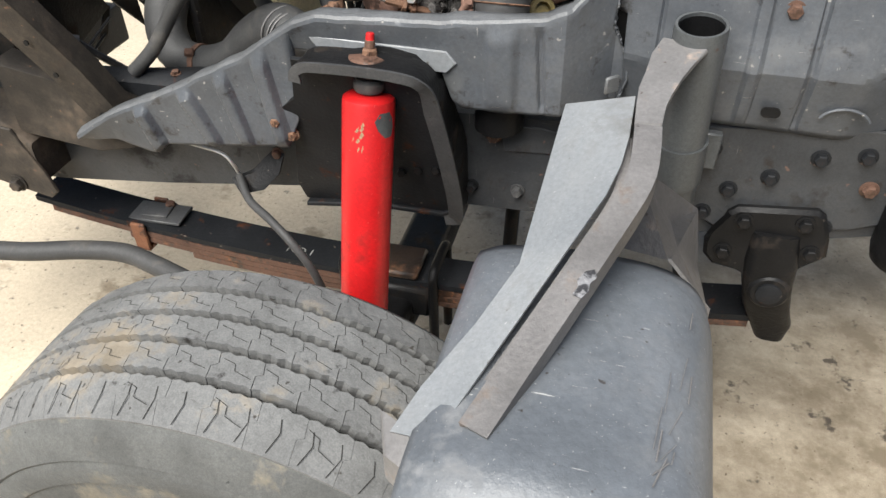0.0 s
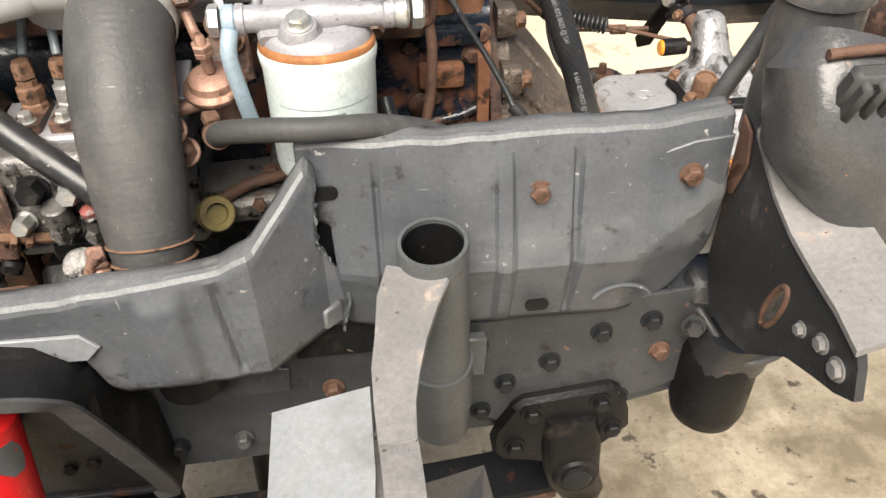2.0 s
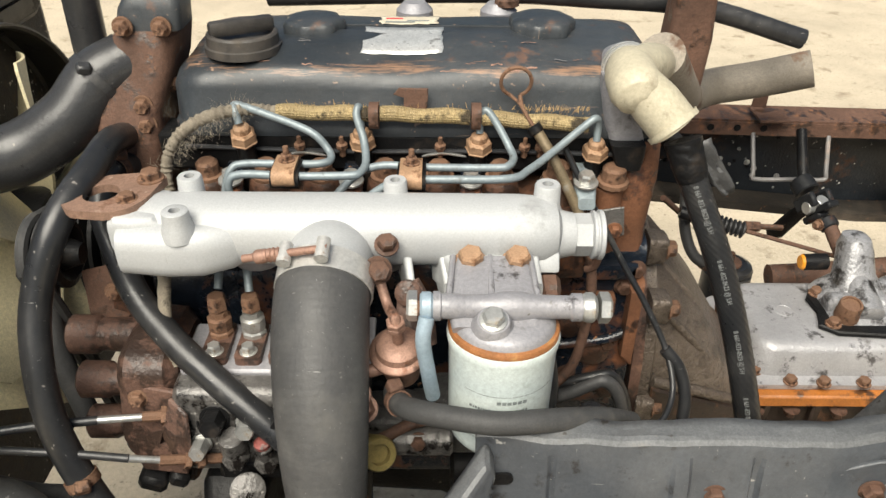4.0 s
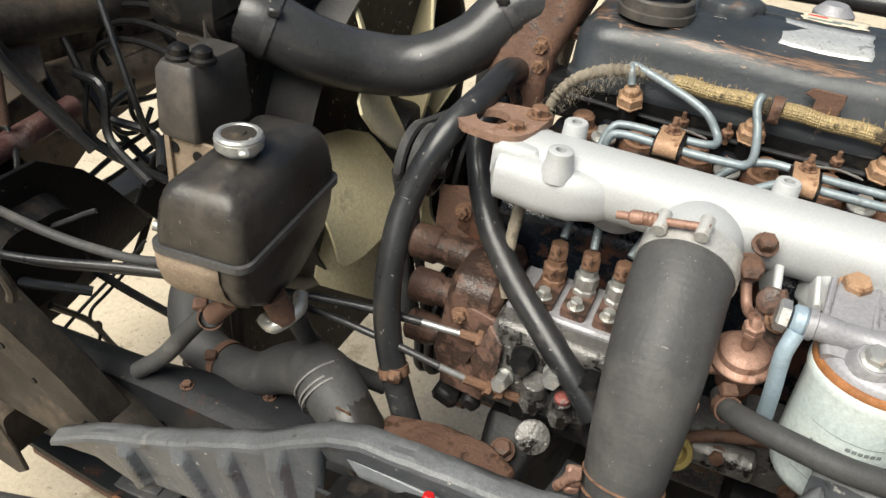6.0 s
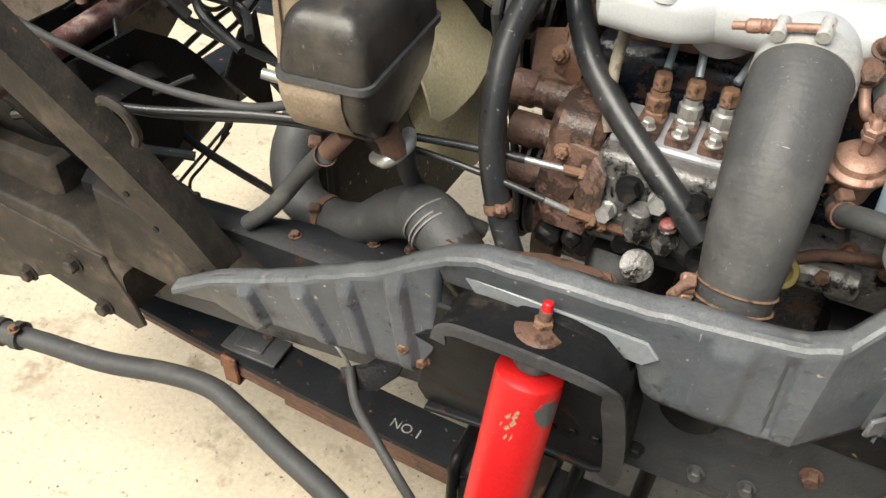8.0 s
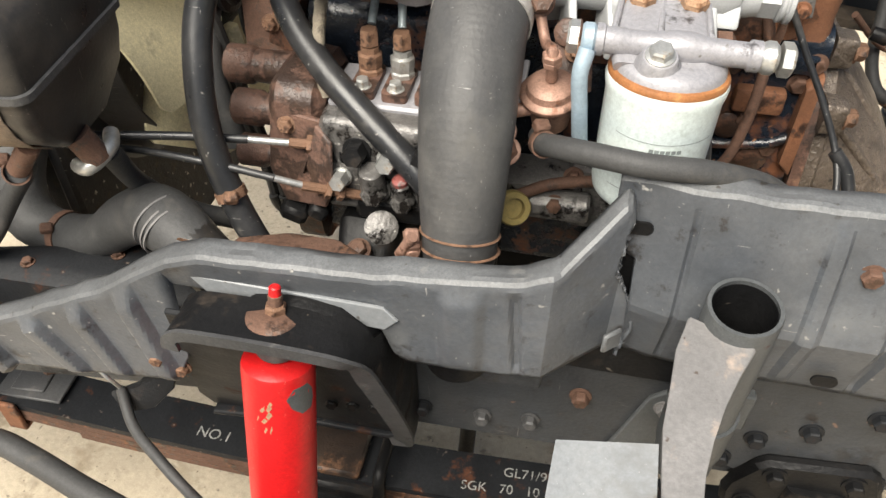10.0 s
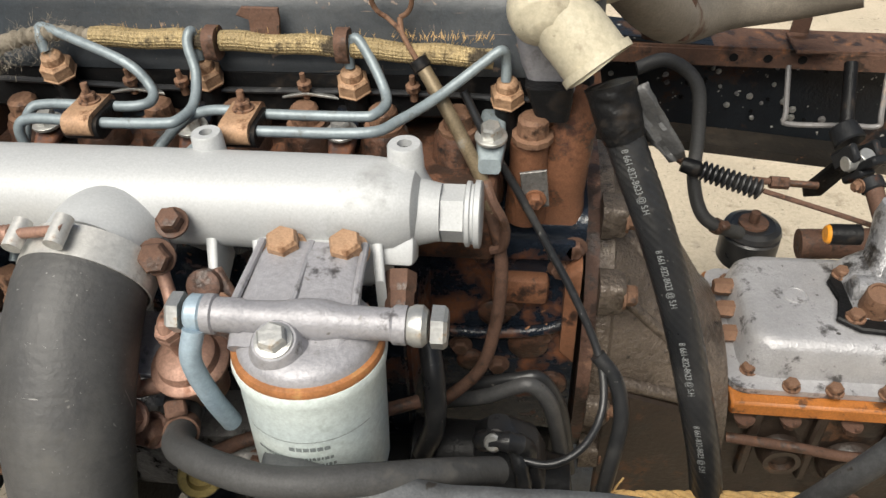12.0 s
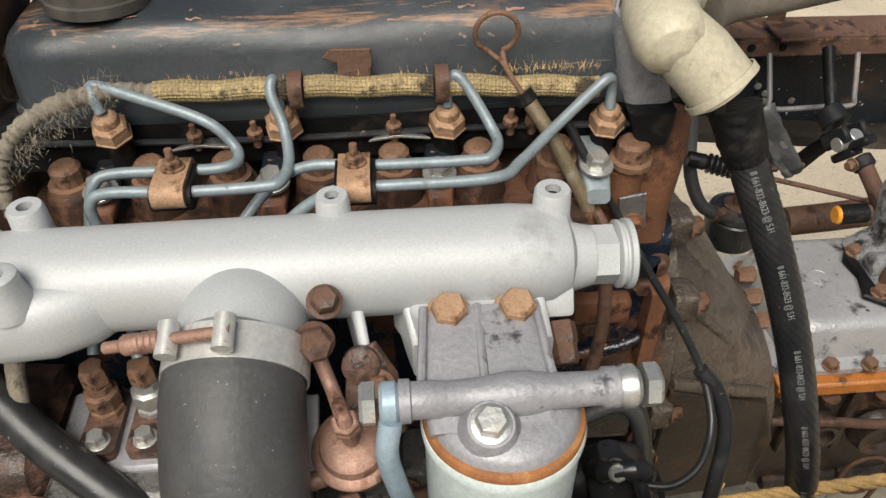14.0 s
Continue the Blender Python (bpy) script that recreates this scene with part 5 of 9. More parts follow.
loft(bm, [rrect((q, 1.252, z), X, Y, w, 0.05, 0.006) for q, z, w in ((0.148, 1.018, 0.026), (0.146, 1.034, 0.034), (0.144, 1.046, 0.038))])
part("black_bracket", bm, M_BLACK, engine, "black crumpled rubber pad")
bm = B()
plate(bm, [(0.124, 1.220, 0.975), (0.146, 1.220, 0.979), (0.150, 1.218, 0.944), (0.128, 1.218, 0.938)], (0, -0.003, 0), 0.0008)
part("tag_plate", bm, M_GRIME, engine, "small stained tag plate")
bolt("bolt", (0.138, 1.216, 0.951), -Y, 0.0068, 0.009, M_CASTRUST, engine)
# deck between the head bolts and the cover
bm = B()
box(bm, (-0.09, 1.272, 1.026), (0.54, 0.045, 0.044), (0, 0, 0), 0.004)
part("cover_seat", bm, M_BLACK, engine)
bm = B()
tube(bm, [(-0.33, 1.247, 1.034), (-0.15, 1.243, 1.031), (0.0, 1.244, 1.032), (0.14, 1.242, 1.030)], 0.0028, 8)
part("gasket_edge", bm, M_HOSE, engine)
for x in (-0.305, -0.242, -0.183, -0.114, -0.056, 0.010, 0.072):
    bm = B()
    lathe(bm, (x, 1.231, 1.006), (0, -0.06, 1), [(0, 0.0165), (0.004, 0.0165), (0.005, 0.0125), (0.017, 0.0120), (0.020, 0.009), (0.0205, 0.004)], 12)
    part("head_bolt", bm, M_RUSTBOLT, engine, "rusty flanged head bolt", 28)
bm = B()
lathe(bm, (0.133, 1.232, 1.000), (0, -0.06, 1), [(0, 0.0175), (0.005, 0.0175), (0.006, 0.0135), (0.019, 0.0130), (0.022, 0.010), (0.0225, 0.004)], 12)
part("head_bolt", bm, M_RUSTBOLT, engine, "rusty flanged head bolt", 28)
for x in (-0.277, -0.149, -0.022, 0.100):
    bm = B()
    loft(bm, [rrect((x, y, z), X, (0, 0.3, 0.95), w, 0.012, 0.004) for y, z, w in ((1.196, 0.994, 0.018), (1.214, 1.004, 0.024), (1.245, 1.012, 0.020))])
    part("injector_clamp", bm, M_PIPE if x > 0 else M_BLOCK, engine, "injector clamp")
    bolt("clamp_bolt", (x, 1.214, 1.010), (0, -0.15, 1), 0.0088, 0.013, M_ZINC, engine, "grey zinc bolt", 1.5)
INJ = [(-0.262, 1.229, 1.062), (-0.138, 1.237, 1.055), (-0.014, 1.236, 1.051), (0.111, 1.236, 1.045)]
for p in INJ:
    p = V(p)
    ax = V((0, -0.28, 1)).normalized()
    bm = B()
    lathe(bm, p - ax * 0.095, ax, [(0, 0.013), (0.045, 0.0125), (0.05, 0.0100), (0.079, 0.0100), (0.081, 0.012)], 16)
    part("injector_body", bm, M_BLACK, engine)
    bm = B()
    lathe(bm, p - ax * 0.0165, ax, [(0, 0.0140), (0.002, 0.0150), (0.003, 0.0140), (0.012, 0.0138), (0.0145, 0.0115)], 6)
    lathe(bm, p - ax * 0.0025, ax, [(0, 0.0095), (0.006, 0.0085), (0.009, 0.0058)], 16)
    part("injector_nut", bm, M_NUT, engine, "tan rusty injector union nut", 28)
for x in (-0.205, -0.160, -0.055, 0.035, 0.052):
    bm = B()
    lathe(bm, (x, 1.240, 1.028), (0, -0.2, 1), [(0, 0.0035), (0.010, 0.0035), (0.010, 0.006), (0.015, 0.006), (0.016, 0.0025), (0.024, 0.0022)], 8)
    part("glow_plug_terminal", bm, M_RUSTBOLT, engine, "brass terminal")
for x in (-0.205, -0.055):
    bm = B()
    plate(bm, [(x - 0.02, 1.236, 1.028), (x + 0.002, 1.232, 1.034), (x + 0.028, 1.236, 1.028), (x + 0.02, 1.246, 1.027), (x - 0.01, 1.248, 1.027)], (0, 0, 0.002), 0.0005)
    part("bus_bar", bm, M_ZINC, engine)
# rocker cover
bm = B()
x0, x1 = -0.345, 0.190


def cover_ring(inset, z, y0, y1, rad, wob=0.0):
    cx, cy = (x0 + x1) / 2, (y0 + y1) / 2
    pts = rrect((cx, cy, z), X, Y, x1 - x0 - 2 * inset, y1 - y0, rad, 5)
    out = []
    for a, b in zip(pts, pts[1:] + pts[:1]):
        n = max(1, int((b - a).length / 0.02))
        out += [(a, b, i / n) for i in range(n)]
    out = [a + (b - a) * f for a, b, f in out]
    return out


rings = []
base_ring = cover_ring(0.0, 1.046, 1.248, 1.475, 0.035)
for ins, z, in_y in ((0, 1.046, 0), (0.0, 1.054, 0), (0.003, 1.058, 0.003), (0.004, 1.095, 0.008), (0.008, 1.108, 0.014), (0.016, 1.116, 0.024), (0.03, 1.119, 0.040), (0.042, 1.124, 0.055), (0.05, 1.127, 0.066), (0.09, 1.128, 0.10)):
    cy = (1.248 + 1.475) / 2
    cx = (x0 + x1) / 2
    ring = []
    for p in base_ring:
        sx = 1 - ins * 2 / (x1 - x0)
        sy = 1 - in_y * 2 / 0.227
        q = V((cx + (p.x - cx) * sx, cy + (p.y - cy) * sy, z))
        if z > 1.10:
            q.z += 0.003 * math.sin(p.x * 26 + 1.0) * (1 if p.y < cy else 0.4)
        ring.append(q)
    rings.append(ring)
loft(bm, rings)
cover = part("rocker_cover", bm, M_COVER, engine, "dark slate painted pressed cover, edges worn to rust")
bm = B()
C0 = V((-0.268, 1.306, 1.121))
lathe(bm, C0, Z, [(0, 0.041), (0.008, 0.041), (0.009, 0.0385), (0.019, 0.038), (0.021, 0.036), (0.021, 0.033), (0.014, 0.031), (0.014, 0.002)], 48)
box(bm, C0 + V((0, 0, 0.026)), (0.070, 0.014, 0.016), (0, 0, 28), 0.004, 2)
part("oil_filler_cap", bm, M_PLASTIC, cover, "ribbed black plastic filler cap")
for x, y, r0 in ((-0.199, 1.362, 0.034), (0.060, 1.372, 0.037)):
    bm = B()
    rings = []
    for z, k in ((0, 1.0), (0.010, 1.0), (0.014, 0.93), (0.016, 0.80), (0.017, 0.6), (0.0175, 0.2)):
        rings.append([V((x + r0 * k * (1 + 0.06 * math.cos(7 * t) * (1 if k > 0.85 else 0.2)) * math.cos(t), y + r0 * k * (1 + 0.06 * math.cos(7 * t) * (1 if k > 0.85 else 0.2)) * math.sin(t), 1.125 + z)) for t in [2 * math.pi * i / 56 for i in range(56)]])
    loft(bm, rings)
    part("cover_knob", bm, M_COVER, cover, "scalloped grey cover nut")


def cover_top(x, y):
    k = y - 1.248
    z = float(np.interp(k, (0, 0.003, 0.008, 0.014, 0.024, 0.040, 0.055, 0.066, 0.10), (1.054, 1.058, 1.095, 1.108, 1.116, 1.119, 1.124, 1.127, 1.128)))
    return z + 0.003 * math.sin(x * 26 + 1.0) * (1 if y < 1.3615 else 0.4)


def stuck_label(name, lo, hi, ragged, material, label, seed):
    """A thin sheet that follows the top of the cover, with ragged edges."""
    q = random.Random(seed)
    bm = B()
    nx, ny = 14, 8
    jag = [q.uniform(0, ragged) for _ in range(60)]
    grid = []
    for i in range(nx + 1):
        row = []
        for j in range(ny + 1):
            u, v = i / nx, j / ny
            x = lo[0] + jag[j] + (hi[0] - lo[0] - jag[j] - jag[j + 12]) * u
            y = lo[1] + jag[i + 24] + (hi[1] - lo[1] - jag[i + 24] - jag[i + 42]) * v
            row.append(bm.verts.new((x, y, cover_top(x, y) + 0.0009)))
        grid.append(row)
    for i in range(nx):
        for j in range(ny):
            bm.faces.new((grid[i][j], grid[i + 1][j], grid[i + 1][j + 1], grid[i][j + 1]))
    return solid(part(name, bm, material, cover, label), 0.0004)


stuck_label("foil_label", (-0.142, 1.296), (-0.052, 1.368), 0.0025, M_LABEL, "torn silver foil label", 1)
stuck_label("paper_label", (-0.128, 1.378), (-0.056, 1.412), 0.004, M_PAPER, "worn paper label", 2)
for k, (x, y, w) in enumerate(((-0.12, 1.40, 0.020), (-0.095, 1.392, 0.026), (-0.12, 1.386, 0.034))):
    bm = B()
    box(bm, (x + w / 2, y, cover_top(x, y) + 0.0016), (w, 0.0035, 0.0004))
    part("printed_bar", bm, M_STRIPE if k == 0 else M_INK, cover)
q = random.Random(8)
for k in range(34):
    x, y = q.uniform(-0.32, 0.17), q.choice((1.272, 1.289, 1.303, 1.31)) + q.gauss(0, 0.006)
    n_, ln = q.randint(3, 6), q.uniform(0.003, 0.022)
    bm = B()
    pts = [V((x + ln * i / n_, y + q.gauss(0, 0.0006), 0)) for i in range(n_ + 1)]
    wd = q.uniform(0.0003, 0.0009)
    up_, dn_ = [], []
    for p in pts:
        for lst, s in ((up_, 1), (dn_, -1)):
            yy = p.y + s * wd * q.uniform(0.5, 1.3)
            lst.append(bm.verts.new((p.x, yy, cover_top(p.x, yy) + 0.0005)))
    for i in range(n_):
        bm.faces.new((up_[i], up_[i + 1], dn_[i + 1], dn_[i]))
    part("paint_chip", bm, M_COPPER if k % 4 else M_BRACKET, cover)
bm = B()
plate(bm, [(-0.098, 1.2455, 1.103), (-0.068, 1.2445, 1.103), (-0.068, 1.244, 1.094), (-0.070, 1.243, 1.078), (-0.076, 1.241, 1.068), (-0.088, 1.241, 1.068), (-0.094, 1.243, 1.078), (-0.092, 1.244, 1.094), (-0.104, 1.2455, 1.096)], (0, -0.003, 0), 0.0008)
part("pipe_tab", bm, M_RUST, cover, "rusty pipe tab with a hole")
bm = B()
cyl(bm, (-0.082, 1.2395, 1.075), (-0.082, 1.2365, 1.0745), 0.0042, None, 12)
part("tab_hole", bm, M_BLACK, cover)
# thermostat housing at the front
thermo = thing("thermostat_housing", (-0.40, 1.28, 0.93), "rusty brown thermostat housing with hose neck", "housing")
bm = B()
loft(bm, [rrect(c, X, Y, a, b, 0.02) for c, a, b in (((-0.395, 1.285, 0.93), 0.07, 0.10), ((-0.395, 1.29, 1.01), 0.075, 0.11), ((-0.392, 1.31, 1.065), 0.07, 0.12), ((-0.380, 1.325, 1.105), 0.075, 0.10), ((-0.368, 1.325, 1.140), 0.070, 0.085), ((-0.365, 1.325, 1.150), 0.055, 0.07))])
part("body", bm, M_RUST, thermo)
bm = B()
loft(bm, [rrect((-0.362 + 0.2 * (z - 1.15), 1.315, z), X, Y, a, a * 0.8, 0.010) for z, a in ((1.146, 0.070), (1.168, 0.066), (1.178, 0.058), (1.186, 0.040))])
part("top_cap", bm, M_COVER, thermo)
for p, dd in (((-0.372, 1.262, 1.075), -Y), ((-0.37, 1.258, 1.055), -Y), ((-0.352, 1.30, 1.085), X), ((-0.385, 1.284, 1.152), -Y), ((-0.345, 1.284, 1.152), -Y)):
    bolt("bolt", p, dd, 0.008, 0.012, M_RUSTBOLT, thermo, "rusty bolt")
# timing case and pulleys at the engine's front
front = thing("engine_front_drive", (-0.43, 1.27, 0.55), "black pulleys and ribbed rubber belts at the engine front", "belt drive")
bm = B()
loft(bm, [rrect((x, 1.27, 0.76), Y, Z, 0.24, 0.36, 0.05) for x in (-0.405, -0.372)])
part("timing_case", bm, M_HEAD, front)
for name, y, z, r_, x in (("fan_pulley", 1.315, 0.875, 0.088, -0.452), ("idler_pulley", 1.155, 0.955, 0.036, -0.448), ("crank_pulley", 1.30, 0.63, 0.085, -0.448)):
    bm = B()
    lathe(bm, (x - 0.026, y, z), X, [(0, r_ * 0.3), (0.0, r_ * 0.9), (0.002, r_), (0.006, r_), (0.011, r_ * 0.88), (0.016, r_), (0.021, r_), (0.026, r_ * 0.88), (0.031, r_), (0.036, r_), (0.038, r_ * 0.8), (0.03, r_ * 0.5), (0.05, r_ * 0.3)], 44)
    part(name, bm, M_BLACK, front)
for dx in (-0.015, 0.0):
    bm = B()
    pts = []
    for (y, z, r_), a0, a1 in (((1.315, 0.875, 0.092), 105, -85), ((1.30, 0.63, 0.089), -20, -190), ((1.155, 0.955, 0.039), 210, 60)):
        for i in range(9):
            a = radians(a0 + (a1 - a0) * i / 8)
            pts.append((-0.452 + dx, y + r_ * math.cos(a), z + r_ * math.sin(a)))
    pts.append(pts[0])
    tube(bm, pts, 0.0062, 8, 2)
    part("drive_belt", bm, M_DULLHOSE, front, "cracked black belt")
# ---- fan, shroud, radiator ----
fan = thing("cooling_fan", (-0.53, 1.36, 0.65), "cream plastic radiator fan with six blades, stained with grease", "fan")
FC = V((-0.585, 1.372, 0.845))
bm = B()
lathe(bm, FC - X * 0.03, X, [(0, 0.03), (0, 0.062), (0.05, 0.062), (0.055, 0.055), (0.075, 0.035), (0.09, 0.03)], 32)
part("hub", bm, M_BLACK, fan)
for k in range(7):
    a = 2 * math.pi * k / 7 + radians(78)
    rad = V((0, math.cos(a), math.sin(a)))
    tan = V((0, -math.sin(a), math.cos(a)))
    bm = B()
    rings = []
    for r_, w, tw in ((0.050, 0.085, 0.85), (0.09, 0.130, 0.76), (0.14, 0.155, 0.62), (0.19, 0.160, 0.52), (0.222, 0.150, 0.47), (0.231, 0.125, 0.46)):
        u = tan * math.cos(tw) + X * math.sin(tw)
        nn = rad.cross(u)
        pts = []
        for i in range(7):
            s = (i / 6 - 0.5) * w
            pts.append(FC + rad * r_ + u * s + nn * (0.008 * (1 - (2 * i / 6 - 1) ** 2)))
        rings.append(pts + [p + nn * 0.0035 for p in pts[::-1]])
    loft(bm, rings)
    part("blade", bm, M_FAN, fan)
radiator = thing("radiator", (-0.70, 1.38, 0.55), "black radiator with dusty side tank and fan shroud", "radiator")
bm = B()
SC = V((0, 1.40, 0.860))
lathe(bm, (-0.675, SC.y, SC.z), X, [(0, 0.252), (0.02, 0.246), (0.062, 0.242), (0.066, 0.245), (0.066, 0.248), (0.02, 0.252), (0.0, 0.262)], 72, False)
part("shroud_ring", bm, M_PLASTIC, radiator, "black plastic shroud ring")
bm = B()
outer = rrect((-0.676, 1.385, 0.85), Y, Z, 0.62, 0.54, 0.02, 17)
ring = [V((-0.668, SC.y + 0.242 * math.cos(2 * math.pi * i / 72), SC.z + 0.242 * math.sin(2 * math.pi * i / 72))) for i in range(72)]
loft(bm, [outer, ring], False)
solid(part("shroud_face", bm, M_PLASTIC, radiator), 0.003)
bm = B()
box(bm, (-0.700, 1.385, 0.745), (0.060, 0.60, 0.64), (0, 0, 0), 0.006)
part("core", bm, M_CORE, radiator)
bm = B()
loft(bm, [rrect((x, 1.375, 1.095), Y, Z, w, h, 0.03) for x, w, h in ((-0.760, 0.54, 0.05), (-0.748, 0.60, 0.078), (-0.665, 0.60, 0.078), (-0.652, 0.56, 0.055))])
part("top_tank", bm, M_BLACK, radiator)
bm = B()
lathe(bm, (-0.705, 1.165, 1.085), (0.45, -0.85, -0.15), [(-0.03, 0.034), (0.045, 0.0335), (0.05, 0.036), (0.056, 0.0335), (0.075, 0.0335)], 28)
part("hose_neck", bm, M_TANK, radiator)
for k in range(5):
    bm = B()
    box(bm, (-0.700 + 0.016 * k, 1.10 + 0.03 * k, 1.146), (0.006, 0.05, 0.016), (0, 0, 30), 0.002)
    part("clip_fin", bm, M_PLASTIC, radiator)
bm = B()
box(bm, (-0.67, 1.16, 1.140), (0.09, 0.04, 0.008), (0, 0, 30), 0.002)
part("clip_block", bm, M_PLASTIC, radiator)
bm = B()
loft(bm, [rrect((-0.644, 1.028, z), X, Y, a, b, 0.006) for z, a, b in ((0.998, 0.046, 0.085), (1.004, 0.050, 0.090), (1.066, 0.045, 0.085), (1.074, 0.038, 0.075))])
part("upper_bracket", bm, M_PLASTIC, radiator, "dark bracket block")
for x, y in ((-0.650, 1.005), (-0.628, 1.012)):
    bm = B()
    lathe(bm, (x, y, 1.073), Z, [(0, 0.013), (0.004, 0.013), (0.006, 0.010), (0.012, 0.010), (0.014, 0.007), (0.016, 0.004)], 18)
    part("bleed_screw", bm, M_BLACK, radiator)
bm = B()
plate(bm, [(-0.668, 0.990, 1.000), (-0.605, 0.990, 0.998), (-0.600, 0.990, 0.88), (-0.640, 0.990, 0.84), (-0.672, 0.990, 0.87)], (0, 0.004, 0), 0.001)
box(bm, (-0.66, 1.02, 0.92), (0.006, 0.07, 0.16), (0, 0, 0), 0.001)
part("holed_bracket", bm, M_TANKLOW, radiator, "dusty bracket plate with holes")
for x, z, r_ in ((-0.655, 0.985, 0.006), (-0.626, 0.982, 0.006), (-0.63, 0.945, 0.013)):
    bm = B()
    cyl(bm, (x, 0.990, z), (x, 0.9885, z), r_, None, 18)
    part("bracket_hole", bm, M_BLACK, radiator)
for p in ((-0.63, 0.985, 0.885), (-0.60, 0.99, 0.87)):
    bm = B()
    cyl(bm, p, V(p) + V((-0.045, -0.018, 0.012)), 0.007, 0.006, 12)
    part("stud", bm, M_ZINC, radiator)
# ---- header tank ----
tank = thing("header_tank", (-0.545, 0.965, 0.93), "glossy black metal header tank with pressure cap", "tank")
bm = B()


def tank_ring(x_in, y_in, z, r_, shift=0.0):
    return rrect((-0.534 + shift, 0.952, z), (0.9945, 0.105, 0), (-0.105, 0.9945, 0), 0.088 - 2 * x_in, 0.178 - 2 * y_in, r_, 5)


loft(bm, [tank_ring(0, 0, 0.976, 0.013), tank_ring(0.001, 0.001, 0.992, 0.013), tank_ring(0.004, 0.004, 1.014, 0.013), tank_ring(0.0065, 0.007, 1.0225, 0.013), tank_ring(0.010, 0.011, 1.029, 0.0125), tank_ring(0.0145, 0.016, 1.033, 0.012), tank_ring(0.020, 0.022, 1.0352, 0.010), tank_ring(0.030, 0.04, 1.0385, 0.008), tank_ring(0.038, 0.07, 1.0395, 0.005)])
part("upper_shell", bm, M_TANK, tank)
bm = B()
loft(bm, [tank_ring(-0.0035, -0.0035, z, 0.014) for z in (0.971, 0.9775)])
part("seam", bm, M_WORN, tank, "rolled seam, worn at the corner")
bm = B()
loft(bm, [tank_ring(0.001, 0.001, 0.972, 0.012), tank_ring(0.002, 0.002, 0.95, 0.012), tank_ring(0.004, 0.012, 0.925, 0.012), tank_ring(0.010, 0.05, 0.895, 0.012)])
part("lower_shell", bm, M_TANK, tank)
bm = B()
cols = []
for x in (-0.565, -0.545, -0.525, -0.505):
    cols.append([bm.verts.new((x, y + 0.105 * (x + 0.53), z)) for y, z in ((0.8615, 0.970), (0.8620, 0.955), (0.8680, 0.935), (0.880, 0.917), (0.900, 0.902))])
for p, q in zip(cols, cols[1:]):
    for k in range(4):
        bm.faces.new((p[k], q[k], q[k + 1], p[k + 1]))
solid(part("dusty_face", bm, M_TANKLOW, tank, "dust-brown lower front face"), 0.0012)
bm = B()
CP = V((-0.534, 0.940, 1.037))
lathe(bm, CP, Z, [(0, 0.016), (0.006, 0.016), (0.007, 0.021), (0.015, 0.0215), (0.016, 0.0185), (0.0165, 0.017)], 32)
part("filler_neck", bm, M_ZINC, tank)
bm = B()
lathe(bm, CP + Z * 0.0155, Z, [(0, 0.0205), (0.002, 0.0210), (0.004, 0.0195), (0.0042, 0.0165), (0.0032, 0.0155), (0.0030, 0.002)], 36)
box(bm, CP + V((0.017, -0.016, 0.012)), (0.012, 0.010, 0.006), (0, 0, -45), 0.002)
box(bm, CP + V((-0.017, 0.016, 0.012)), (0.012, 0.010, 0.006), (0, 0, -45), 0.002)
part("pressure_cap", bm, M_ZINC, tank, "dusty zinc pressure cap")
bm = B()
lathe(bm, CP + Z * 0.0184, Z, [(0, 0.0152), (0.0006, 0.0150), (0.0008, 0.007), (0.0022, 0.006), (0.0024, 0.001)], 28)
part("cap_disc", bm, M_CORE, tank, "dusty middle of the cap")
bm = B()
tube(bm, [CP + V((-0.02, 0.0, 0.01)), CP + V((-0.03, 0.03, 0.0)), CP + V((-0.045, 0.035, -0.02)), CP + V((-0.06, 0.04, -0.035))], 0.0022, 8)
part("overflow_tube", bm, M_DULLHOSE, tank)
bm = B()
cyl(bm, (-0.525, 0.90, 0.905), (-0.552, 0.905, 0.872), 0.010, None, 14)
cyl(bm, (-0.500, 0.93, 0.90), (-0.49, 0.935, 0.872), 0.013, None, 14)
part("outlet_stub", bm, M_RUST, tank)
bm = B()
tube(bm, [(-0.515, 0.935, 0.86), (-0.495, 0.925, 0.868), (-0.483, 0.945, 0.878), (-0.492, 0.965, 0.880)], 0.0075, 10)
part("outlet_clip", bm, M_ZINC, tank)

# ---- hoses ----


def hose(label, pts, r_, material=M_HOSE, clips=(), wave=None, seg=16, sub=6):
    """A hose as a thing; clips: (index of point, material)."""
    ob = thing("hose", pts[-1], label, "hose")
    bm = B()
    tube(bm, pts, r_, seg, sub, wave)
    part("hose_body", bm, material, ob)
    line_ = [V(p) for p in pts]
    for i, m in clips:
        a, b = line_[max(0, i - 1)], line_[min(len(line_) - 1, i + 1)]
        rr = r_ if isinstance(r_, float) else r_[i]
        dd = (b - a).normalized()
        bm = B()
        band(bm, (line_[i], dd), rr + 0.0004, 0.010, 0.0016)
        s, u = axes(dd)
        ctr = line_[i] + (V((0.2, -0.6, 0.7)) - dd * dd.dot(V((0.2, -0.6, 0.7)))).normalized() * (rr + 0.005)
        box(bm, ctr, (0.014, 0.012, 0.010), (20, 10, 30), 0.002)
        part("hose_clip", bm, m, ob, "rusty hose clip")
    return ob


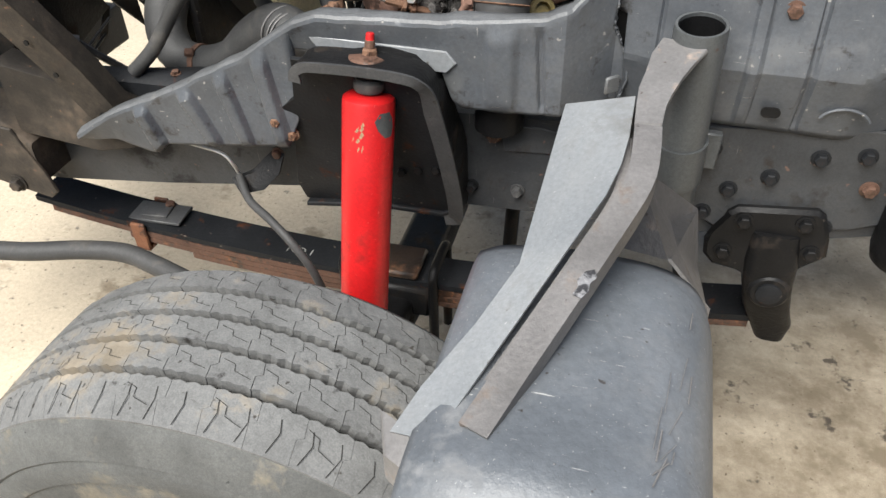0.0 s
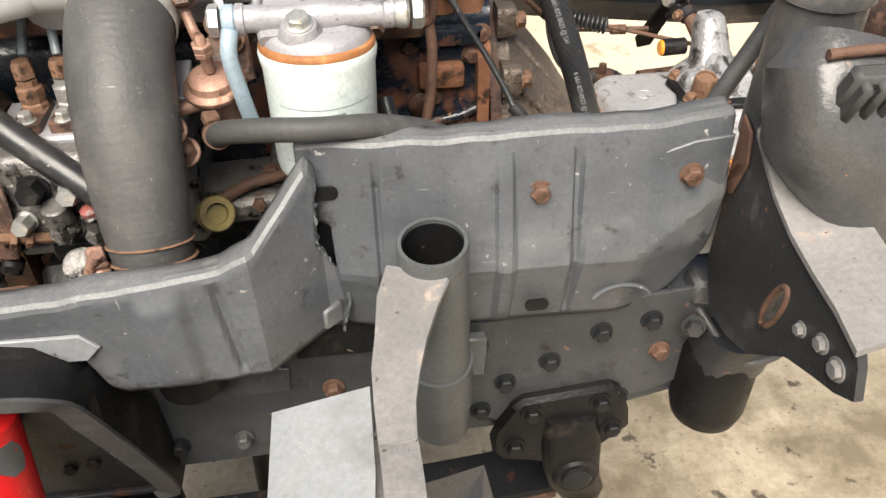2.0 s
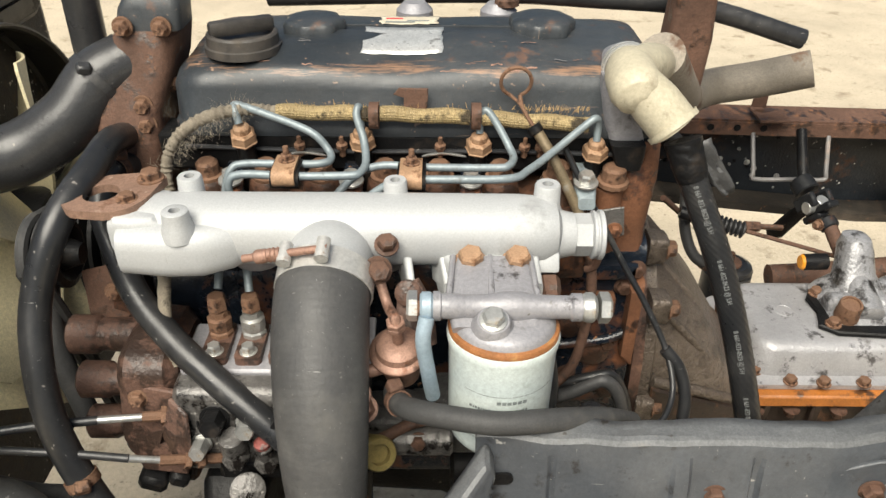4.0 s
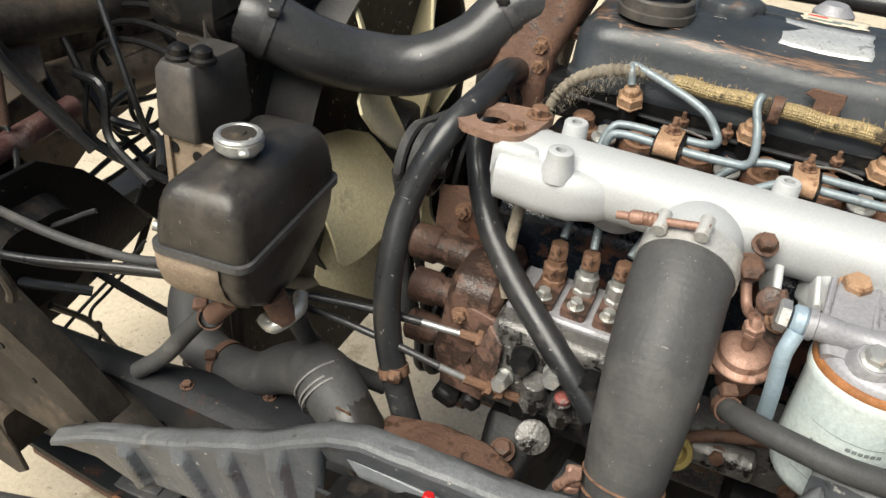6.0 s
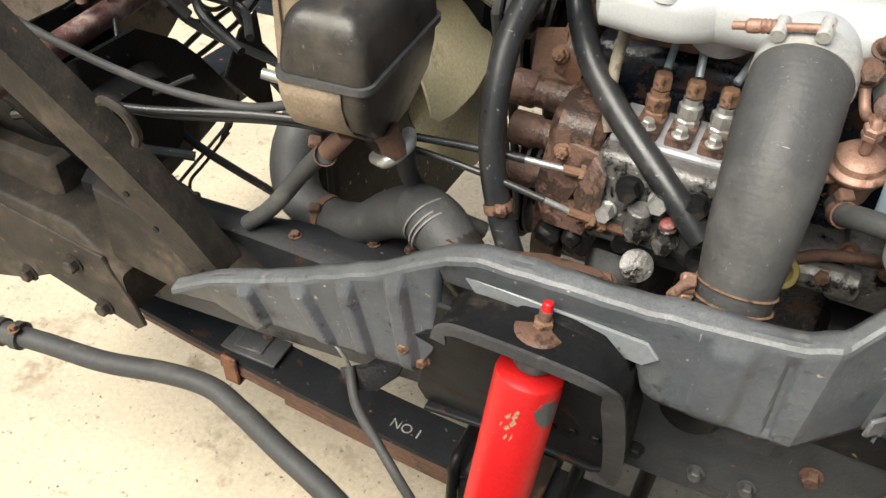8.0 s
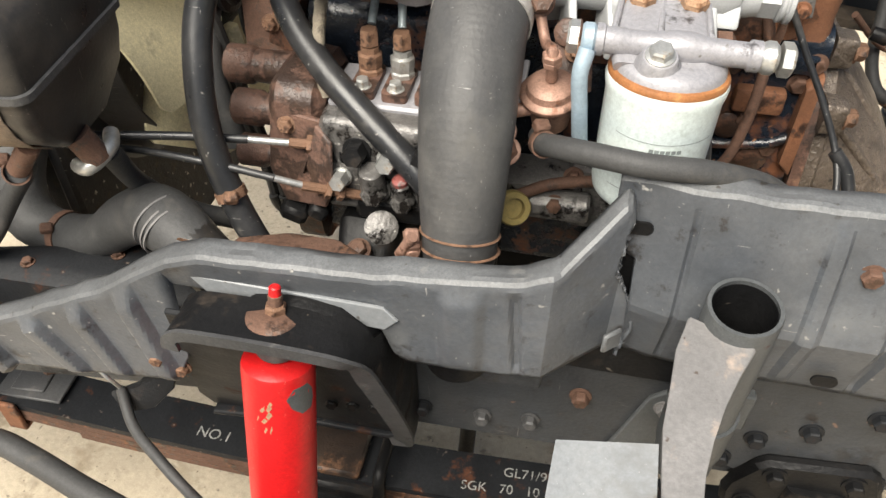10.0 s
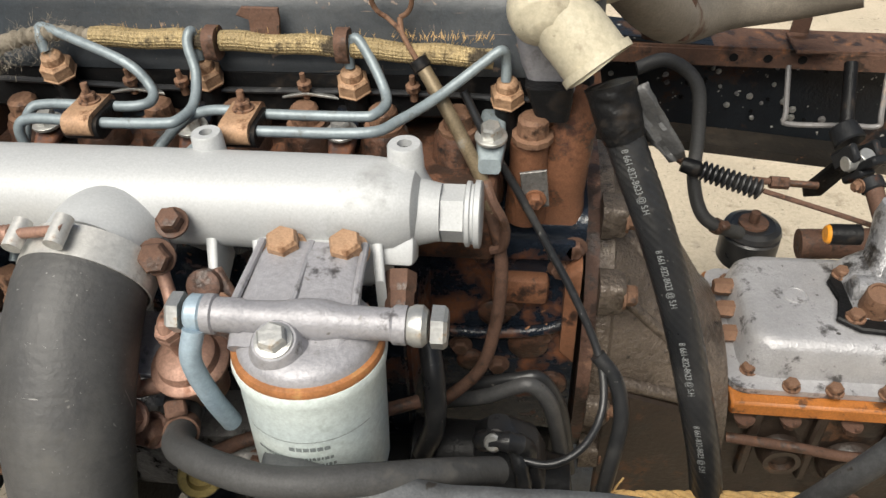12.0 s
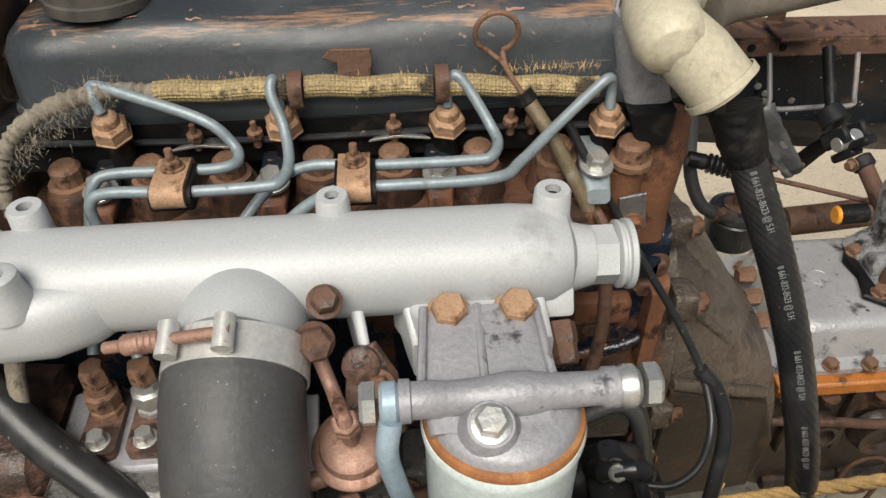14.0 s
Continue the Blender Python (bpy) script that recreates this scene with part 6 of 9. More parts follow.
hose("thick grey-black upper radiator hose", [(-0.675, 1.125, 1.082), (-0.640, 1.135, 1.072), (-0.605, 1.160, 1.050), (-0.565, 1.205, 1.028), (-0.510, 1.240, 1.026), (-0.455, 1.262, 1.058), (-0.425, 1.285, 1.094), (-0.395, 1.305, 1.108)],
     [0.035, 0.036, 0.036, 0.0355, 0.0345, 0.033, 0.032, 0.032], M_RADHOSE, ((1, M_RADHOSE), (6, M_RADHOSE)), None, 24)
lower = hose("bulging lower radiator hose with rust-stained end", [(-0.70, 1.13, 0.82), (-0.705, 1.05, 0.745), (-0.680, 1.015, 0.700), (-0.630, 1.005, 0.690), (-0.570, 0.992, 0.712), (-0.525, 0.985, 0.748), (-0.485, 0.975, 0.772), (-0.450, 0.955, 0.780), (-0.410, 0.935, 0.762), (-0.375, 0.925, 0.735), (-0.34, 0.93, 0.70)],
             [0.032, 0.032, 0.030, 0.026, 0.025, 0.029, 0.033, 0.033, 0.029, 0.027, 0.027], M_DULLHOSE, ((3, M_RUST),), None, 24)
bm = B()
for f in (0.0, 0.012, 0.018):
    band(bm, (V((-0.462, 0.960, 0.7805)) + V((0.035, -0.022, -0.008)).normalized() * f, (0.035, -0.022, -0.010)), 0.0325, 0.0022, 0.0014, 36)
part("ridge_ring", bm, M_BRACKET, lower, "pale worn ridges")
bm = B()
loft(bm, [[V((-0.418, 0.940, 0.766)) + V((a, -0.017 - 0.25 * b, 0.0275 - 0.35 * abs(a) + b)) for a, b in ((-0.012, 0.0), (-0.006, 0.006), (0.008, 0.005), (0.012, -0.004), (0.004, -0.009), (-0.008, -0.008))],
          [V((-0.418, 0.940, 0.766)) + V((a, -0.015 - 0.25 * b, 0.0265 - 0.35 * abs(a) + b)) for a, b in ((-0.012, 0.0), (-0.006, 0.006), (0.008, 0.005), (0.012, -0.004), (0.004, -0.009), (-0.008, -0.008))]])
part("rust_stain", bm, M_RUSTBOLT, lower, "orange rust patch")
bm = B()
tube(bm, [(-0.436, 0.948, 0.776), (-0.410, 0.935, 0.762), (-0.375, 0.925, 0.735), (-0.34, 0.93, 0.70)], [0.0310, 0.0298, 0.0282, 0.0278], 28, 8)
part("pipe_end", bm, M_TANK, lower, "black painted pipe end")
ha = hose("black rubber coolant hose, shiny and scuffed", [(-0.395, 1.285, 1.030), (-0.390, 1.21, 1.058), (-0.390, 1.15, 1.055), (-0.405, 1.09, 1.030), (-0.424, 1.055, 0.970), (-0.424, 1.025, 0.915), (-0.415, 1.003, 0.860), (-0.396, 0.988, 0.805), (-0.372, 0.975, 0.760), (-0.345, 0.965, 0.72)], 0.0142, M_HOSE, ((7, M_RUSTBOLT),))
hose("second black rubber coolant hose behind the intake hose", [(-0.385, 1.27, 1.00), (-0.396, 1.215, 1.022), (-0.400, 1.175, 1.005), (-0.386, 1.148, 0.968), (-0.355, 1.105, 0.938), (-0.315, 1.070, 0.912), (-0.275, 1.045, 0.888), (-0.232, 1.022, 0.862), (-0.190, 1.005, 0.830)], 0.0140, M_HOSE, ((1, M_RUST),))
hose("black coolant hose behind the fan pulley", [(-0.400, 1.28, 0.99), (-0.435, 1.20, 1.00), (-0.462, 1.15, 0.94), (-0.462, 1.12, 0.86), (-0.44, 1.10, 0.78)], 0.0125, M_DULLHOSE, ())
hose("small black bypass hose below the header tank", [(-0.555, 0.905, 0.868), (-0.585, 0.945, 0.838), (-0.625, 0.950, 0.790), (-0.665, 0.942, 0.735), (-0.702, 0.935, 0.700)], 0.0105, M_DULLHOSE, ((0, M_RUST),))
bm = B()
tube(bm, [(-0.49, 0.95, 0.870), (-0.50, 0.99, 0.80), (-0.47, 1.02, 0.745), (-0.43, 1.04, 0.72)], 0.011, 12)
single("bypass_hose", bm, M_DULLHOSE, "black curved bypass hose below the tank", "hose")
hose("black hose rising behind the thermostat housing", [(-0.470, 1.385, 0.93), (-0.468, 1.383, 1.00), (-0.468, 1.380, 1.07), (-0.466, 1.378, 1.14), (-0.462, 1.375, 1.24)], 0.020, M_RADHOSE)
# intake hose with its two rings and the screw clamp above
intake = thing("intake_hose", (-0.148, 0.917, 0.72), "large grey-black ribbed rubber intake hose with rusty rings", "hose")
IH = [(-0.155, 1.048, 1.006), (-0.156, 1.022, 0.996), (-0.155, 0.990, 0.972), (-0.153, 0.962, 0.940), (-0.151, 0.940, 0.900), (-0.149, 0.924, 0.862), (-0.148, 0.915, 0.832)]
bm = B()
tube(bm, IH, [0.0400, 0.0415, 0.0415, 0.040, 0.0375, 0.034, 0.0315], 40, 30, lambda i: 0.0015 * math.sin(i * 1.57))
part("hose_body", bm, M_INTAKE, intake)
for at in ((-0.1487, 0.9215, 0.858), (-0.148, 0.917, 0.844)):
    bm = B()
    lathe(bm, V(at) - V((0, 0.011, 0.028)).normalized() * 0.0012, (0, 0.011, 0.028), [(0, 0.0330), (0.0012, 0.0352), (0.0024, 0.0330)], 40, False)
    part("wire_ring", bm, M_RUSTBOLT, intake, "rusty wire ring")
bm = B()
for k in range(3):
    box(bm, (-0.187, 0.903, 0.846 + 0.008 * k), (0.013, 0.013, 0.009), (20 * k, 12, 30), 0.002)
cyl(bm, (-0.197, 0.900, 0.842), (-0.185, 0.898, 0.866), 0.005, None, 10)
part("ring_screw", bm, M_COPPER, intake, "rusty clamp screw")
bm = B()
lathe(bm, (-0.148, 0.915, 0.835), (0.01, 0.02, -1), [(0, 0.0295), (0.03, 0.030), (0.14, 0.032)], 30)
part("lower_pipe", bm, M_BLACK, intake, "black pipe end")
# ---- intake manifold ----
manifold = thing("intake_manifold", (-0.14, 1.10, 0.96), "silver-painted cast intake manifold along the cylinder head", "manifold")
bm = B()
prof = [(-0.352, 0.018), (-0.350, 0.028), (-0.342, 0.0325), (-0.30, 0.0345), (-0.15, 0.0350), (0.02, 0.0345), (0.042, 0.0325), (0.054, 0.027), (0.058, 0.018)]
rings = []
for x, r_ in prof:
    rings.append([V((x, 1.108 + 1.00 * r_ * abs(math.cos(t)) ** 0.85 * (1 if math.cos(t) > 0 else -1), 1.017 + 0.90 * r_ * abs(math.sin(t)) ** 0.85 * (1 if math.sin(t) > 0 else -1))) for t in [2 * math.pi * i / 40 for i in range(40)]])
loft(bm, rings)
part("runner", bm, M_ALU, manifold)
for x, y, rr, fl, z0 in ((-0.292, 1.137, 0.0125, 1.35, 1.0), (-0.287, 1.072, 0.0125, 1.25, 1.028), (-0.097, 1.132, 0.0118, 1.7, 1.0), (0.046, 1.126, 0.0130, 1.9, 1.0)):
    bm = B()
    hh = 1.056 - z0
    lathe(bm, (x, y, z0), Z, [(0, rr * fl), (hh * 0.30, rr * (0.30 + fl * 0.70)), (hh * 0.48, rr * (0.75 + fl * 0.25)), (hh * 0.62, rr * 1.0), (hh * 0.97, rr * 0.93), (hh, rr * 0.84), (hh, rr * 0.40), (hh - 0.014, rr * 0.40), (hh - 0.014, 0.0005)], 28)
    part("boss", bm, M_ALU, manifold)
    # Black plug puts the shade inside the threaded hole.
    bm = B()
    cyl(bm, (x, y, 1.0405), (x, y, 1.0505), rr * 0.39, None, 16)
    part("threaded_hole_shade", bm, M_BLACK, manifold)
bm = B()
tube(bm, [(-0.151, 1.112, 0.990), (-0.152, 1.092, 0.999), (-0.154, 1.066, 1.005), (-0.155, 1.044, 1.004)], [0.026, 0.0365, 0.0395, 0.0385], 36, 6)
part("inlet_neck", bm, M_ALU, manifold)
for x in (-0.088, -0.055, 0.028):
    bm = B()
    loft(bm, [rrect((x + 0.004 * k, y, z), X, Z, w, h, 0.003) for k, (y, z, w, h) in enumerate(((1.10, 0.995, 0.012, 0.05), (1.075, 0.985, 0.008, 0.045), (1.058, 0.975, 0.007, 0.03)))])
    part("web_rib", bm, M_ALU, manifold)
bm = B()
loft(bm, [rrect((-0.012, y, z), X, (0, 0.3, 1), w, h, 0.006) for y, z, w, h in ((1.10, 0.985, 0.10, 0.04), (1.075, 0.992, 0.085, 0.035), (1.062, 0.998, 0.070, 0.025))])
part("filter_pad", bm, M_ALU, manifold)
# water outlet end: square neck, hex plug
bm = B()
lathe(bm, (0.035, 1.111, 1.010), X, [(0, 0.026), (0.020, 0.0245), (0.032, 0.0215), (0.037, 0.0205)], 24)
box(bm, (0.044, 1.089, 0.994), (0.025, 0.026, 0.022), (-30, 0, 0), 0.004, 2)
part("outlet_neck", bm, M_ALU, manifold)
bm = B()
lathe(bm, (0.0715, 1.112, 1.009), X, [(0, 0.0185), (0.001, 0.0205), (0.0165, 0.0205), (0.0175, 0.019)], 6)
lathe(bm, (0.0885, 1.112, 1.009), X, [(0, 0.0205), (0.001, 0.0232), (0.0035, 0.0232), (0.0045, 0.0212), (0.006, 0.0212), (0.007, 0.0240), (0.0105, 0.0240), (0.0115, 0.0225), (0.0115, 0.008)], 36)
part("end_plug", bm, M_ALU, manifold, "hexagonal silver plug")
bolt("sender", (0.046, 1.080, 0.984), (0.05, -0.75, -0.45), 0.0115, 0.020, M_RUST, manifold, "rusty hexagonal sender", 0)
bolt("sender_tip", (0.047, 1.068, 0.977), (0.05, -0.75, -0.45), 0.010, 0.018, M_RUST, manifold, "", 0)
bm = B()
loft(bm, [rrect((x, 1.106, z), Y, Z, a_, b_, 0.008) for x, z, a_, b_ in ((-0.352, 1.024, 0.060, 0.034), (-0.345, 1.025, 0.066, 0.040), (-0.312, 1.022, 0.062, 0.042), (-0.300, 1.016, 0.050, 0.034))])
part("end_pad", bm, M_ALU, manifold)
bm = B()
loft(bm, [rrect((x, y, 1.012), Y, Z, a_, b_, 0.017) for x, y, a_, b_ in ((-0.350, 1.094, 0.040, 0.036), (-0.343, 1.090, 0.058, 0.048), (-0.30, 1.087, 0.060, 0.050), (-0.27, 1.088, 0.058, 0.050), (-0.245, 1.094, 0.050, 0.046), (-0.225, 1.102, 0.036, 0.038))])
part("shoulder", bm, M_ALU, manifold)
# lifting eye
eye = thing("lifting_eye", (-0.37, 1.12, 1.03), "rusty brown lifting eye plate bolted to the manifold end", "bracket")
bm = B()
outer = [(-0.326, 1.094), (-0.336, 1.082), (-0.352, 1.077), (-0.385, 1.082), (-0.402, 1.098), (-0.404, 1.120), (-0.392, 1.142), (-0.372, 1.150), (-0.335, 1.155), (-0.315, 1.150), (-0.318, 1.135), (-0.322, 1.105)]
hc = V((-0.368, 1.114, 0))
ring_o, ring_i = [], []
for i in range(36):
    t = 2 * math.pi * i / 36
    dvec = V((math.cos(t), math.sin(t), 0))
    best = 0.02
    for (ax_, ay_), (bx_, by_) in zip(outer, outer[1:] + outer[:1]):
        e = V((bx_ - ax_, by_ - ay_, 0))
        den = dvec.x * e.y - dvec.y * e.x
        if abs(den) > 1e-9:
            q = V((ax_, ay_, 0)) - hc
            k = (q.x * e.y - q.y * e.x) / den
            u_ = (q.x * dvec.y - q.y * dvec.x) / den
            if k > 0 and -1e-6 <= u_ <= 1 + 1e-6:
                best = max(best, k)
    ring_o.append(hc + dvec * best)
    ring_i.append(hc + dvec * 0.0165)
zt = lambda p: 1.050 + 0.12 * (p.x + 0.34) * 0.2
loft(bm, [[p + Z * (zt(p) - 0.008) for p in ring_i], [p + Z * (zt(p) - 0.008) for p in ring_o], [p + Z * zt(p) for p in ring_o], [p + Z * zt(p) for p in ring_i], [p + Z * (zt(p) - 0.008) for p in ring_i]], False)
part("eye_plate", bm, M_EYE, eye)
bolt("bolt", (-0.330, 1.140, 1.050), Z, 0.0095, 0.010, M_RUSTBOLT, eye, "rusty bolt")
bolt("bolt", (-0.340, 1.102, 1.049), Z, 0.0075, 0.007, M_RUSTBOLT, eye, "rusty bolt")
# screw clamp on the inlet
clamp = thing("hose_clamp", (-0.155, 1.045, 0.96), "shiny steel T-bolt hose clamp with rusty bolt", "clamp")
cd = V((-0.001, -0.026, -0.010)).normalized()
CC = V((-0.155, 1.040, 1.002))
bm = B()
band(bm, (CC, cd), 0.0415, 0.022, 0.0016, 44)
part("steel_band", bm, M_STEEL, clamp)
top = V((-0.25, -0.05, 1)) - cd * cd.dot(V((-0.25, -0.05, 1)))
top.normalize()
side = cd.cross(top)
for k in (-1, 1):
    bm = B()
    cyl(bm, CC + top * 0.048 + side * 0.017 * k - cd * 0.010, CC + top * 0.048 + side * 0.017 * k + cd * 0.010, 0.006, None, 14)
    part("trunnion", bm, M_STEEL, clamp)
bm = B()
cyl(bm, CC + top * 0.049 + side * 0.055, CC + top * 0.049 - side * 0.022, 0.0036, None, 10)
part("clamp_bolt", bm, M_COPPER, clamp, "rusty bolt")
bm = B()
lathe(bm, CC + top * 0.049 + side * 0.020, side, [(0, 0.0055), (0.002, 0.0065), (0.004, 0.0055), (0.006, 0.0065), (0.008, 0.0055), (0.010, 0.0065), (0.012, 0.0055), (0.014, 0.0062), (0.022, 0.0062), (0.024, 0.0045)], 12)
part("spring_nut", bm, M_COPPER, clamp)

# ---- injection pipes ----
PIPES = [
    [(-0.263, 1.226, 1.070), (-0.266, 1.230, 1.082), (-0.266, 1.237, 1.086), (-0.235, 1.226, 1.081), (-0.188, 1.212, 1.068), (-0.170, 1.205, 1.052), (-0.166, 1.194, 1.046), (-0.175, 1.186, 1.045), (-0.200, 1.186, 1.044), (-0.252, 1.188, 1.043), (-0.266, 1.184, 1.038), (-0.272, 1.176, 1.020), (-0.276, 1.145, 0.975), (-0.276, 1.112, 0.942)],
    [(-0.138, 1.234, 1.062), (-0.138, 1.237, 1.078), (-0.140, 1.234, 1.086), (-0.141, 1.226, 1.078), (-0.134, 1.214, 1.060), (-0.130, 1.190, 1.046), (-0.134, 1.166, 1.045), (-0.148, 1.162, 1.044), (-0.200, 1.162, 1.043), (-0.250, 1.165, 1.043), (-0.264, 1.163, 1.035), (-0.262, 1.158, 1.010), (-0.248, 1.125, 0.970), (-0.243, 1.105, 0.944)],
    [(-0.014, 1.234, 1.058), (-0.014, 1.236, 1.074), (-0.007, 1.236, 1.082), (0.004, 1.228, 1.070), (0.016, 1.214, 1.052), (0.020, 1.200, 1.046), (0.014, 1.184, 1.045), (0.0, 1.181, 1.044), (-0.070, 1.181, 1.044), (-0.118, 1.185, 1.043), (-0.150, 1.180, 1.025), (-0.19, 1.15, 0.98), (-0.208, 1.11, 0.945)],
    [(0.110, 1.233, 1.050), (0.110, 1.236, 1.066), (0.106, 1.232, 1.076), (0.092, 1.226, 1.068), (0.060, 1.205, 1.050), (0.034, 1.176, 1.045), (0.012, 1.158, 1.044), (-0.060, 1.157, 1.043), (-0.095, 1.157, 1.042), (-0.130, 1.155, 1.02), (-0.165, 1.14, 0.985), (-0.175, 1.11, 0.945)]]
for pts in PIPES:
    bm = B()
    tube(bm, pts, 0.0042, 10, 6)
    single("injection_pipe", bm, M_PIPE, "bent zinc-grey steel injection pipe", "pipe", "injection pipes")
for p in ((-0.207, 1.173, 1.036), (-0.083, 1.168, 1.036)):
    ob = thing("pipe_clamp", (p[0], p[1], 1.04), "rusty pipe clamp over dark rubber, with a bolt", "clamp", "pipe clamps")
    bm = B()
    loft(bm, [rrect((x, p[1], p[2] + 0.004), Y, Z, 0.042, 0.018, 0.008) for x in (p[0] - 0.014, p[0] + 0.014)])
    part("rubber", bm, M_BLACK, ob)
    bm = B()
    loft(bm, [rrect((x, p[1] - 0.001, p[2] + 0.008), Y, Z, 0.046, 0.018, 0.008) for x in (p[0] - 0.0115, p[0] + 0.0105)])
    part("saddle", bm, M_NUT, ob, "rusty saddle")
    bolt("bolt", (p[0], p[1] + 0.004, p[2] + 0.017), Z, 0.0062, 0.007, M_RUSTBOLT, ob)
    bm = B()
    cyl(bm, (p[0], p[1] + 0.004, p[2] + 0.020), (p[0], p[1] + 0.004, p[2] + 0.032), 0.0032, 0.0028, 10)
    part("stud", bm, M_RUSTBOLT, ob)
# braided harness
braid = thing("braided_harness", (-0.06, 1.238, 1.06), "frayed brass-coloured braided harness along the rocker cover", "harness")
for a, b in (((-0.225, 1.236, 1.079), (-0.130, 1.238, 1.077)), ((-0.118, 1.238, 1.077), (-0.024, 1.238, 1.074)), ((-0.012, 1.238, 1.073), (0.100, 1.237, 1.067))):
    bm = B()
    a, b = V(a), V(b)
    dv = (b - a).normalized()
    s_, u_ = axes(dv)
    n_ = int((b - a).length / 0.0010)
    rings = []
    for i in range(n_ + 1):
        p = a.lerp(b, i / n_) + V((0, 0, 0.0008 * math.sin(i * 0.11)))
        ring = []
        for j in range(48):
            t = 2 * math.pi * j / 48
            k = 0.0078 * (1 + 0.075 * math.sin(9 * t + i * 1.15) * math.sin(9 * t - i * 1.15) + 0.03 * math.sin(i * 0.11))
            ring.append(p + (s_ * math.cos(t) + u_ * math.sin(t)) * k)
        rings.append(ring)
    loft(bm, rings)
    part("sleeve", bm, M_BRAID, braid)
for x in (-0.124, -0.018):
    bm = B()
    loft(bm, [rrect((q, 1.236, 1.076), Y, Z, 0.024, 0.026, 0.009) for q in (x - 0.005, x + 0.005)])
    part("sleeve_clip", bm, M_RUST, braid, "rusty clip")
r = random.Random(3)
bm = B()
for k in range(210):
    x = r.choice((r.uniform(-0.22, 0.10), r.uniform(0.02, 0.10)))
    t = r.uniform(0.2, 2.9)
    p = V((x, 1.238 - 0.0088 * math.cos(t), 1.075 - 0.025 * (x + 0.06) * 0.5 + 0.0088 * math.sin(t)))
    out = V((r.uniform(-0.8, 0.8), -math.cos(t), math.sin(t) + 0.3)).normalized()
    q = p + out * r.uniform(0.003, 0.009)
    w = V((0.00022, 0, 0))
    bm.faces.new([bm.verts.new(v) for v in (p - w, p + w, q)])
tagged(part("loose_strand", bm, M_CARD, braid, "loose frayed strands"), kind="stuff")
fl = thing("frayed_sleeve", (-0.32, 1.22, 1.0), "pale frayed fibre sleeve looping down at the head", "sleeve")
bm = B()
tube(bm, [(-0.225, 1.236, 1.079), (-0.255, 1.235, 1.082), (-0.290, 1.228, 1.078), (-0.318, 1.216, 1.066), (-0.334, 1.206, 1.045), (-0.338, 1.198, 1.020), (-0.332, 1.190, 0.99)], [0.0065, 0.0060, 0.0068, 0.0062, 0.0055, 0.0055, 0.005], 14, 10, lambda i: 0.16 * math.sin(i * 2.7))
part("sleeve", bm, M_FLUFF, fl)
bm = B()
tube(bm, [(-0.330, 1.17, 0.99), (-0.328, 1.12, 0.96), (-0.322, 1.08, 0.92), (-0.315, 1.07, 0.88)], 0.0065, 12, 8, lambda i: 0.08 * math.sin(i * 2.9))
part("lower_sleeve", bm, M_FLUFF, fl)
bm = B()
for k in range(900):
    f = r.uniform(0, 1)
    p = V((-0.25 - 0.09 * f, 1.234 - 0.035 * f, 1.082 - 0.05 * f * f)) + V((r.gauss(0, 0.007), r.gauss(0, 0.006), r.gauss(0, 0.006)))
    q = p + V((r.gauss(0, 1), r.gauss(0, 1), r.gauss(0.4, 1))).normalized() * r.uniform(0.004, 0.013)
    w = V((0.00022, 0.0001, 0))
    bm.faces.new([bm.verts.new(v) for v in (p - w, p + w, q)])
tagged(part("loose_fibre", bm, M_FLUFF, fl, "loose fibres"), kind="stuff")

# ---- injection pump ----
pump = thing("injection_pump", (-0.22, 1.08, 0.76), "in-line injection pump of grey casting with rusty delivery unions", "pump")
bm = B()
loft(bm, [rrect((x, 1.075, 0.825), Y, Z, w, h, 0.012) for x, w, h in ((-0.312, 0.085, 0.10), (-0.306, 0.095, 0.112), (-0.135, 0.095, 0.112), (-0.128, 0.085, 0.10))])
part("pump_body", bm, M_GRIME, pump)
bm = B()
box(bm, (-0.222, 1.088, 0.883), (0.172, 0.070, 0.012), (4, 0, 0), 0.003)
part("deck_plate", bm, M_ALUGREY, pump)
for k in range(4):
    x = -0.276 + 0.0333 * k
    bm = B()
    loft(bm, [rrect((x, 1.088, z), X, Y, 0.026, 0.056, 0.005) for z in (0.886, 0.896)])
    part("flange", bm, M_PUMPRUST, pump, "rusty flange")
    bm = B()
    lathe(bm, (x, 1.100, 0.894), (0, 0.02, 1), [(0, 0.0125), (0.006, 0.0125), (0.008, 0.0110), (0.012, 0.0125), (0.022, 0.0125), (0.024, 0.0095), (0.030, 0.0095)], 8)
    part("valve_holder", bm, M_RUSTBOLT if k == 0 else M_ZINC, pump, "valve holder", 28)
    bolt("union_nut", (x, 1.101, 0.922), (0, 0.02, 1), 0.0098, 0.020, M_RUSTBOLT, pump, "rusty union nut", 0)
    bolt("flange_bolt", (x, 1.071, 0.895), Z, 0.0068, 0.010, M_ZINC, pump, "zinc bolt", 1.3)
for x, z, r_, m in ((-0.272, 0.850, 0.012, M_BLACK), (-0.240, 0.845, 0.010, M_ZINC), (-0.205, 0.852, 0.012, M_BLACK), (-0.175, 0.845, 0.009, M_BRAID), (-0.290, 0.815, 0.009, M_ZINC), (-0.255, 0.805, 0.013, M_GRIME), (-0.225, 0.800, 0.012, M_GRIME), (-0.19, 0.79, 0.010, M_BLACK)):
    bm = hexhead(B(), (x, 1.028, z), (0.05, -1, 0.25), r_, 0.024, 1.2)
    part("plug", bm, m, pump, "", 25)
bm = B()
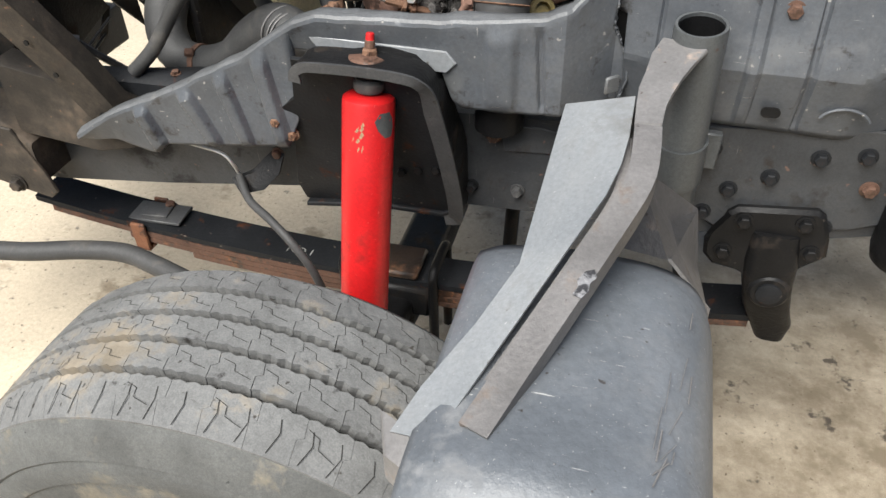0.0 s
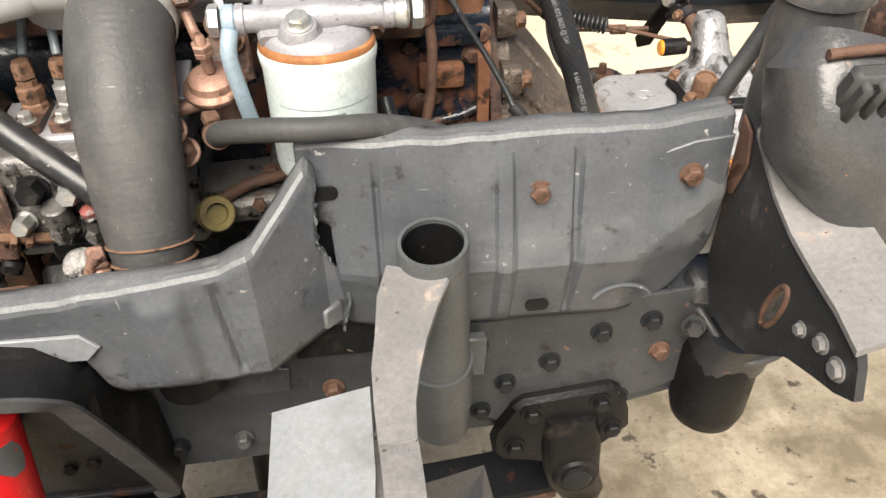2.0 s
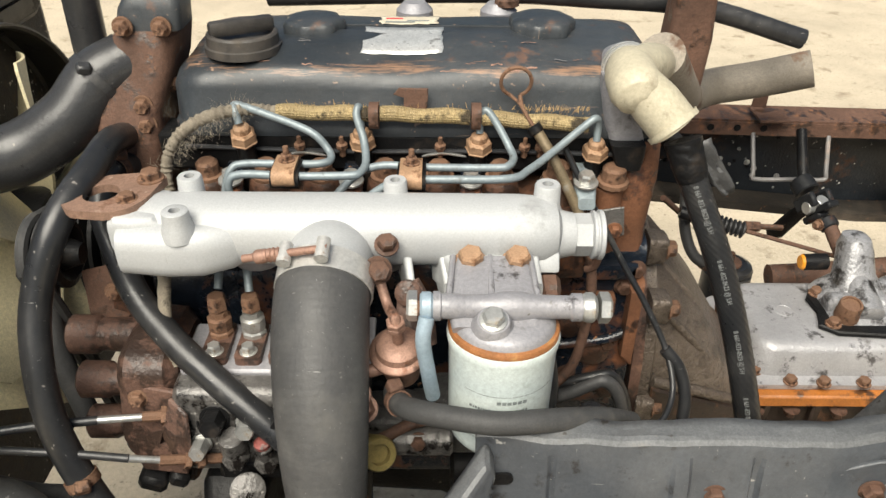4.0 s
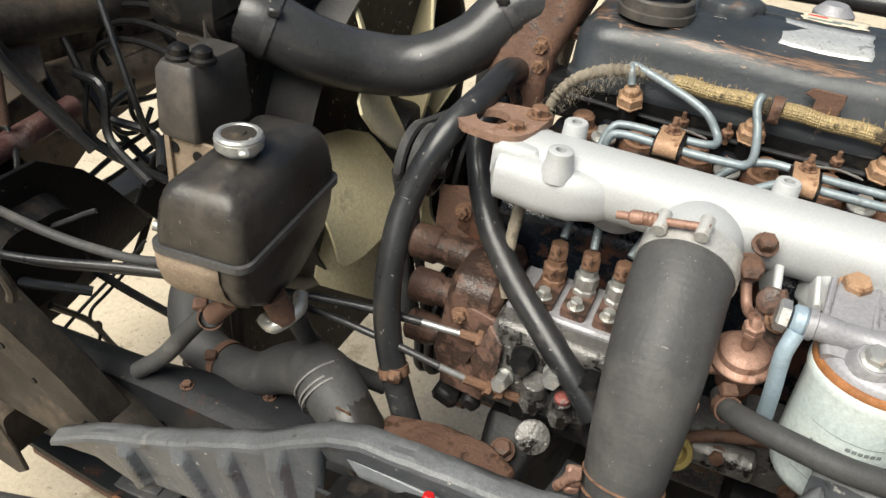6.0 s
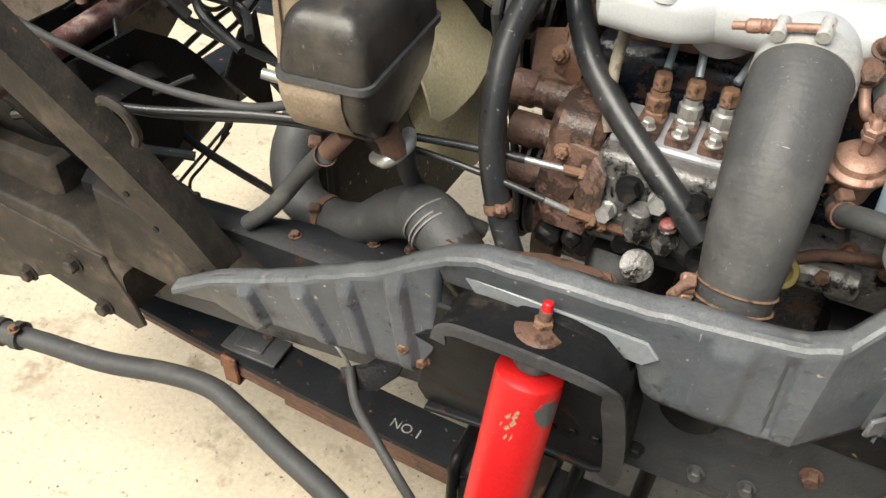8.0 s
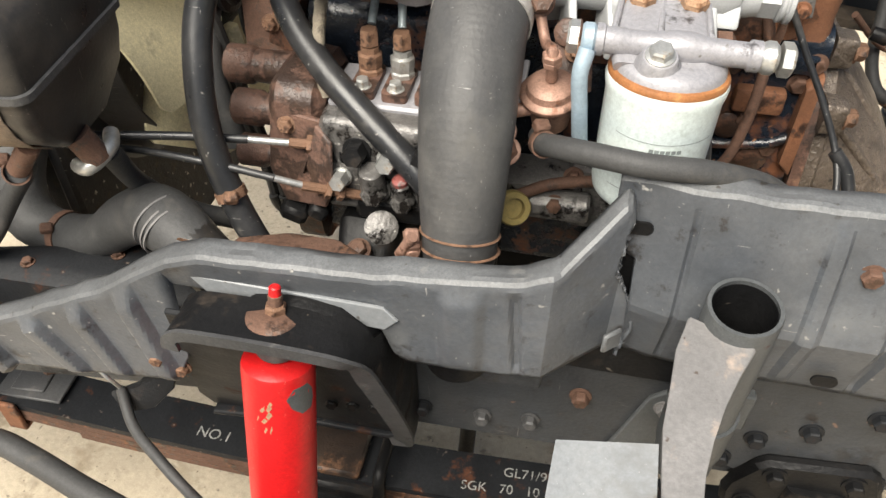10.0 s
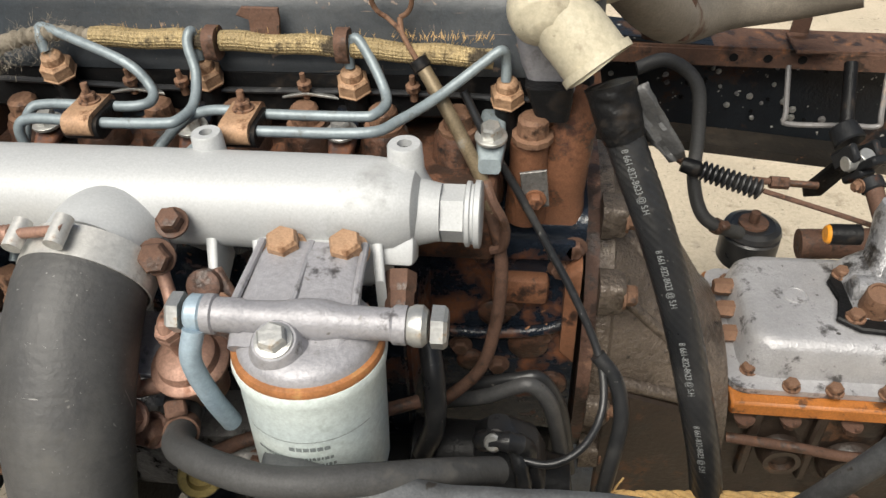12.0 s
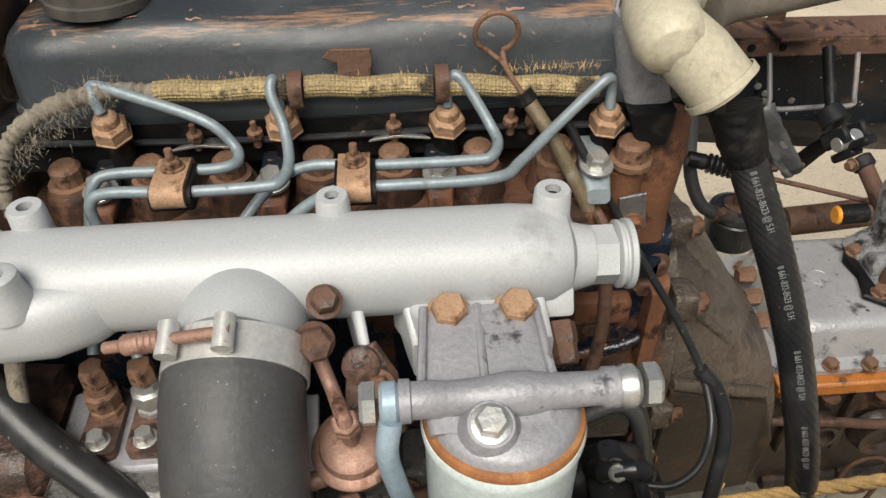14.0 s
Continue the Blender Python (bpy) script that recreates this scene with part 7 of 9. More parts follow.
cyl(bm, (-0.255, 1.02, 0.806), (-0.255, 1.012, 0.840), 0.0135, 0.012, 16, 0.002)
cyl(bm, (-0.225, 1.018, 0.80), (-0.225, 1.010, 0.83), 0.0095, None, 16, 0.002)
part("feed_pump", bm, M_GRIME, pump, "feed pump bodies")
bm = B()
lathe(bm, (-0.225, 1.011, 0.828), (0, -0.2, 1), [(0, 0.0080), (0.006, 0.0080), (0.009, 0.005)], 16)
part("red_cap", bm, M_FADEDRED, pump, "small faded red cap")
bm = B()
box(bm, (-0.235, 1.05, 0.775), (0.09, 0.05, 0.03), (0, 0, 0), 0.006)
part("pump_foot", bm, M_BLACK, pump)
bm = B()
lathe(bm, (-0.245, 1.005, 0.772), (0.2, -0.7, 0.7), [(0, 0.010), (0.006, 0.0175), (0.012, 0.0175), (0.014, 0.013)], 20)
part("primer_knob", bm, M_GRIME, pump)
bm = B()
line_ = [(-0.300 + 0.05 * i / 40, 1.030 + 0.006 * math.cos(i * 2 * math.pi / 6), 0.838 + 0.006 * math.sin(i * 2 * math.pi / 6)) for i in range(41)]
tube(bm, line_, 0.0013, 6, 2)
part("return_spring", bm, M_BLACK, pump, "coiled return spring")
bm = B()
plate(bm, [(-0.315, 1.03, 0.87), (-0.298, 1.018, 0.86), (-0.300, 1.012, 0.81), (-0.318, 1.020, 0.79), (-0.33, 1.03, 0.82)], (0.004, 0.003, 0), 0.001)
part("lever", bm, M_PUMPRUST, pump)
gov = thing("pump_drive_case", (-0.37, 1.10, 0.75), "flaking rust-brown pump drive casting", "casting")
bm = B()
loft(bm, [rrect((x, 1.105, 0.835), Y, Z, w, h, 0.022) for x, w, h in ((-0.372, 0.10, 0.11), (-0.362, 0.115, 0.125), (-0.325, 0.11, 0.12), (-0.314, 0.09, 0.10))])
part("case", bm, M_PUMPRUST, gov)
for (y, z, r_, xa) in ((1.125, 0.872, 0.021, -0.445), (1.085, 0.845, 0.0195, -0.425), (1.07, 0.80, 0.018, -0.42)):
    bm = B()
    lathe(bm, (xa, y, z), X, [(0, r_ * 0.8), (0.003, r_), (0.03, r_), (0.034, r_ * 0.85), (0.07, r_ * 0.9), (0.10, r_ * 1.1)], 20)
    part("drive_boss", bm, M_PUMPRUST, gov)
bm = B()
plate(bm, [(-0.372, 1.055, 0.868), (-0.305, 1.040, 0.868), (-0.300, 1.032, 0.845), (-0.325, 1.03, 0.838), (-0.335, 1.028, 0.81), (-0.300, 1.022, 0.800), (-0.31, 1.02, 0.775), (-0.36, 1.035, 0.765), (-0.378, 1.045, 0.80)], (0.002, 0.006, 0), 0.0015)
part("cable_plate", bm, M_PUMPRUST, gov, "rusty cable bracket plate")
bm = B()
plate(bm, [(-0.435, 1.16, 0.93), (-0.405, 1.165, 0.935), (-0.395, 1.15, 0.88), (-0.41, 1.135, 0.85), (-0.43, 1.14, 0.86)], (0.006, 0.0, 0), 0.001)
part("strut", bm, M_RUST, gov)
for p in ((-0.352, 1.048, 0.855), (-0.34, 1.05, 0.79), (-0.40, 1.15, 0.91)):
    bolt("bolt", p, (0, -1, 0.2), 0.0075, 0.009, M_RUSTBOLT, gov)
bm = B()
box(bm, (-0.352, 1.035, 0.752), (0.030, 0.022, 0.022), (10, 20, 0), 0.005)
box(bm, (-0.322, 1.03, 0.762), (0.020, 0.02, 0.018), (0, 30, 10), 0.004)
part("connector_block", bm, M_BLACK, gov)
# control cables
cab = thing("throttle_cables", (-0.35, 1.0, 0.80), "two black control cables with rusty end fittings", "cable")
for pts, m, r_ in (([(-0.95, 0.86, 0.86), (-0.80, 0.885, 0.86), (-0.66, 0.925, 0.872), (-0.56, 0.962, 0.868), (-0.455, 1.006, 0.854), (-0.385, 1.024, 0.848)], M_HOSE, 0.0046),
                   ([(-0.95, 0.88, 0.84), (-0.78, 0.90, 0.85), (-0.63, 0.945, 0.860), (-0.512, 0.985, 0.846), (-0.421, 0.992, 0.838), (-0.350, 0.996, 0.826)], M_HOSE, 0.0040),
                   ([(-0.385, 1.024, 0.848), (-0.340, 1.033, 0.844)], M_ZINC, 0.0038), ([(-0.350, 0.996, 0.826), (-0.322, 1.004, 0.815)], M_ZINC, 0.0036)):
    bm = B()
    tube(bm, pts, r_, 10, 6 if len(pts) > 2 else 1)
    part("cable_sheath", bm, m, cab)
for pts, r_ in (([(-0.345, 1.032, 0.8445), (-0.300, 1.042, 0.840)], 0.0052), ([(-0.325, 1.003, 0.8155), (-0.268, 1.026, 0.794)], 0.0052)):
    bm = B()
    tube(bm, pts, r_, 8, 1)
    a, b = V(pts[0]), V(pts[1])
    for f in (0.35, 0.55):
        hexhead(bm, a.lerp(b, f), b - a, 0.0095, 0.008, 0)
    part("cable_end", bm, M_RUSTBOLT, cab, "orange-rusty threaded cable end")
bm = B()
tube(bm, [(-0.268, 1.026, 0.794), (-0.20, 1.052, 0.772), (-0.12, 1.07, 0.76)], 0.0011, 6, 4)
part("inner_wire", bm, M_ZINC, cab, "bare inner wire")

# ---- fuel filter ----
filt = thing("fuel_filter", (0.0, 0.998, 0.865), "pale green spin-on fuel filter under a grey cast head, rusty rim", "fuel filter")
FX, FY = 0.000, 1.005
ft = V((0.01, 0.06, 1)).normalized()
FB = V((FX - 0.001, FY - 0.008, 0.868))
bm = B()
lathe(bm, FB, ft, [(0.0, 0.020), (0.0005, 0.034), (0.003, 0.040), (0.008, 0.0435), (0.016, 0.0450), (0.100, 0.0465), (0.106, 0.0480), (0.112, 0.0488), (0.115, 0.0480), (0.115, 0.042)], 56)
canister = part("canister", bm, M_FILTER, filt, "pale green enamelled canister with faded print")
bm = B()
lathe(bm, FB + ft * 0.1152, ft, [(0, 0.0475), (0.003, 0.0478), (0.005, 0.0468), (0.006, 0.0440)], 56)
part("rust_rim", bm, M_RUSTRING, filt, "orange rusty rim")
bm = B()
lathe(bm, FB + ft * 0.119, ft, [(0, 0.0445), (0.006, 0.0435), (0.010, 0.040), (0.013, 0.030)], 48)
loft(bm, [rrect((-0.008, y, z), X, (0, -0.45, 1), w, h, 0.006) for y, z, w, h in ((1.069, 1.007, 0.064, 0.016), (1.055, 1.006, 0.068, 0.017), (1.030, 1.000, 0.074, 0.017), (1.005, 0.996, 0.078, 0.016), (0.985, 0.994, 0.072, 0.012))])
part("filter_head", bm, M_ALUGREY, filt, "grey cast filter head")
for x in (-0.045, -0.010, 0.028):
    bm = B()
    tube(bm, [(x * 0.95, 1.066, 1.014), (x, 1.035, 1.010), (x * 1.05, 1.010, 1.006)], 0.0028, 8, 3)
    part("cast_rib", bm, M_ALUGREY, filt)
for x in (-0.027, 0.015):
    bolt("bolt", (x, 1.062, 1.009), (0, -0.25, 1), 0.0115, 0.015, M_NUT, filt, "tan rusty flanged bolt", 1.32)
px0, px1 = V((-0.060, 1.000, 1.008)), V((0.064, 1.002, 1.006))
dd = (px1 - px0).normalized()
bm = B()
lathe(bm, px0, dd, [(0, 0.0125), (0.006, 0.0125), (0.007, 0.0108), (0.022, 0.0108), (0.024, 0.0098), (0.045, 0.0105), (0.060, 0.0130), (0.072, 0.0130), (0.085, 0.0105), (0.108, 0.0100), (0.114, 0.0100), (0.116, 0.0120), (0.1235, 0.0120)], 24)
lathe(bm, (-0.011, 0.984, 0.996), (0, -0.35, 1), [(0, 0.020), (0.008, 0.016), (0.013, 0.0145), (0.015, 0.013)], 24)
part("cross_tube", bm, M_ALUGREY, filt, "grey cast fuel passage")
bolt("drain_plug", (-0.011, 0.979, 1.010), (0, -0.35, 1), 0.0092, 0.009, M_ZINC, filt, "zinc plug", 1.25)
bm = B()
lathe(bm, px1 - dd * 0.001, dd, [(0, 0.0085), (0.001, 0.0110), (0.005, 0.0128), (0.010, 0.0128), (0.013, 0.0100)], 22)
part("banjo", bm, M_ZINC, filt, "pale banjo fitting")
bm = hexhead(B(), px1 + dd * 0.012, dd, 0.0135, 0.012, 0)
part("banjo_bolt", bm, M_ZINC, filt, "dull zinc banjo bolt", 25)
bm = B()
lathe(bm, px0 - dd * 0.011, dd, [(0, 0.0100), (0.002, 0.0120), (0.009, 0.0120), (0.011, 0.0100)], 22)
part("banjo", bm, M_BLUEPIPE, filt, "blue-grey banjo fitting")
bm = hexhead(B(), px0 - dd * 0.011, -dd, 0.0130, 0.011, 0)
part("banjo_bolt", bm, M_ZINC, filt, "dull zinc banjo bolt", 25)
bm = B()
tube(bm, [px0 - dd * 0.005 + V((0, -0.010, -0.004)), (-0.068, 0.982, 0.985), (-0.064, 0.984, 0.950), (-0.060, 0.992, 0.915)], [0.0068, 0.0066, 0.0066, 0.0068], 16, 6)
part("feed_pipe", bm, M_BLUEPIPE, filt, "blue-grey feed pipe")


def wrap(body, size, height, start, material, name, label, stretch=1.0):
    """Letters or bars wrapped round the canister; start: degrees from the side that faces -y."""
    if isinstance(body, str):
        ob = letters(body, (0, 0, 0), size, 0, material, None, name, "", (0, 0), stretch)
        bm = B()
        bm.from_mesh(ob.data)
        off = ob.location.copy()
        bmesh.ops.translate(bm, verts=bm.verts, vec=off)
        bpy.data.objects.remove(ob)
    else:
        bm = B()
        for a, b in body:
            n = max(1, int((b - a) / 0.003))
            for i in range(n):
                xa, xb = a + (b - a) * i / n, a + (b - a) * (i + 1) / n
                vs = [bm.verts.new(v) for v in ((xa, 0, 0), (xb, 0, 0), (xb, size, 0), (xa, size, 0))]
                bm.faces.new(vs)
    u, w = X, -Y
    for v in bm.verts:
        t = radians(start) + v.co.x / 0.0464
        rr = 0.0452 + 0.00001 + 0.0013 * (height + v.co.y) / 0.10
        q = FB + ft * (height + v.co.y) + (u * math.sin(t) + w * math.cos(t)) * (rr + 0.00025 + max(0, v.co.z))
        v.co = q
    return part(name, bm, material, canister, label)


r = random.Random(6)
wrap([(0.010 + 0.0044 * i, 0.0136 + 0.0044 * i) for i in range(6)], 0.0034, 0.071, -20, M_INK, "printed_heading", "row of small dark printed characters")
for k in range(4):
    bars, x = [], 0.0
    while x < 0.052 - 0.004 * k:
        w = r.choice((0.0012, 0.002, 0.0028))
        bars.append((x, x + w))
        x += w + 0.0008
    wrap(bars, 0.0026, 0.0625 - 0.0062 * k, -38 + 4 * k, M_INK, "printed_line", "row of tiny unreadable print")
wrap([(0.0, 0.085)], 0.0005, 0.079, -45, M_INK, "printed_rule", "thin printed line")
wrap([(0.0, 0.085)], 0.0005, 0.030, -45, M_INK, "printed_rule", "thin printed line")

# vacuum capsule beside the filter
cap = thing("vacuum_capsule", (-0.092, 1.02, 0.90), "coppery rusty diaphragm capsule with rod and bracket", "capsule")
ca = V((-0.05, -0.25, 1)).normalized()
VC = V((-0.090, 1.014, 0.948))
bm = B()
lathe(bm, VC, ca, [(-0.040, 0.010), (-0.036, 0.016), (-0.020, 0.0185), (-0.016, 0.0205), (-0.010, 0.0215), (-0.006, 0.0250), (-0.003, 0.0268), (0.0, 0.0270), (0.0015, 0.0258), (0.003, 0.0215), (0.009, 0.0200), (0.012, 0.0160), (0.013, 0.006)], 36)
part("capsule_body", bm, M_COPPER, cap)
bm = B()
tube(bm, [VC + ca * 0.015, VC + ca * 0.045, (-0.100, 1.030, 0.985), (-0.108, 1.045, 1.005), (-0.110, 1.055, 1.018)], [0.0052, 0.0048, 0.0046, 0.0046, 0.005], 12, 5)
for h in (0.03, 0.036):
    hexhead(bm, VC + ca * h, ca, 0.0085, 0.007, 0)
part("push_rod", bm, M_COPPER, cap, "rusty push rod")
bm = B()
plate(bm, [(-0.092, 1.052, 0.990), (-0.075, 1.056, 0.995), (-0.062, 1.046, 0.975), (-0.058, 1.025, 0.945), (-0.085, 1.018, 0.935), (-0.096, 1.030, 0.960)], (0.002, 0.004, 0), 0.001)
lathe(bm, (-0.083, 1.050, 0.985), (0.0, -0.8, 0.5), [(0, 0.012), (0.006, 0.012), (0.008, 0.009)], 18)
part("capsule_bracket", bm, M_PUMPRUST, cap, "rusty bracket")
bolt("bolt", (-0.073, 1.040, 0.975), (0, -0.8, 0.5), 0.008, 0.009, M_RUSTBOLT, cap)
bolt("bolt", (-0.109, 1.046, 1.012), (0.2, -0.8, 0.5), 0.0105, 0.013, M_RUST, cap, "rusty banjo", 1.2)
bolt("bolt", (-0.102, 1.064, 1.026), (0.1, -0.5, 0.8), 0.0085, 0.012, M_RUST, cap, "rusty bolt", 1.3)
for p, r_ in (((-0.130, 1.000, 0.940), 0.008), ((-0.125, 0.985, 0.922), 0.010), ((-0.122, 0.995, 0.895), 0.011)):
    bm = B()
    hexhead(bm, p, (-0.1, -0.7, 0.6), r_, 0.014, 1.2)
    part("pipe_union", bm, M_COPPER, cap, "rusty pipe union")
bm = B()
cyl(bm, (-0.135, 0.998, 0.930), (-0.105, 1.005, 0.935), 0.006, None, 12)
part("cross_pipe", bm, M_COPPER, cap)
bm = B()
box(bm, (-0.128, 1.03, 0.945), (0.03, 0.05, 0.006), (15, 0, 0), 0.001)
part("mount_plate", bm, M_ALUGREY, cap)

hose("dull black fuel hose from the capsule over the side panel", [(-0.095, 1.000, 0.912), (-0.090, 0.980, 0.918), (-0.078, 0.955, 0.934), (-0.045, 0.936, 0.944), (-0.005, 0.928, 0.946), (0.040, 0.938, 0.940), (0.085, 0.962, 0.918), (0.12, 0.99, 0.885)], 0.0098, M_DULLHOSE, ((1, M_RUST),))
bm = B()
tube(bm, [(-0.165, 1.045, 0.80), (-0.12, 1.03, 0.815), (-0.08, 1.04, 0.83), (-0.02, 1.06, 0.83), (0.05, 1.09, 0.83)], 0.006, 10)
single("rusty_pipe", bm, M_RUST, "rusty fuel pipe low beside the pump", "pipe")
bm = B()
lathe(bm, (-0.112, 1.010, 0.818), (0.35, -0.75, 0.5), [(-0.06, 0.012), (-0.012, 0.013), (-0.010, 0.0175), (0.0, 0.0175), (0.002, 0.016), (0.002, 0.0105), (-0.006, 0.0100), (-0.006, 0.001)], 28)
single("amber_cap", bm, M_YELLOW, "amber plastic pipe end cap", "cap")
oil_case = thing("oil_cooler", (-0.06, 1.07, 0.72), "oily grey cast case below the filter", "casting")
for q, s, rt in (((-0.095, 1.075, 0.80), (0.09, 0.05, 0.05), (8, 0, 5)), ((-0.03, 1.085, 0.80), (0.07, 0.05, 0.08), (0, 0, 0))):
    bm = B()
    box(bm, q, s, rt, 0.010, 2)
    part("case", bm, M_GRIME, oil_case)
bm = B()
cyl(bm, (-0.105, 1.045, 0.802), (-0.04, 1.045, 0.802), 0.016, None, 18, 0.003)
part("barrel", bm, M_GRIME, oil_case)
for q in ((-0.13, 1.038, 0.80), (-0.075, 1.038, 0.808), (-0.02, 1.058, 0.82), (0.0, 1.058, 0.775), (-0.06, 1.058, 0.83)):
    bolt("bolt", q, (0, -1, 0.2), 0.0075, 0.010, M_RUST, oil_case)

# ---- dipstick ----
dip = thing("dipstick", (0.11, 1.17, 0.80), "rusty dipstick ring in a worn brass-and-zinc guide tube", "dipstick")
bm = B()
RC = V((0.022, 1.240, 1.112))
tube(bm, [RC + V((0.0155 * math.sin(t), 0.004 * math.cos(t), -0.0165 * math.cos(t))) for t in [radians(20 + 320 * i / 22) for i in range(23)]], 0.0020, 8, 2)
tube(bm, [RC + V((0.005, 0.003, -0.0155)), (0.030, 1.236, 1.085), (0.043, 1.227, 1.066)], 0.0022, 8, 4)
tube(bm, [RC + V((-0.005, 0.003, -0.0155)), (0.028, 1.237, 1.088), (0.036, 1.232, 1.075)], 0.0018, 8, 4)
part("ring", bm, M_RUSTBOLT, dip, "rusty red wire ring")
bm = B()
cyl(bm, (0.041, 1.229, 1.069), (0.046, 1.226, 1.062), 0.0078, None, 14, 0.001)
part("stopper", bm, M_BLACK, dip)
bm = B()
tube(bm, [(0.044, 1.227, 1.066), (0.062, 1.215, 1.040), (0.078, 1.206, 1.012), (0.093, 1.199, 0.982), (0.104, 1.189, 0.955)], 0.0058, 14, 6)
part("guide_tube", bm, M_BRASSY, dip, "brass-stained zinc tube")
bm = B()
tube(bm, [(0.102, 1.190, 0.958), (0.109, 1.183, 0.93), (0.1125, 1.176, 0.895), (0.108, 1.165, 0.845), (0.095, 1.155, 0.80), (0.06, 1.148, 0.76)], 0.0058, 14, 6)
part("lower_tube", bm, M_RUST, dip, "rusty lower tube")
bm = B()
tube(bm, [(0.098, 1.188, 0.985), (0.104, 1.176, 0.975), (0.114, 1.172, 0.955), (0.113, 1.176, 0.930), (0.104, 1.180, 0.922)], 0.0042, 8, 4)
part("tube_clip", bm, M_RUST, dip)
bm = B()
tube(bm, [(0.077, 1.228, 1.043), (0.100, 1.214, 1.002), (0.126, 1.209, 0.957), (0.151, 1.196, 0.915), (0.177, 1.176, 0.875), (0.200, 1.150, 0.832), (0.204, 1.118, 0.803), (0.188, 1.088, 0.788), (0.162, 1.074, 0.780), (0.135, 1.076, 0.780)], 0.0036, 10, 6)
single("black_wire", bm, M_HOSE, "thin black electric wire looping past the bell housing", "wire")

# ---- breather elbow and hose ----
pcv = thing("breather_elbow", (0.16, 1.225, 1.06), "beige plastic breather elbow on the rocker cover end", "elbow")
bm = B()
tube(bm, [(0.140, 1.262, 1.120), (0.138, 1.250, 1.122), (0.136, 1.232, 1.122), (0.136, 1.206, 1.118), (0.137, 1.194, 1.113), (0.1375, 1.187, 1.110)], [0.021, 0.0245, 0.026, 0.026, 0.0215, 0.010], 30, 8)
part("inlet_leg", bm, M_BEIGE, pcv)
bm = B()
tube(bm, [(0.131, 1.214, 1.128), (0.140, 1.209, 1.120), (0.156, 1.204, 1.105), (0.168, 1.1985, 1.0925), (0.1765, 1.195, 1.0835)], [0.012, 0.0225, 0.0250, 0.0250, 0.0252], 30, 8)
part("elbow", bm, M_BEIGE, pcv)
bm = B()
tube(bm, [(0.138, 1.24, 1.128), (0.165, 1.285, 1.115), (0.19, 1.345, 1.095)], [0.020, 0.0235, 0.0235], 26, 8)
part("side_leg", bm, M_BEIGE, pcv)
bm = B()
band(bm, ((0.1755, 1.1955, 1.0845), (0.014, -0.010, -0.016)), 0.0265, 0.006, 0.0012, 36)
part("rim", bm, M_BEIGE, pcv)
bm = B()
tube(bm, [(0.20, 1.36, 1.10), (0.25, 1.44, 1.03), (0.30, 1.55, 0.975), (0.36, 1.62, 0.962), (0.43, 1.62, 0.975), (0.50, 1.60, 1.0)], 0.028, 22)
part("cross_pipe", bm, M_FARPIPE, pcv, "grey-brown pipe to the far side")
bm = B()
loft(bm, [rrect((q, 1.258, z), X, Y, 0.040, 0.03, 0.01) for q, z in ((0.150, 1.03), (0.140, 1.06), (0.132, 1.10), (0.132, 1.115))])
part("neck_bracket", bm, M_ALUGREY, pcv, "grey bracket")
for q in ((0.140, 1.264, 1.118), (0.1405, 1.274, 1.117)):
    bm = B()
    band(bm, (q, (0.1, 1, 0)), 0.0245, 0.005, 0.002, 30)
    part("clip_ring", bm, M_STEEL, pcv, "bright spring clip")
bm = B()
tube(bm, [(0.141, 1.262, 1.118), (0.140, 1.29, 1.114), (0.135, 1.32, 1.10)], 0.0225, 22, 6)
part("cover_neck", bm, M_ALUGREY, pcv, "grey neck of the cover")
PH = [(0.186, 1.190, 1.072), (0.194, 1.181, 1.048), (0.208, 1.171, 1.015), (0.226, 1.160, 0.975), (0.246, 1.148, 0.925), (0.264, 1.134, 0.872), (0.283, 1.120, 0.806), (0.300, 1.108, 0.738), (0.312, 1.10, 0.66), (0.318, 1.10, 0.58)]
bhose = thing("breather_hose", PH[-1], "black ribbed rubber hose with white printed marks and torn tape", "hose")
bm = B()
fine = spline(PH, 26)
av = axes(fine[1] - fine[0])[0]
rings = []
for i, p in enumerate(fine):
    dv = (fine[min(i + 1, len(fine) - 1)] - fine[max(i - 1, 0)]).normalized()
    av = (av - dv * av.dot(dv)).normalized()
    bv = dv.cross(av)
    rings.append([p + (av * math.cos(2 * math.pi * j / 60) + bv * math.sin(2 * math.pi * j / 60)) * 0.0142 * (1 + 0.026 * math.sin(15 * 2 * math.pi * j / 60 + i * 1.25)) for j in range(60)])
loft(bm, rings)
part("hose_body", bm, M_HOSE, bhose, "woven black hose")
bm = B()
tube(bm, [PH[0], PH[1], V(PH[1]).lerp(V(PH[2]), 0.4)], [0.0190, 0.0168, 0.0152], 40, 16)
for v in bm.verts:
    k = noise.noise(V((v.co.x * 60, v.co.y * 60, v.co.z * 190))) + 0.5 * noise.noise(v.co * 320)
    v.co += V((0.2, -0.8, 0.3)).normalized() * 0.0018 * k
part("tape_wrap", bm, M_BLACK, bhose, "wrinkled black tape")
bm = B()
grid = []
for i in range(11):
    row = []
    for j in range(7):
        u, v_ = i / 10, j / 6
        p = V((0.198, 1.184, 1.070)).lerp(V((0.240, 1.178, 1.018)), u) + V((0.016, -0.002, 0.010)) * (v_ - 0.5) * (1.6 - 0.9 * u)
        p += V((0.3, -0.8, 0.5)) * (0.006 * noise.noise(V((u * 4.2, v_ * 3.1, 2.0))) + 0.003 * noise.noise(V((u * 11, v_ * 8, 5.0))))
        row.append(bm.verts.new(p))
    grid.append(row)
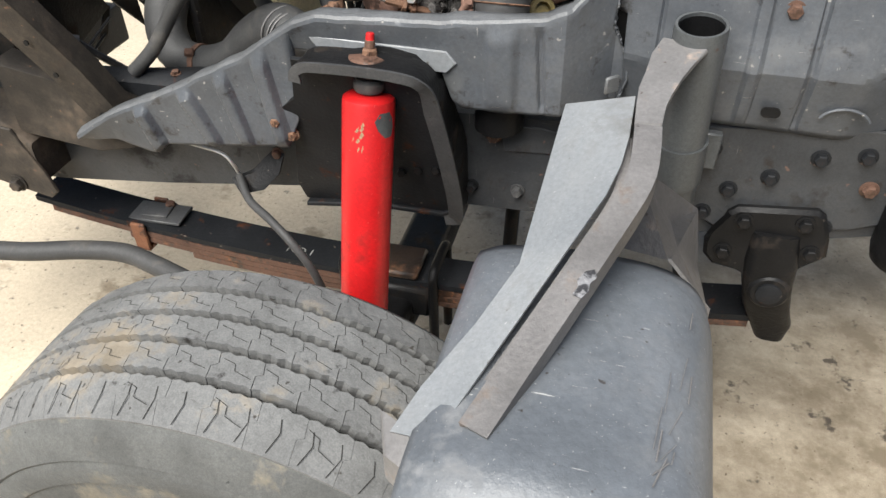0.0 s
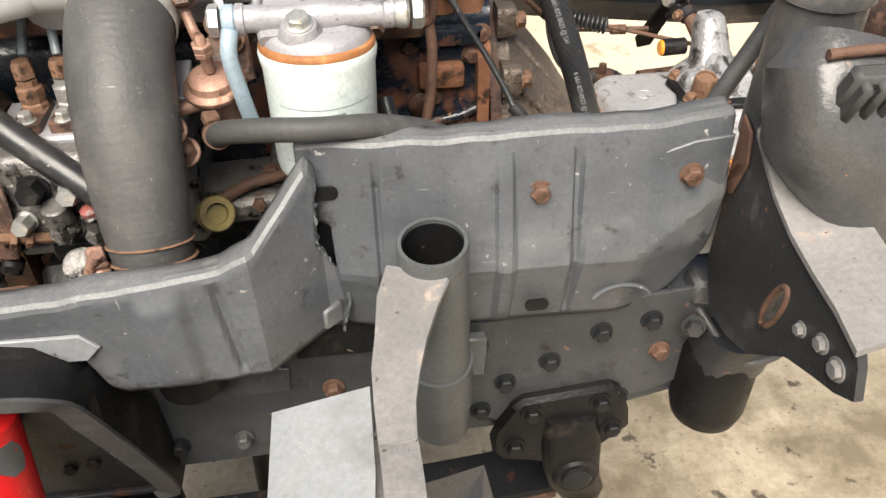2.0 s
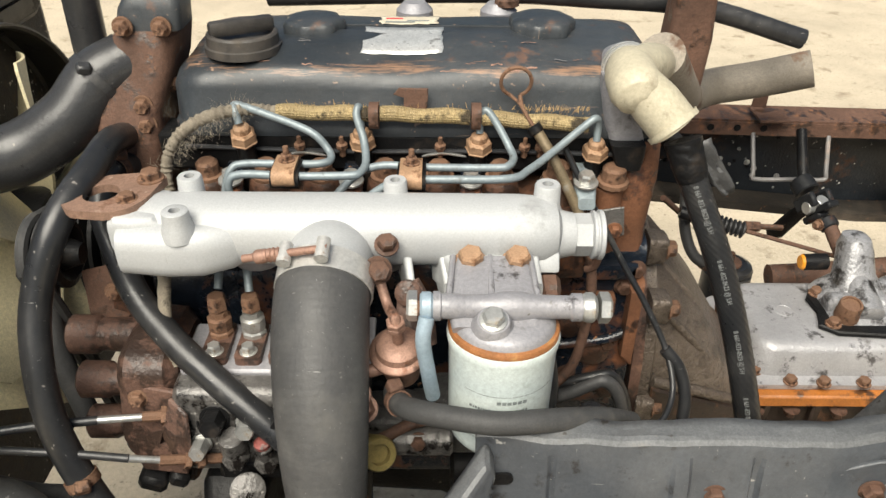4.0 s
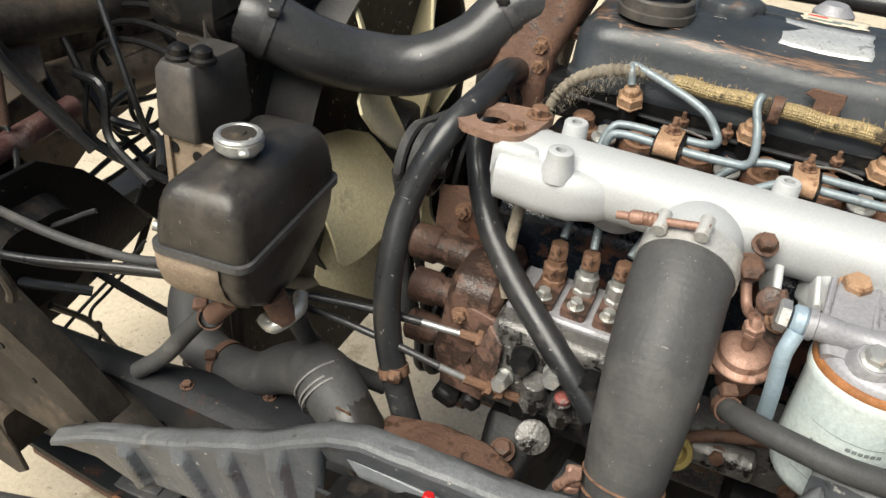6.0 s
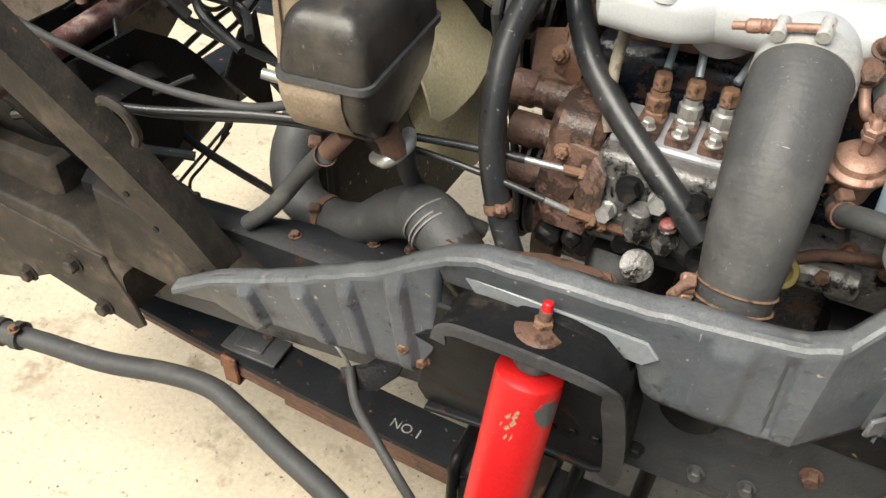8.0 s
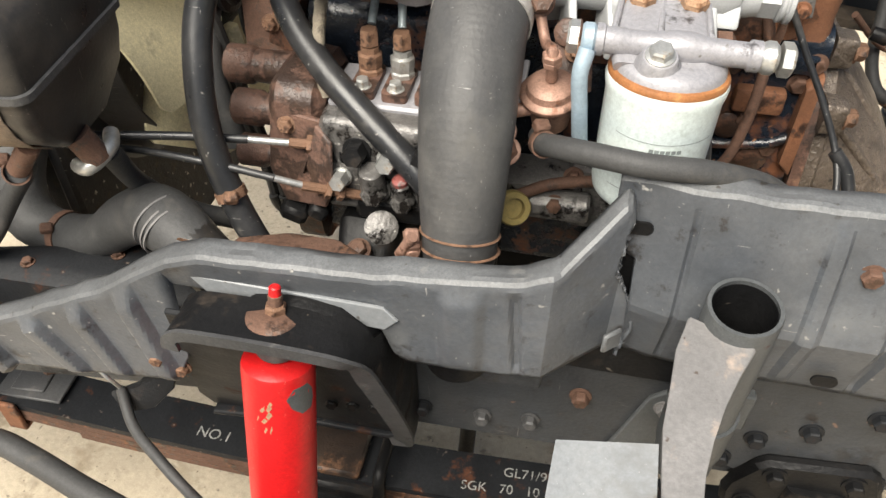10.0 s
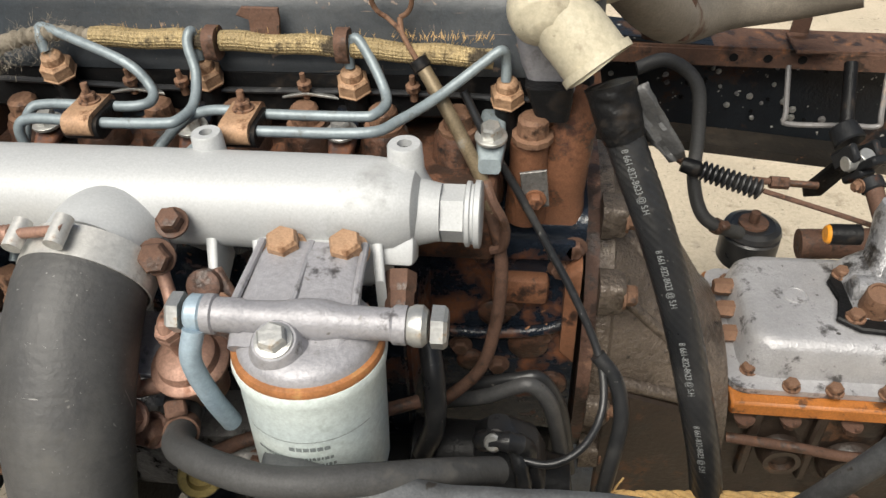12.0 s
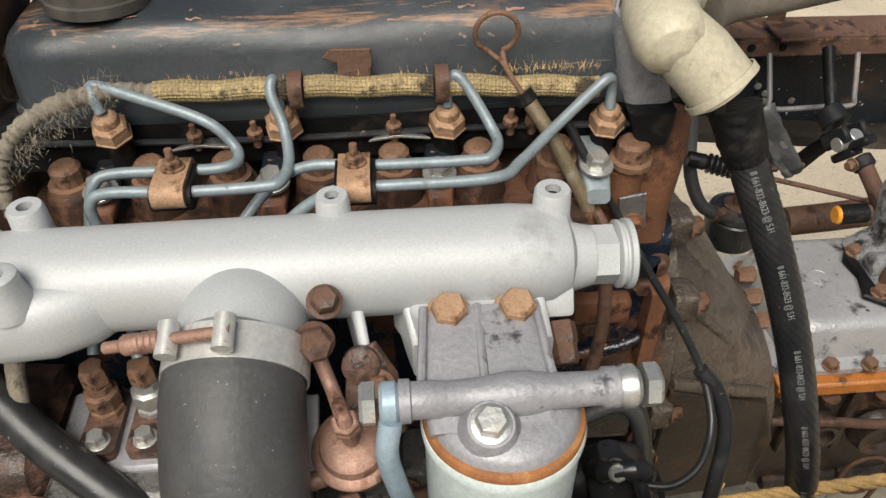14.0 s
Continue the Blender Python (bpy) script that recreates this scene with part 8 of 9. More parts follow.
for i in range(10):
    for j in range(6):
        bm.faces.new((grid[i][j], grid[i + 1][j], grid[i + 1][j + 1], grid[i][j + 1]))
solid(part("torn_tape", bm, M_WORN, bhose, "torn crumpled flap of tape", 20), 0.0007)
line_ = spline(PH, 40)
arc = [0.0]
for p, q in zip(line_, line_[1:]):
    arc.append(arc[-1] + (q - p).length)
for start in (0.045, 0.128, 0.212, 0.296, 0.38):
    ob = letters("8 661-832-8623 @ S.H", (0, 0, 0), 0.0072, 0, M_MARK, None, "lettering")
    bm = B()
    bm.from_mesh(ob.data)
    bmesh.ops.translate(bm, verts=bm.verts, vec=ob.location)
    bpy.data.objects.remove(ob)
    for v in bm.verts:
        s_at = start + v.co.x * 0.78
        i = max(1, min(len(line_) - 2, int(np.searchsorted(arc, s_at))))
        dv = (line_[i + 1] - line_[i - 1]).normalized()
        nv = (V((-0.30, -0.70, 0.60)) - dv * dv.dot(V((-0.30, -0.70, 0.60)))).normalized()
        ang = (v.co.y - 0.003) / 0.0146
        ring_dir = nv * math.cos(ang) + nv.cross(dv) * math.sin(ang)
        v.co = line_[i] + dv * (s_at - arc[i]) + ring_dir * (0.0147 + max(0.0, v.co.z))
    part("printed_lettering", bm, M_MARK, bhose, "white printed part number")

# ---- bell housing, gearbox ----
bell = thing("bell_housing", (0.28, 1.34, 0.55), "grey-brown cast bell housing with rusty rear plate", "bell housing")
bm = B()


def bell_ring(x, cy, cz, hw, hh, flat=0.05, n=48):
    out = []
    for i in range(n):
        t = 2 * math.pi * i / n
        k = 1 + flat * (abs(math.sin(2 * t)) ** 2)
        out.append(V((x, cy + hw * k * math.cos(t), cz + hh * k * math.sin(t))))
    return out


loft(bm, [bell_ring(*q) for q in ((0.206, 1.395, 0.690, 0.156, 0.185), (0.221, 1.395, 0.690, 0.156, 0.185), (0.225, 1.395, 0.688, 0.150, 0.177), (0.26, 1.388, 0.662, 0.142, 0.166), (0.30, 1.380, 0.628, 0.134, 0.152), (0.33, 1.375, 0.600, 0.129, 0.134), (0.350, 1.372, 0.585, 0.126, 0.118), (0.364, 1.37, 0.58, 0.124, 0.110))])
part("bell", bm, M_BELL, bell)
bm = B()
loft(bm, [bell_ring(x, 1.395, 0.690, 0.164, 0.193) for x in (0.192, 0.2055)])
part("rear_plate", bm, M_PUMPRUST, bell, "rust-brown engine rear plate")
for y, z in ((1.249, 0.817), (1.238, 0.66), (1.300, 0.872), (1.247, 0.57)):
    bm = B()
    loft(bm, [rrect((x, y + 0.004, z), Y, Z, w, w * 1.15, 0.006) for x, w in ((0.205, 0.034), (0.226, 0.032), (0.230, 0.027))])
    part("lug", bm, M_BELL, bell)
    bolt("bolt", (0.228, y, z), X, 0.0105, 0.014, M_RUSTBOLT, bell, "rusty bolt")
for p, q, w in (((0.226, 1.272, 0.80), (0.318, 1.277, 0.700), 0.006), ((0.226, 1.244, 0.70), (0.345, 1.258, 0.655), 0.008), ((0.228, 1.322, 0.842), (0.30, 1.317, 0.757), 0.006), ((0.226, 1.252, 0.62), (0.35, 1.248, 0.59), 0.008)):
    bm = B()
    tube(bm, [p, V(p).lerp(V(q), 0.5) + V((0, -0.004, 0.004)), q], w, 10, 4)
    part("cast_rib", bm, M_BELL, bell)
bm = B()
plate(bm, [(0.224, 1.235, 0.695), (0.345, 1.241, 0.652), (0.360, 1.230, 0.60), (0.356, 1.236, 0.50), (0.224, 1.236, 0.48)], (0.002, 0.012, 0), 0.003)
part("lower_apron", bm, M_GEAR, bell, "oily lower face")

gear = thing("gearbox", (0.52, 1.375, 0.42), "gearbox with grey aluminium cover on an orange oily case", "gearbox")
bm = B()
loft(bm, [rrect((x, 1.375, z), Y, Z, w, h, 0.03) for x, z, w, h in ((0.372, 0.535, 0.20, 0.20), (0.40, 0.535, 0.205, 0.23), (0.55, 0.535, 0.20, 0.23), (0.78, 0.55, 0.17, 0.19), (0.84, 0.56, 0.12, 0.14))])
part("case", bm, M_GEAR, gear, "oily dark case")
bm = B()
box(bm, (0.525, 1.372, 0.648), (0.318, 0.225, 0.020), (0, 0, 0), 0.003)
part("case_flange", bm, M_ORANGE, gear, "orange painted flange")
for x in (0.40, 0.47, 0.55, 0.62):
    bm = B()
    box(bm, (x, 1.268, 0.585), (0.012, 0.014, 0.12), (0, 0, 0), 0.003)
    part("case_rib", bm, M_GEAR, gear)
for k, x in enumerate((0.385, 0.435, 0.50, 0.585, 0.66)):
    bolt("case_bolt", (x, 1.262 + 0.002 * (k % 2), 0.632), -Z, 0.0085, 0.012, M_RUST, gear, "rusty bolt")
for x, z, r_ in ((0.435, 0.575, 0.022), (0.515, 0.560, 0.030), (0.60, 0.585, 0.020)):
    bm = B()
    lathe(bm, (x, 1.268, z), -Y, [(0, r_ * 1.15), (0.010, r_ * 1.1), (0.013, r_), (0.022, r_ * 0.94), (0.022, r_ * 0.66), (0.014, r_ * 0.62), (0.014, 0.001)], 24)
    part("case_boss", bm, M_GEAR, gear)
bm = B()
tube(bm, [(0.37, 1.258, 0.600), (0.44, 1.246, 0.606), (0.52, 1.244, 0.598), (0.66, 1.252, 0.61)], 0.006, 10, 6)
part("case_pipe", bm, M_RUST, gear, "rusty pipe along the case")
bm = B()
loft(bm, [rrect((0.509, 1.376, z), X, Y, a, b, rr, 6) for z, a, b, rr in ((0.659, 0.290, 0.205, 0.02), (0.667, 0.290, 0.205, 0.02), (0.669, 0.262, 0.172, 0.03), (0.705, 0.250, 0.160, 0.03), (0.713, 0.238, 0.148, 0.03), (0.7155, 0.215, 0.125, 0.02))])
part("top_cover", bm, M_LID, gear, "grey aluminium top cover")
for k, y in enumerate((1.348, 1.380, 1.410)):
    bolt("detent_plug", (0.398, y, 0.677 + 0.009 * k), -X, 0.0110, 0.036, M_RUSTBOLT, gear, "rusty plug", 1.0)
for x, y in ((0.388, 1.30), (0.388, 1.45), (0.43, 1.279), (0.475, 1.276), (0.53, 1.276), (0.60, 1.276), (0.46, 1.468), (0.55, 1.468), (0.392, 1.405)):
    bolt("cover_bolt", (x, y, 0.6675), Z, 0.0082, 0.010, M_RUSTBOLT, gear, "rusty bolt", 1.2)
bm = B()
lathe(bm, (0.446, 1.378, 0.7155), Z, [(0, 0.014), (0.0012, 0.0135), (0.0014, 0.0115), (0.0008, 0.011), (0.0009, 0.001)], 28)
part("cast_mark", bm, M_LID, gear)
shift = thing("shift_housing", (0.53, 1.40, 0.71), "greasy grey gear shift housing with orange plugs and black gasket", "housing")
bm = B()
plate(bm, [(0.478, 1.335, 0.7165), (0.50, 1.318, 0.7165), (0.60, 1.31, 0.7165), (0.63, 1.36, 0.7165), (0.62, 1.44, 0.7165), (0.54, 1.455, 0.7165), (0.50, 1.425, 0.7165), (0.485, 1.40, 0.7165), (0.492, 1.37, 0.7165)], (0, 0, 0.008), 0.002)
part("gasket_flange", bm, M_BLACK, shift, "greasy black flange")
bm = B()
loft(bm, [rrect((x, y, z), X, Y, a, b, min(0.018, 0.4 * a)) for x, y, z, a, b in ((0.555, 1.385, 0.722, 0.115, 0.11), (0.555, 1.39, 0.733, 0.10, 0.095), (0.555, 1.405, 0.745, 0.062, 0.065), (0.553, 1.42, 0.765, 0.050, 0.055), (0.552, 1.432, 0.790, 0.046, 0.050), (0.552, 1.437, 0.806, 0.036, 0.04), (0.552, 1.438, 0.810, 0.02, 0.02))])
for p_, q_, r_ in (((0.50, 1.375, 0.730), (0.60, 1.372, 0.730), 0.018), ((0.55, 1.34, 0.728), (0.552, 1.42, 0.752), 0.022), ((0.585, 1.40, 0.735), (0.615, 1.41, 0.742), 0.016)):
    lathe(bm, p_, V(q_) - V(p_), [(0, r_ * 0.7), (0.005, r_), ((V(q_) - V(p_)).length - 0.005, r_), ((V(q_) - V(p_)).length, r_ * 0.7)], 20)
part("tower", bm, M_GREASY, shift)
bm = B()
cyl(bm, (0.525, 1.445, 0.757), (0.490, 1.446, 0.755), 0.0125, None, 20, 0.001)
part("switch_body", bm, M_BLACK, shift)
bm = B()
cyl(bm, (0.4905, 1.446, 0.755), (0.4855, 1.446, 0.755), 0.0120, 0.0105, 20, 0.001)
part("switch_plug", bm, M_SAFETY, shift, "bright orange plug")
bm = B()
lathe(bm, (0.520, 1.350, 0.722), (-0.05, -0.2, 1), [(0, 0.018), (0.02, 0.016), (0.032, 0.0155), (0.034, 0.0145), (0.034, 0.012), (0.031, 0.0115), (0.031, 0.001)], 24)
part("breather_cup", bm, M_RUSTBOLT, shift, "orange rusty cup")
for x, y in ((0.497, 1.335), (0.502, 1.408), (0.59, 1.325), (0.60, 1.43)):
    bolt("bolt", (x, y, 0.7245), Z, 0.0088, 0.010, M_RUSTBOLT, shift, "rusty bolt", 1.25)
# selector shaft with its joint
sel = thing("selector_joint", (0.57, 1.55, 0.70), "dark steel selector rod with universal joint", "joint")
ja, jb = V((0.538, 1.598, 0.804)), V((0.575, 1.495, 0.748))
bm = B()
cyl(bm, (0.545, 1.668, 0.870), ja, 0.0085, None, 16)
part("rod", bm, M_BLACK, sel)
jd = (jb - ja).normalized()
bm = B()
cyl(bm, ja - jd * 0.012, ja + jd * 0.014, 0.018, 0.020, 20, 0.002)
js, ju = axes(jd)
for k in (-1, 1):
    box(bm, ja + jd * 0.032 + js * 0.016 * k, (0.010, 0.024, 0.045), (40, 0, 20), 0.003)
part("upper_yoke", bm, M_RAIL, sel)
bm = B()
cyl(bm, ja + jd * 0.042 - js * 0.022, ja + jd * 0.042 + js * 0.022, 0.010, None, 16, 0.001)
cyl(bm, ja + jd * 0.042 - ju * 0.018, ja + jd * 0.042 + ju * 0.018, 0.010, None, 16, 0.001)
part("cross", bm, M_ZINC, sel)
bm = B()
for k in (-1, 1):
    box(bm, ja + jd * 0.054 + ju * 0.014 * k, (0.022, 0.012, 0.040), (40, 0, 20), 0.003)
cyl(bm, ja + jd * 0.068, ja + jd * 0.085, 0.015, None, 18, 0.002)
part("lower_yoke", bm, M_RAIL, sel)
bm = B()
cyl(bm, ja + jd * 0.083, jb + V((-0.005, -0.02, -0.01)), 0.011, None, 14)
part("lower_rod", bm, M_RUST, sel)
bolt("pinch_bolt", ja + jd * 0.075 - js * 0.016, -js, 0.007, 0.010, M_RUSTBOLT, sel)
bm = B()
plate(bm, [(0.540, 1.675, 0.655), (0.562, 1.672, 0.660), (0.580, 1.630, 0.745), (0.565, 1.625, 0.76), (0.548, 1.64, 0.735), (0.532, 1.67, 0.675)], (0.002, -0.007, 0), 0.002)
part("black_bracket", bm, M_BLACK, sel)
# cable with rubber boot, far hose, far mount
bc = thing("clutch_cable", (0.45, 1.53, 0.74), "rusty cable rod with ribbed black rubber boot", "cable")
A0, A1 = V((0.352, 1.545, 0.775)), V((0.430, 1.525, 0.760))
ad = (A1 - A0).normalized()
bm = B()
lathe(bm, A0, ad, [p for i in range(11) for p in ((0.0072 * i, 0.0075), (0.0072 * i + 0.0024, 0.0135), (0.0072 * i + 0.0046, 0.0135))] + [(0.080, 0.007)], 18)
part("boot", bm, M_HOSE, bc)
bm = B()
lathe(bm, A0 - ad * 0.025, ad, [(0, 0.010), (0.022, 0.011), (0.026, 0.008)], 14)
part("sleeve", bm, M_BLACK, bc)
bm = B()
tube(bm, [A1, A1.lerp(V((0.57, 1.49, 0.735)), 0.5), (0.60, 1.48, 0.73)], 0.0035, 8, 3)
part("rod", bm, M_RUST, bc, "rusty rod")
bm = B()
tube(bm, [(0.30, 1.56, 0.80), (0.37, 1.60, 0.735), (0.45, 1.61, 0.72), (0.53, 1.61, 0.715)], 0.005, 10, 4)
cyl(bm, (0.465, 1.61, 0.718), (0.49, 1.61, 0.717), 0.009, None, 8)
part("outer_cable", bm, M_RUST, bc)
hose("black vacuum hose on the far frame rail", [(0.27, 1.66, 0.86), (0.31, 1.665, 0.87), (0.352, 1.66, 0.84), (0.362, 1.64, 0.78), (0.362, 1.61, 0.72), (0.375, 1.585, 0.68), (0.40, 1.58, 0.66), (0.44, 1.60, 0.635)], 0.0095, M_DULLHOSE, ((6, M_RUST),))
mt = thing("rear_mount", (0.475, 1.655, 0.53), "round black rubber gearbox mount with rusty stud", "mount")
bm = B()
lathe(bm, (0.475, 1.655, 0.545), Z, [(0, 0.040), (0.006, 0.044), (0.050, 0.044), (0.053, 0.041), (0.057, 0.044), (0.064, 0.041), (0.068, 0.032), (0.066, 0.024), (0.070, 0.012)], 36)
part("rubber", bm, M_HOSE, mt)
bm = B()
lathe(bm, (0.475, 1.655, 0.612), Z, [(0, 0.022), (0.004, 0.022), (0.005, 0.008), (0.022, 0.007), (0.023, 0.002)], 16)
part("stud", bm, M_RUST, mt)
bm = B()
tube(bm, [(0.525, 1.60, 0.62), (0.60, 1.60, 0.625), (0.75, 1.60, 0.64)], 0.022, 16, 3)
part("cross_tube", bm, M_RUST, mt, "rusty tube")
# shaft and bits under the gearbox
for p0, p1, r_ in (((0.36, 1.30, 0.50), (0.75, 1.30, 0.51), 0.016), ((0.40, 1.27, 0.45), (0.80, 1.29, 0.45), 0.010)):
    rod = thing("shift_rod", p0, "oily brown shift rod under the gearbox", "rod", "shift rods")
    bm = B()
    cyl(bm, p0, p1, r_, None, 16)
    part("shaft", bm, M_GEAR, rod)
    bm = B()
    lathe(bm, V(p0).lerp(V(p1), 0.25), X, [(0, r_), (0.002, r_ * 1.6), (0.02, r_ * 1.6), (0.022, r_)], 18)
    part("collar", bm, M_GEAR, rod)
bm = B()
tube(bm, [(0.52 + 0.03 * math.cos(t), 1.25, 0.48 + 0.04 * math.sin(t)) for t in [i * 0.35 for i in range(20)]], 0.003, 8, 2)
tube(bm, [(0.55, 1.25, 0.47), (0.53, 1.24, 0.42), (0.50, 1.24, 0.36)], 0.003, 8, 3)
single("coiled_wire", bm, M_RUST, "coil of rusty wire hanging under the gearbox", "wire")

# ---- starter motor ----
st = thing("starter_motor", (0.09, 1.11, 0.68), "oily black starter motor with taped cable connections", "starter")
bm = B()
lathe(bm, (-0.04, 1.135, 0.660), X, [(0, 0.030), (0.004, 0.040), (0.16, 0.041), (0.165, 0.036), (0.20, 0.035), (0.225, 0.03)], 32)
part("motor", bm, M_BLACK, st)
bm = B()
lathe(bm, (0.035, 1.118, 0.728), X, [(0, 0.020), (0.003, 0.0290), (0.070, 0.0295), (0.075, 0.025), (0.11, 0.022)], 28)
part("solenoid", bm, M_BLACK, st)
bm = B()
loft(bm, [rrect((0.116 + 0.006 * k, 1.112 - 0.004 * k, 0.782 - 0.020 * k), X, Y, a, b, 0.008) for k, (a, b) in enumerate(((0.02, 0.02), (0.055, 0.045), (0.062, 0.050), (0.05, 0.045)))][::-1])
part("terminal_boot", bm, M_HOSE, st, "shiny black rubber terminal boot")
for pts, r_ in (([(0.102, 1.10, 0.772), (0.106, 1.085, 0.790), (0.125, 1.080, 0.798), (0.140, 1.085, 0.785), (0.142, 1.095, 0.750)], 0.0085), ([(0.128, 1.085, 0.79), (0.138, 1.070, 0.77), (0.142, 1.068, 0.74), (0.146, 1.075, 0.715)], 0.0065)):
    bm = B()
    tube(bm, pts, r_, 16, 8, lambda i: 0.07 * math.sin(i * 1.3) + 0.05 * math.sin(i * 2.9))
    part("taped_lead", bm, M_HOSE, st, "crumpled taped lead")
for pts, r_ in (([(0.06, 1.18, 0.725), (0.101, 1.17, 0.748), (0.126, 1.17, 0.763), (0.143, 1.17, 0.768), (0.160, 1.17, 0.748), (0.171, 1.17, 0.709), (0.181, 1.17, 0.643), (0.19, 1.16, 0.58)], 0.0082),
                ([(0.06, 1.185, 0.735), (0.095, 1.178, 0.757), (0.130, 1.176, 0.770), (0.152, 1.178, 0.770), (0.170, 1.178, 0.74), (0.180, 1.178, 0.70), (0.190, 1.175, 0.63)], 0.0060),
                ([(0.198, 1.150, 0.835), (0.215, 1.140, 0.815), (0.222, 1.122, 0.785), (0.215, 1.10, 0.74), (0.205, 1.08, 0.68)], 0.0070),
                ([(0.056, 1.12, 0.87), (0.062, 1.10, 0.84), (0.062, 1.09, 0.80), (0.050, 1.09, 0.76)], 0.0095)):
    bm = B()
    tube(bm, pts, r_, 12, 6)
    part("cable", bm, M_WORN if r_ == 0.0082 else M_HOSE, st)
bm = B()
cyl(bm, (0.03, 1.06, 0.765), (0.0, 1.058, 0.765), 0.0095, None, 14, 0.002)
part("terminal_stud", bm, M_ZINC, st)
bm = B()
cyl(bm, (0.115, 1.09, 0.79), (0.112, 1.075, 0.80), 0.008, None, 12, 0.002)
part("terminal_stud", bm, M_ZINC, st)
bm = B()
box(bm, (0.13, 1.02, 0.65), (0.20, 0.05, 0.03), (0, 0, 0), 0.004)
part("lower_bracket", bm, M_BLACK, st)
strap = thing("woven_strap", (0.22, 1.095, 0.70), "two yellow woven cords knotted beside the gearbox", "strap")
for a, b, c in (((0.222, 1.096, 0.706), (0.30, 1.098, 0.714), (0.42, 1.100, 0.724)), ((0.222, 1.092, 0.702), (0.28, 1.086, 0.696), (0.36, 1.078, 0.688))):
    core = spline([V(a), V(b), V(c)], 16)
    for ph in (0.0, 2.1, 4.2):
        bm = B()
        tube(bm, [p + Y * 0.0032 * math.cos(ph + 0.9 * i) + Z * 0.0032 * math.sin(ph + 0.9 * i) for i, p in enumerate(core)], 0.0036, 8, 2)
        part("cord_strand", bm, M_CARD, strap)
bm = B()
r = random.Random(31)
for k in range(26):
    p = V((0.219, 1.093, 0.704)) + V((r.uniform(-0.006, 0.006), r.uniform(-0.006, 0.006), r.uniform(-0.008, 0.008)))
    d = V((r.uniform(-0.6, 0.4), r.uniform(-0.6, 0.4), r.uniform(-0.9, 0.9))).normalized()
    tube(bm, [p, p + d * 0.010, p + d * 0.020 + Z * -0.004], 0.0011, 5, 2)
tagged(part("frayed_knot", bm, M_CARD, strap, "frayed pale knot"), kind="stuff")

# ---- cab mounting at the rear of the panel ----


def holed(bm, outer, c, ru, rv, tilt, place, thick, n=40):
    """A plate with an oval hole: outer is a list of (u, v), place maps (u, v) into space."""
    o, h = [], []
    for i in range(n):
        t = 2 * math.pi * i / n
        du, dv = math.cos(t), math.sin(t)
        best = 0.0
        for (au, av_), (bu, bv_) in zip(outer, outer[1:] + outer[:1]):
            eu, ev = bu - au, bv_ - av_
            den = du * ev - dv * eu
            if abs(den) > 1e-9:
                k = ((au - c[0]) * ev - (av_ - c[1]) * eu) / den
                w = ((au - c[0]) * dv - (av_ - c[1]) * du) / den
                if k > 0 and -1e-6 <= w <= 1 + 1e-6:
                    best = max(best, k)
        o.append((c[0] + du * best, c[1] + dv * best))
        cu, sv = ru * math.cos(t - tilt), rv * math.sin(t - tilt)
        h.append((c[0] + cu * math.cos(tilt) - sv * math.sin(tilt), c[1] + cu * math.sin(tilt) + sv * math.cos(tilt)))
    o = [V(place(*p)) for p in o]
    h = [V(place(*p)) for p in h]
    t = V(thick)
    return loft(bm, [h, o, [p + t for p in o], [p + t for p in h], h], False)


cm = thing("cab_hinge_bracket", (0.36, 0.88, 0.58), "black steel cab hinge bracket with rusty oval hole", "bracket")
bm = B()
EDGE = [(0.925, 0.938), (0.897, 0.930), (0.872, 0.914), (0.851, 0.901), (0.817, 0.888), (0.780, 0.881), (0.747, 0.877), (0.715, 0.868)]
holed(bm, EDGE + [(0.702, 0.832), (0.743, 0.816), (0.780, 0.800), (0.825, 0.757), (0.862, 0.742), (0.90, 0.74), (0.925, 0.78)], (0.812, 0.824), 0.0075, 0.026, 0.30, lambda y, z: (0.343, y, z), (0.007, 0, 0), 56)
bmesh.ops.recalc_face_normals(bm, faces=bm.faces)
part("side_plate", bm, M_HINGE, cm, "black plate, rusty at the edges")
bm = B()
rim = []
for i in range(37):
    t = 2 * math.pi * i / 36
    cu, sv = 0.0083 * math.cos(t), 0.027 * math.sin(t)
    rim.append((0.3425, 0.812 + cu * math.cos(0.30) - sv * math.sin(0.30), 0.824 + cu * math.sin(0.30) + sv * math.cos(0.30)))
tube(bm, rim, 0.0026, 8, 2)
part("hole_rim", bm, M_RUST, cm, "rusty rim of the oval hole")
bm = B()
loft(bm, [[V((0.340, y, z)), V((0.350 + 0.045 * min(1, i / 2), y + 0.004, z + 0.012)), V((0.350 + 0.045 * min(1, i / 2), y + 0.005, z + 0.017)), V((0.340, y + 0.001, z + 0.005))] for i, (y, z) in enumerate(EDGE[1:])])
part("top_flange", bm, M_BRACKET, cm, "pale worn edge flange")
bm = B()
plate(bm, [(0.3425, 0.922, 0.936), (0.3425, 0.905, 0.928), (0.3425, 0.898, 0.90), (0.3425, 0.912, 0.865), (0.3425, 0.922, 0.860)], (-0.003, 0, 0), 0.0008)
part("rust_tab", bm, M_RUST, cm, "rust-red flaking tab")
bm = B()
plate(bm, [(0.318, 0.955, 0.925), (0.345, 0.955, 0.930), (0.352, 0.955, 0.84), (0.325, 0.955, 0.835)], (0, 0.004, 0), 0.001)
part("back_tab", bm, M_HEAD, cm, "rusty brown tab behind the panel end")
bm = B()
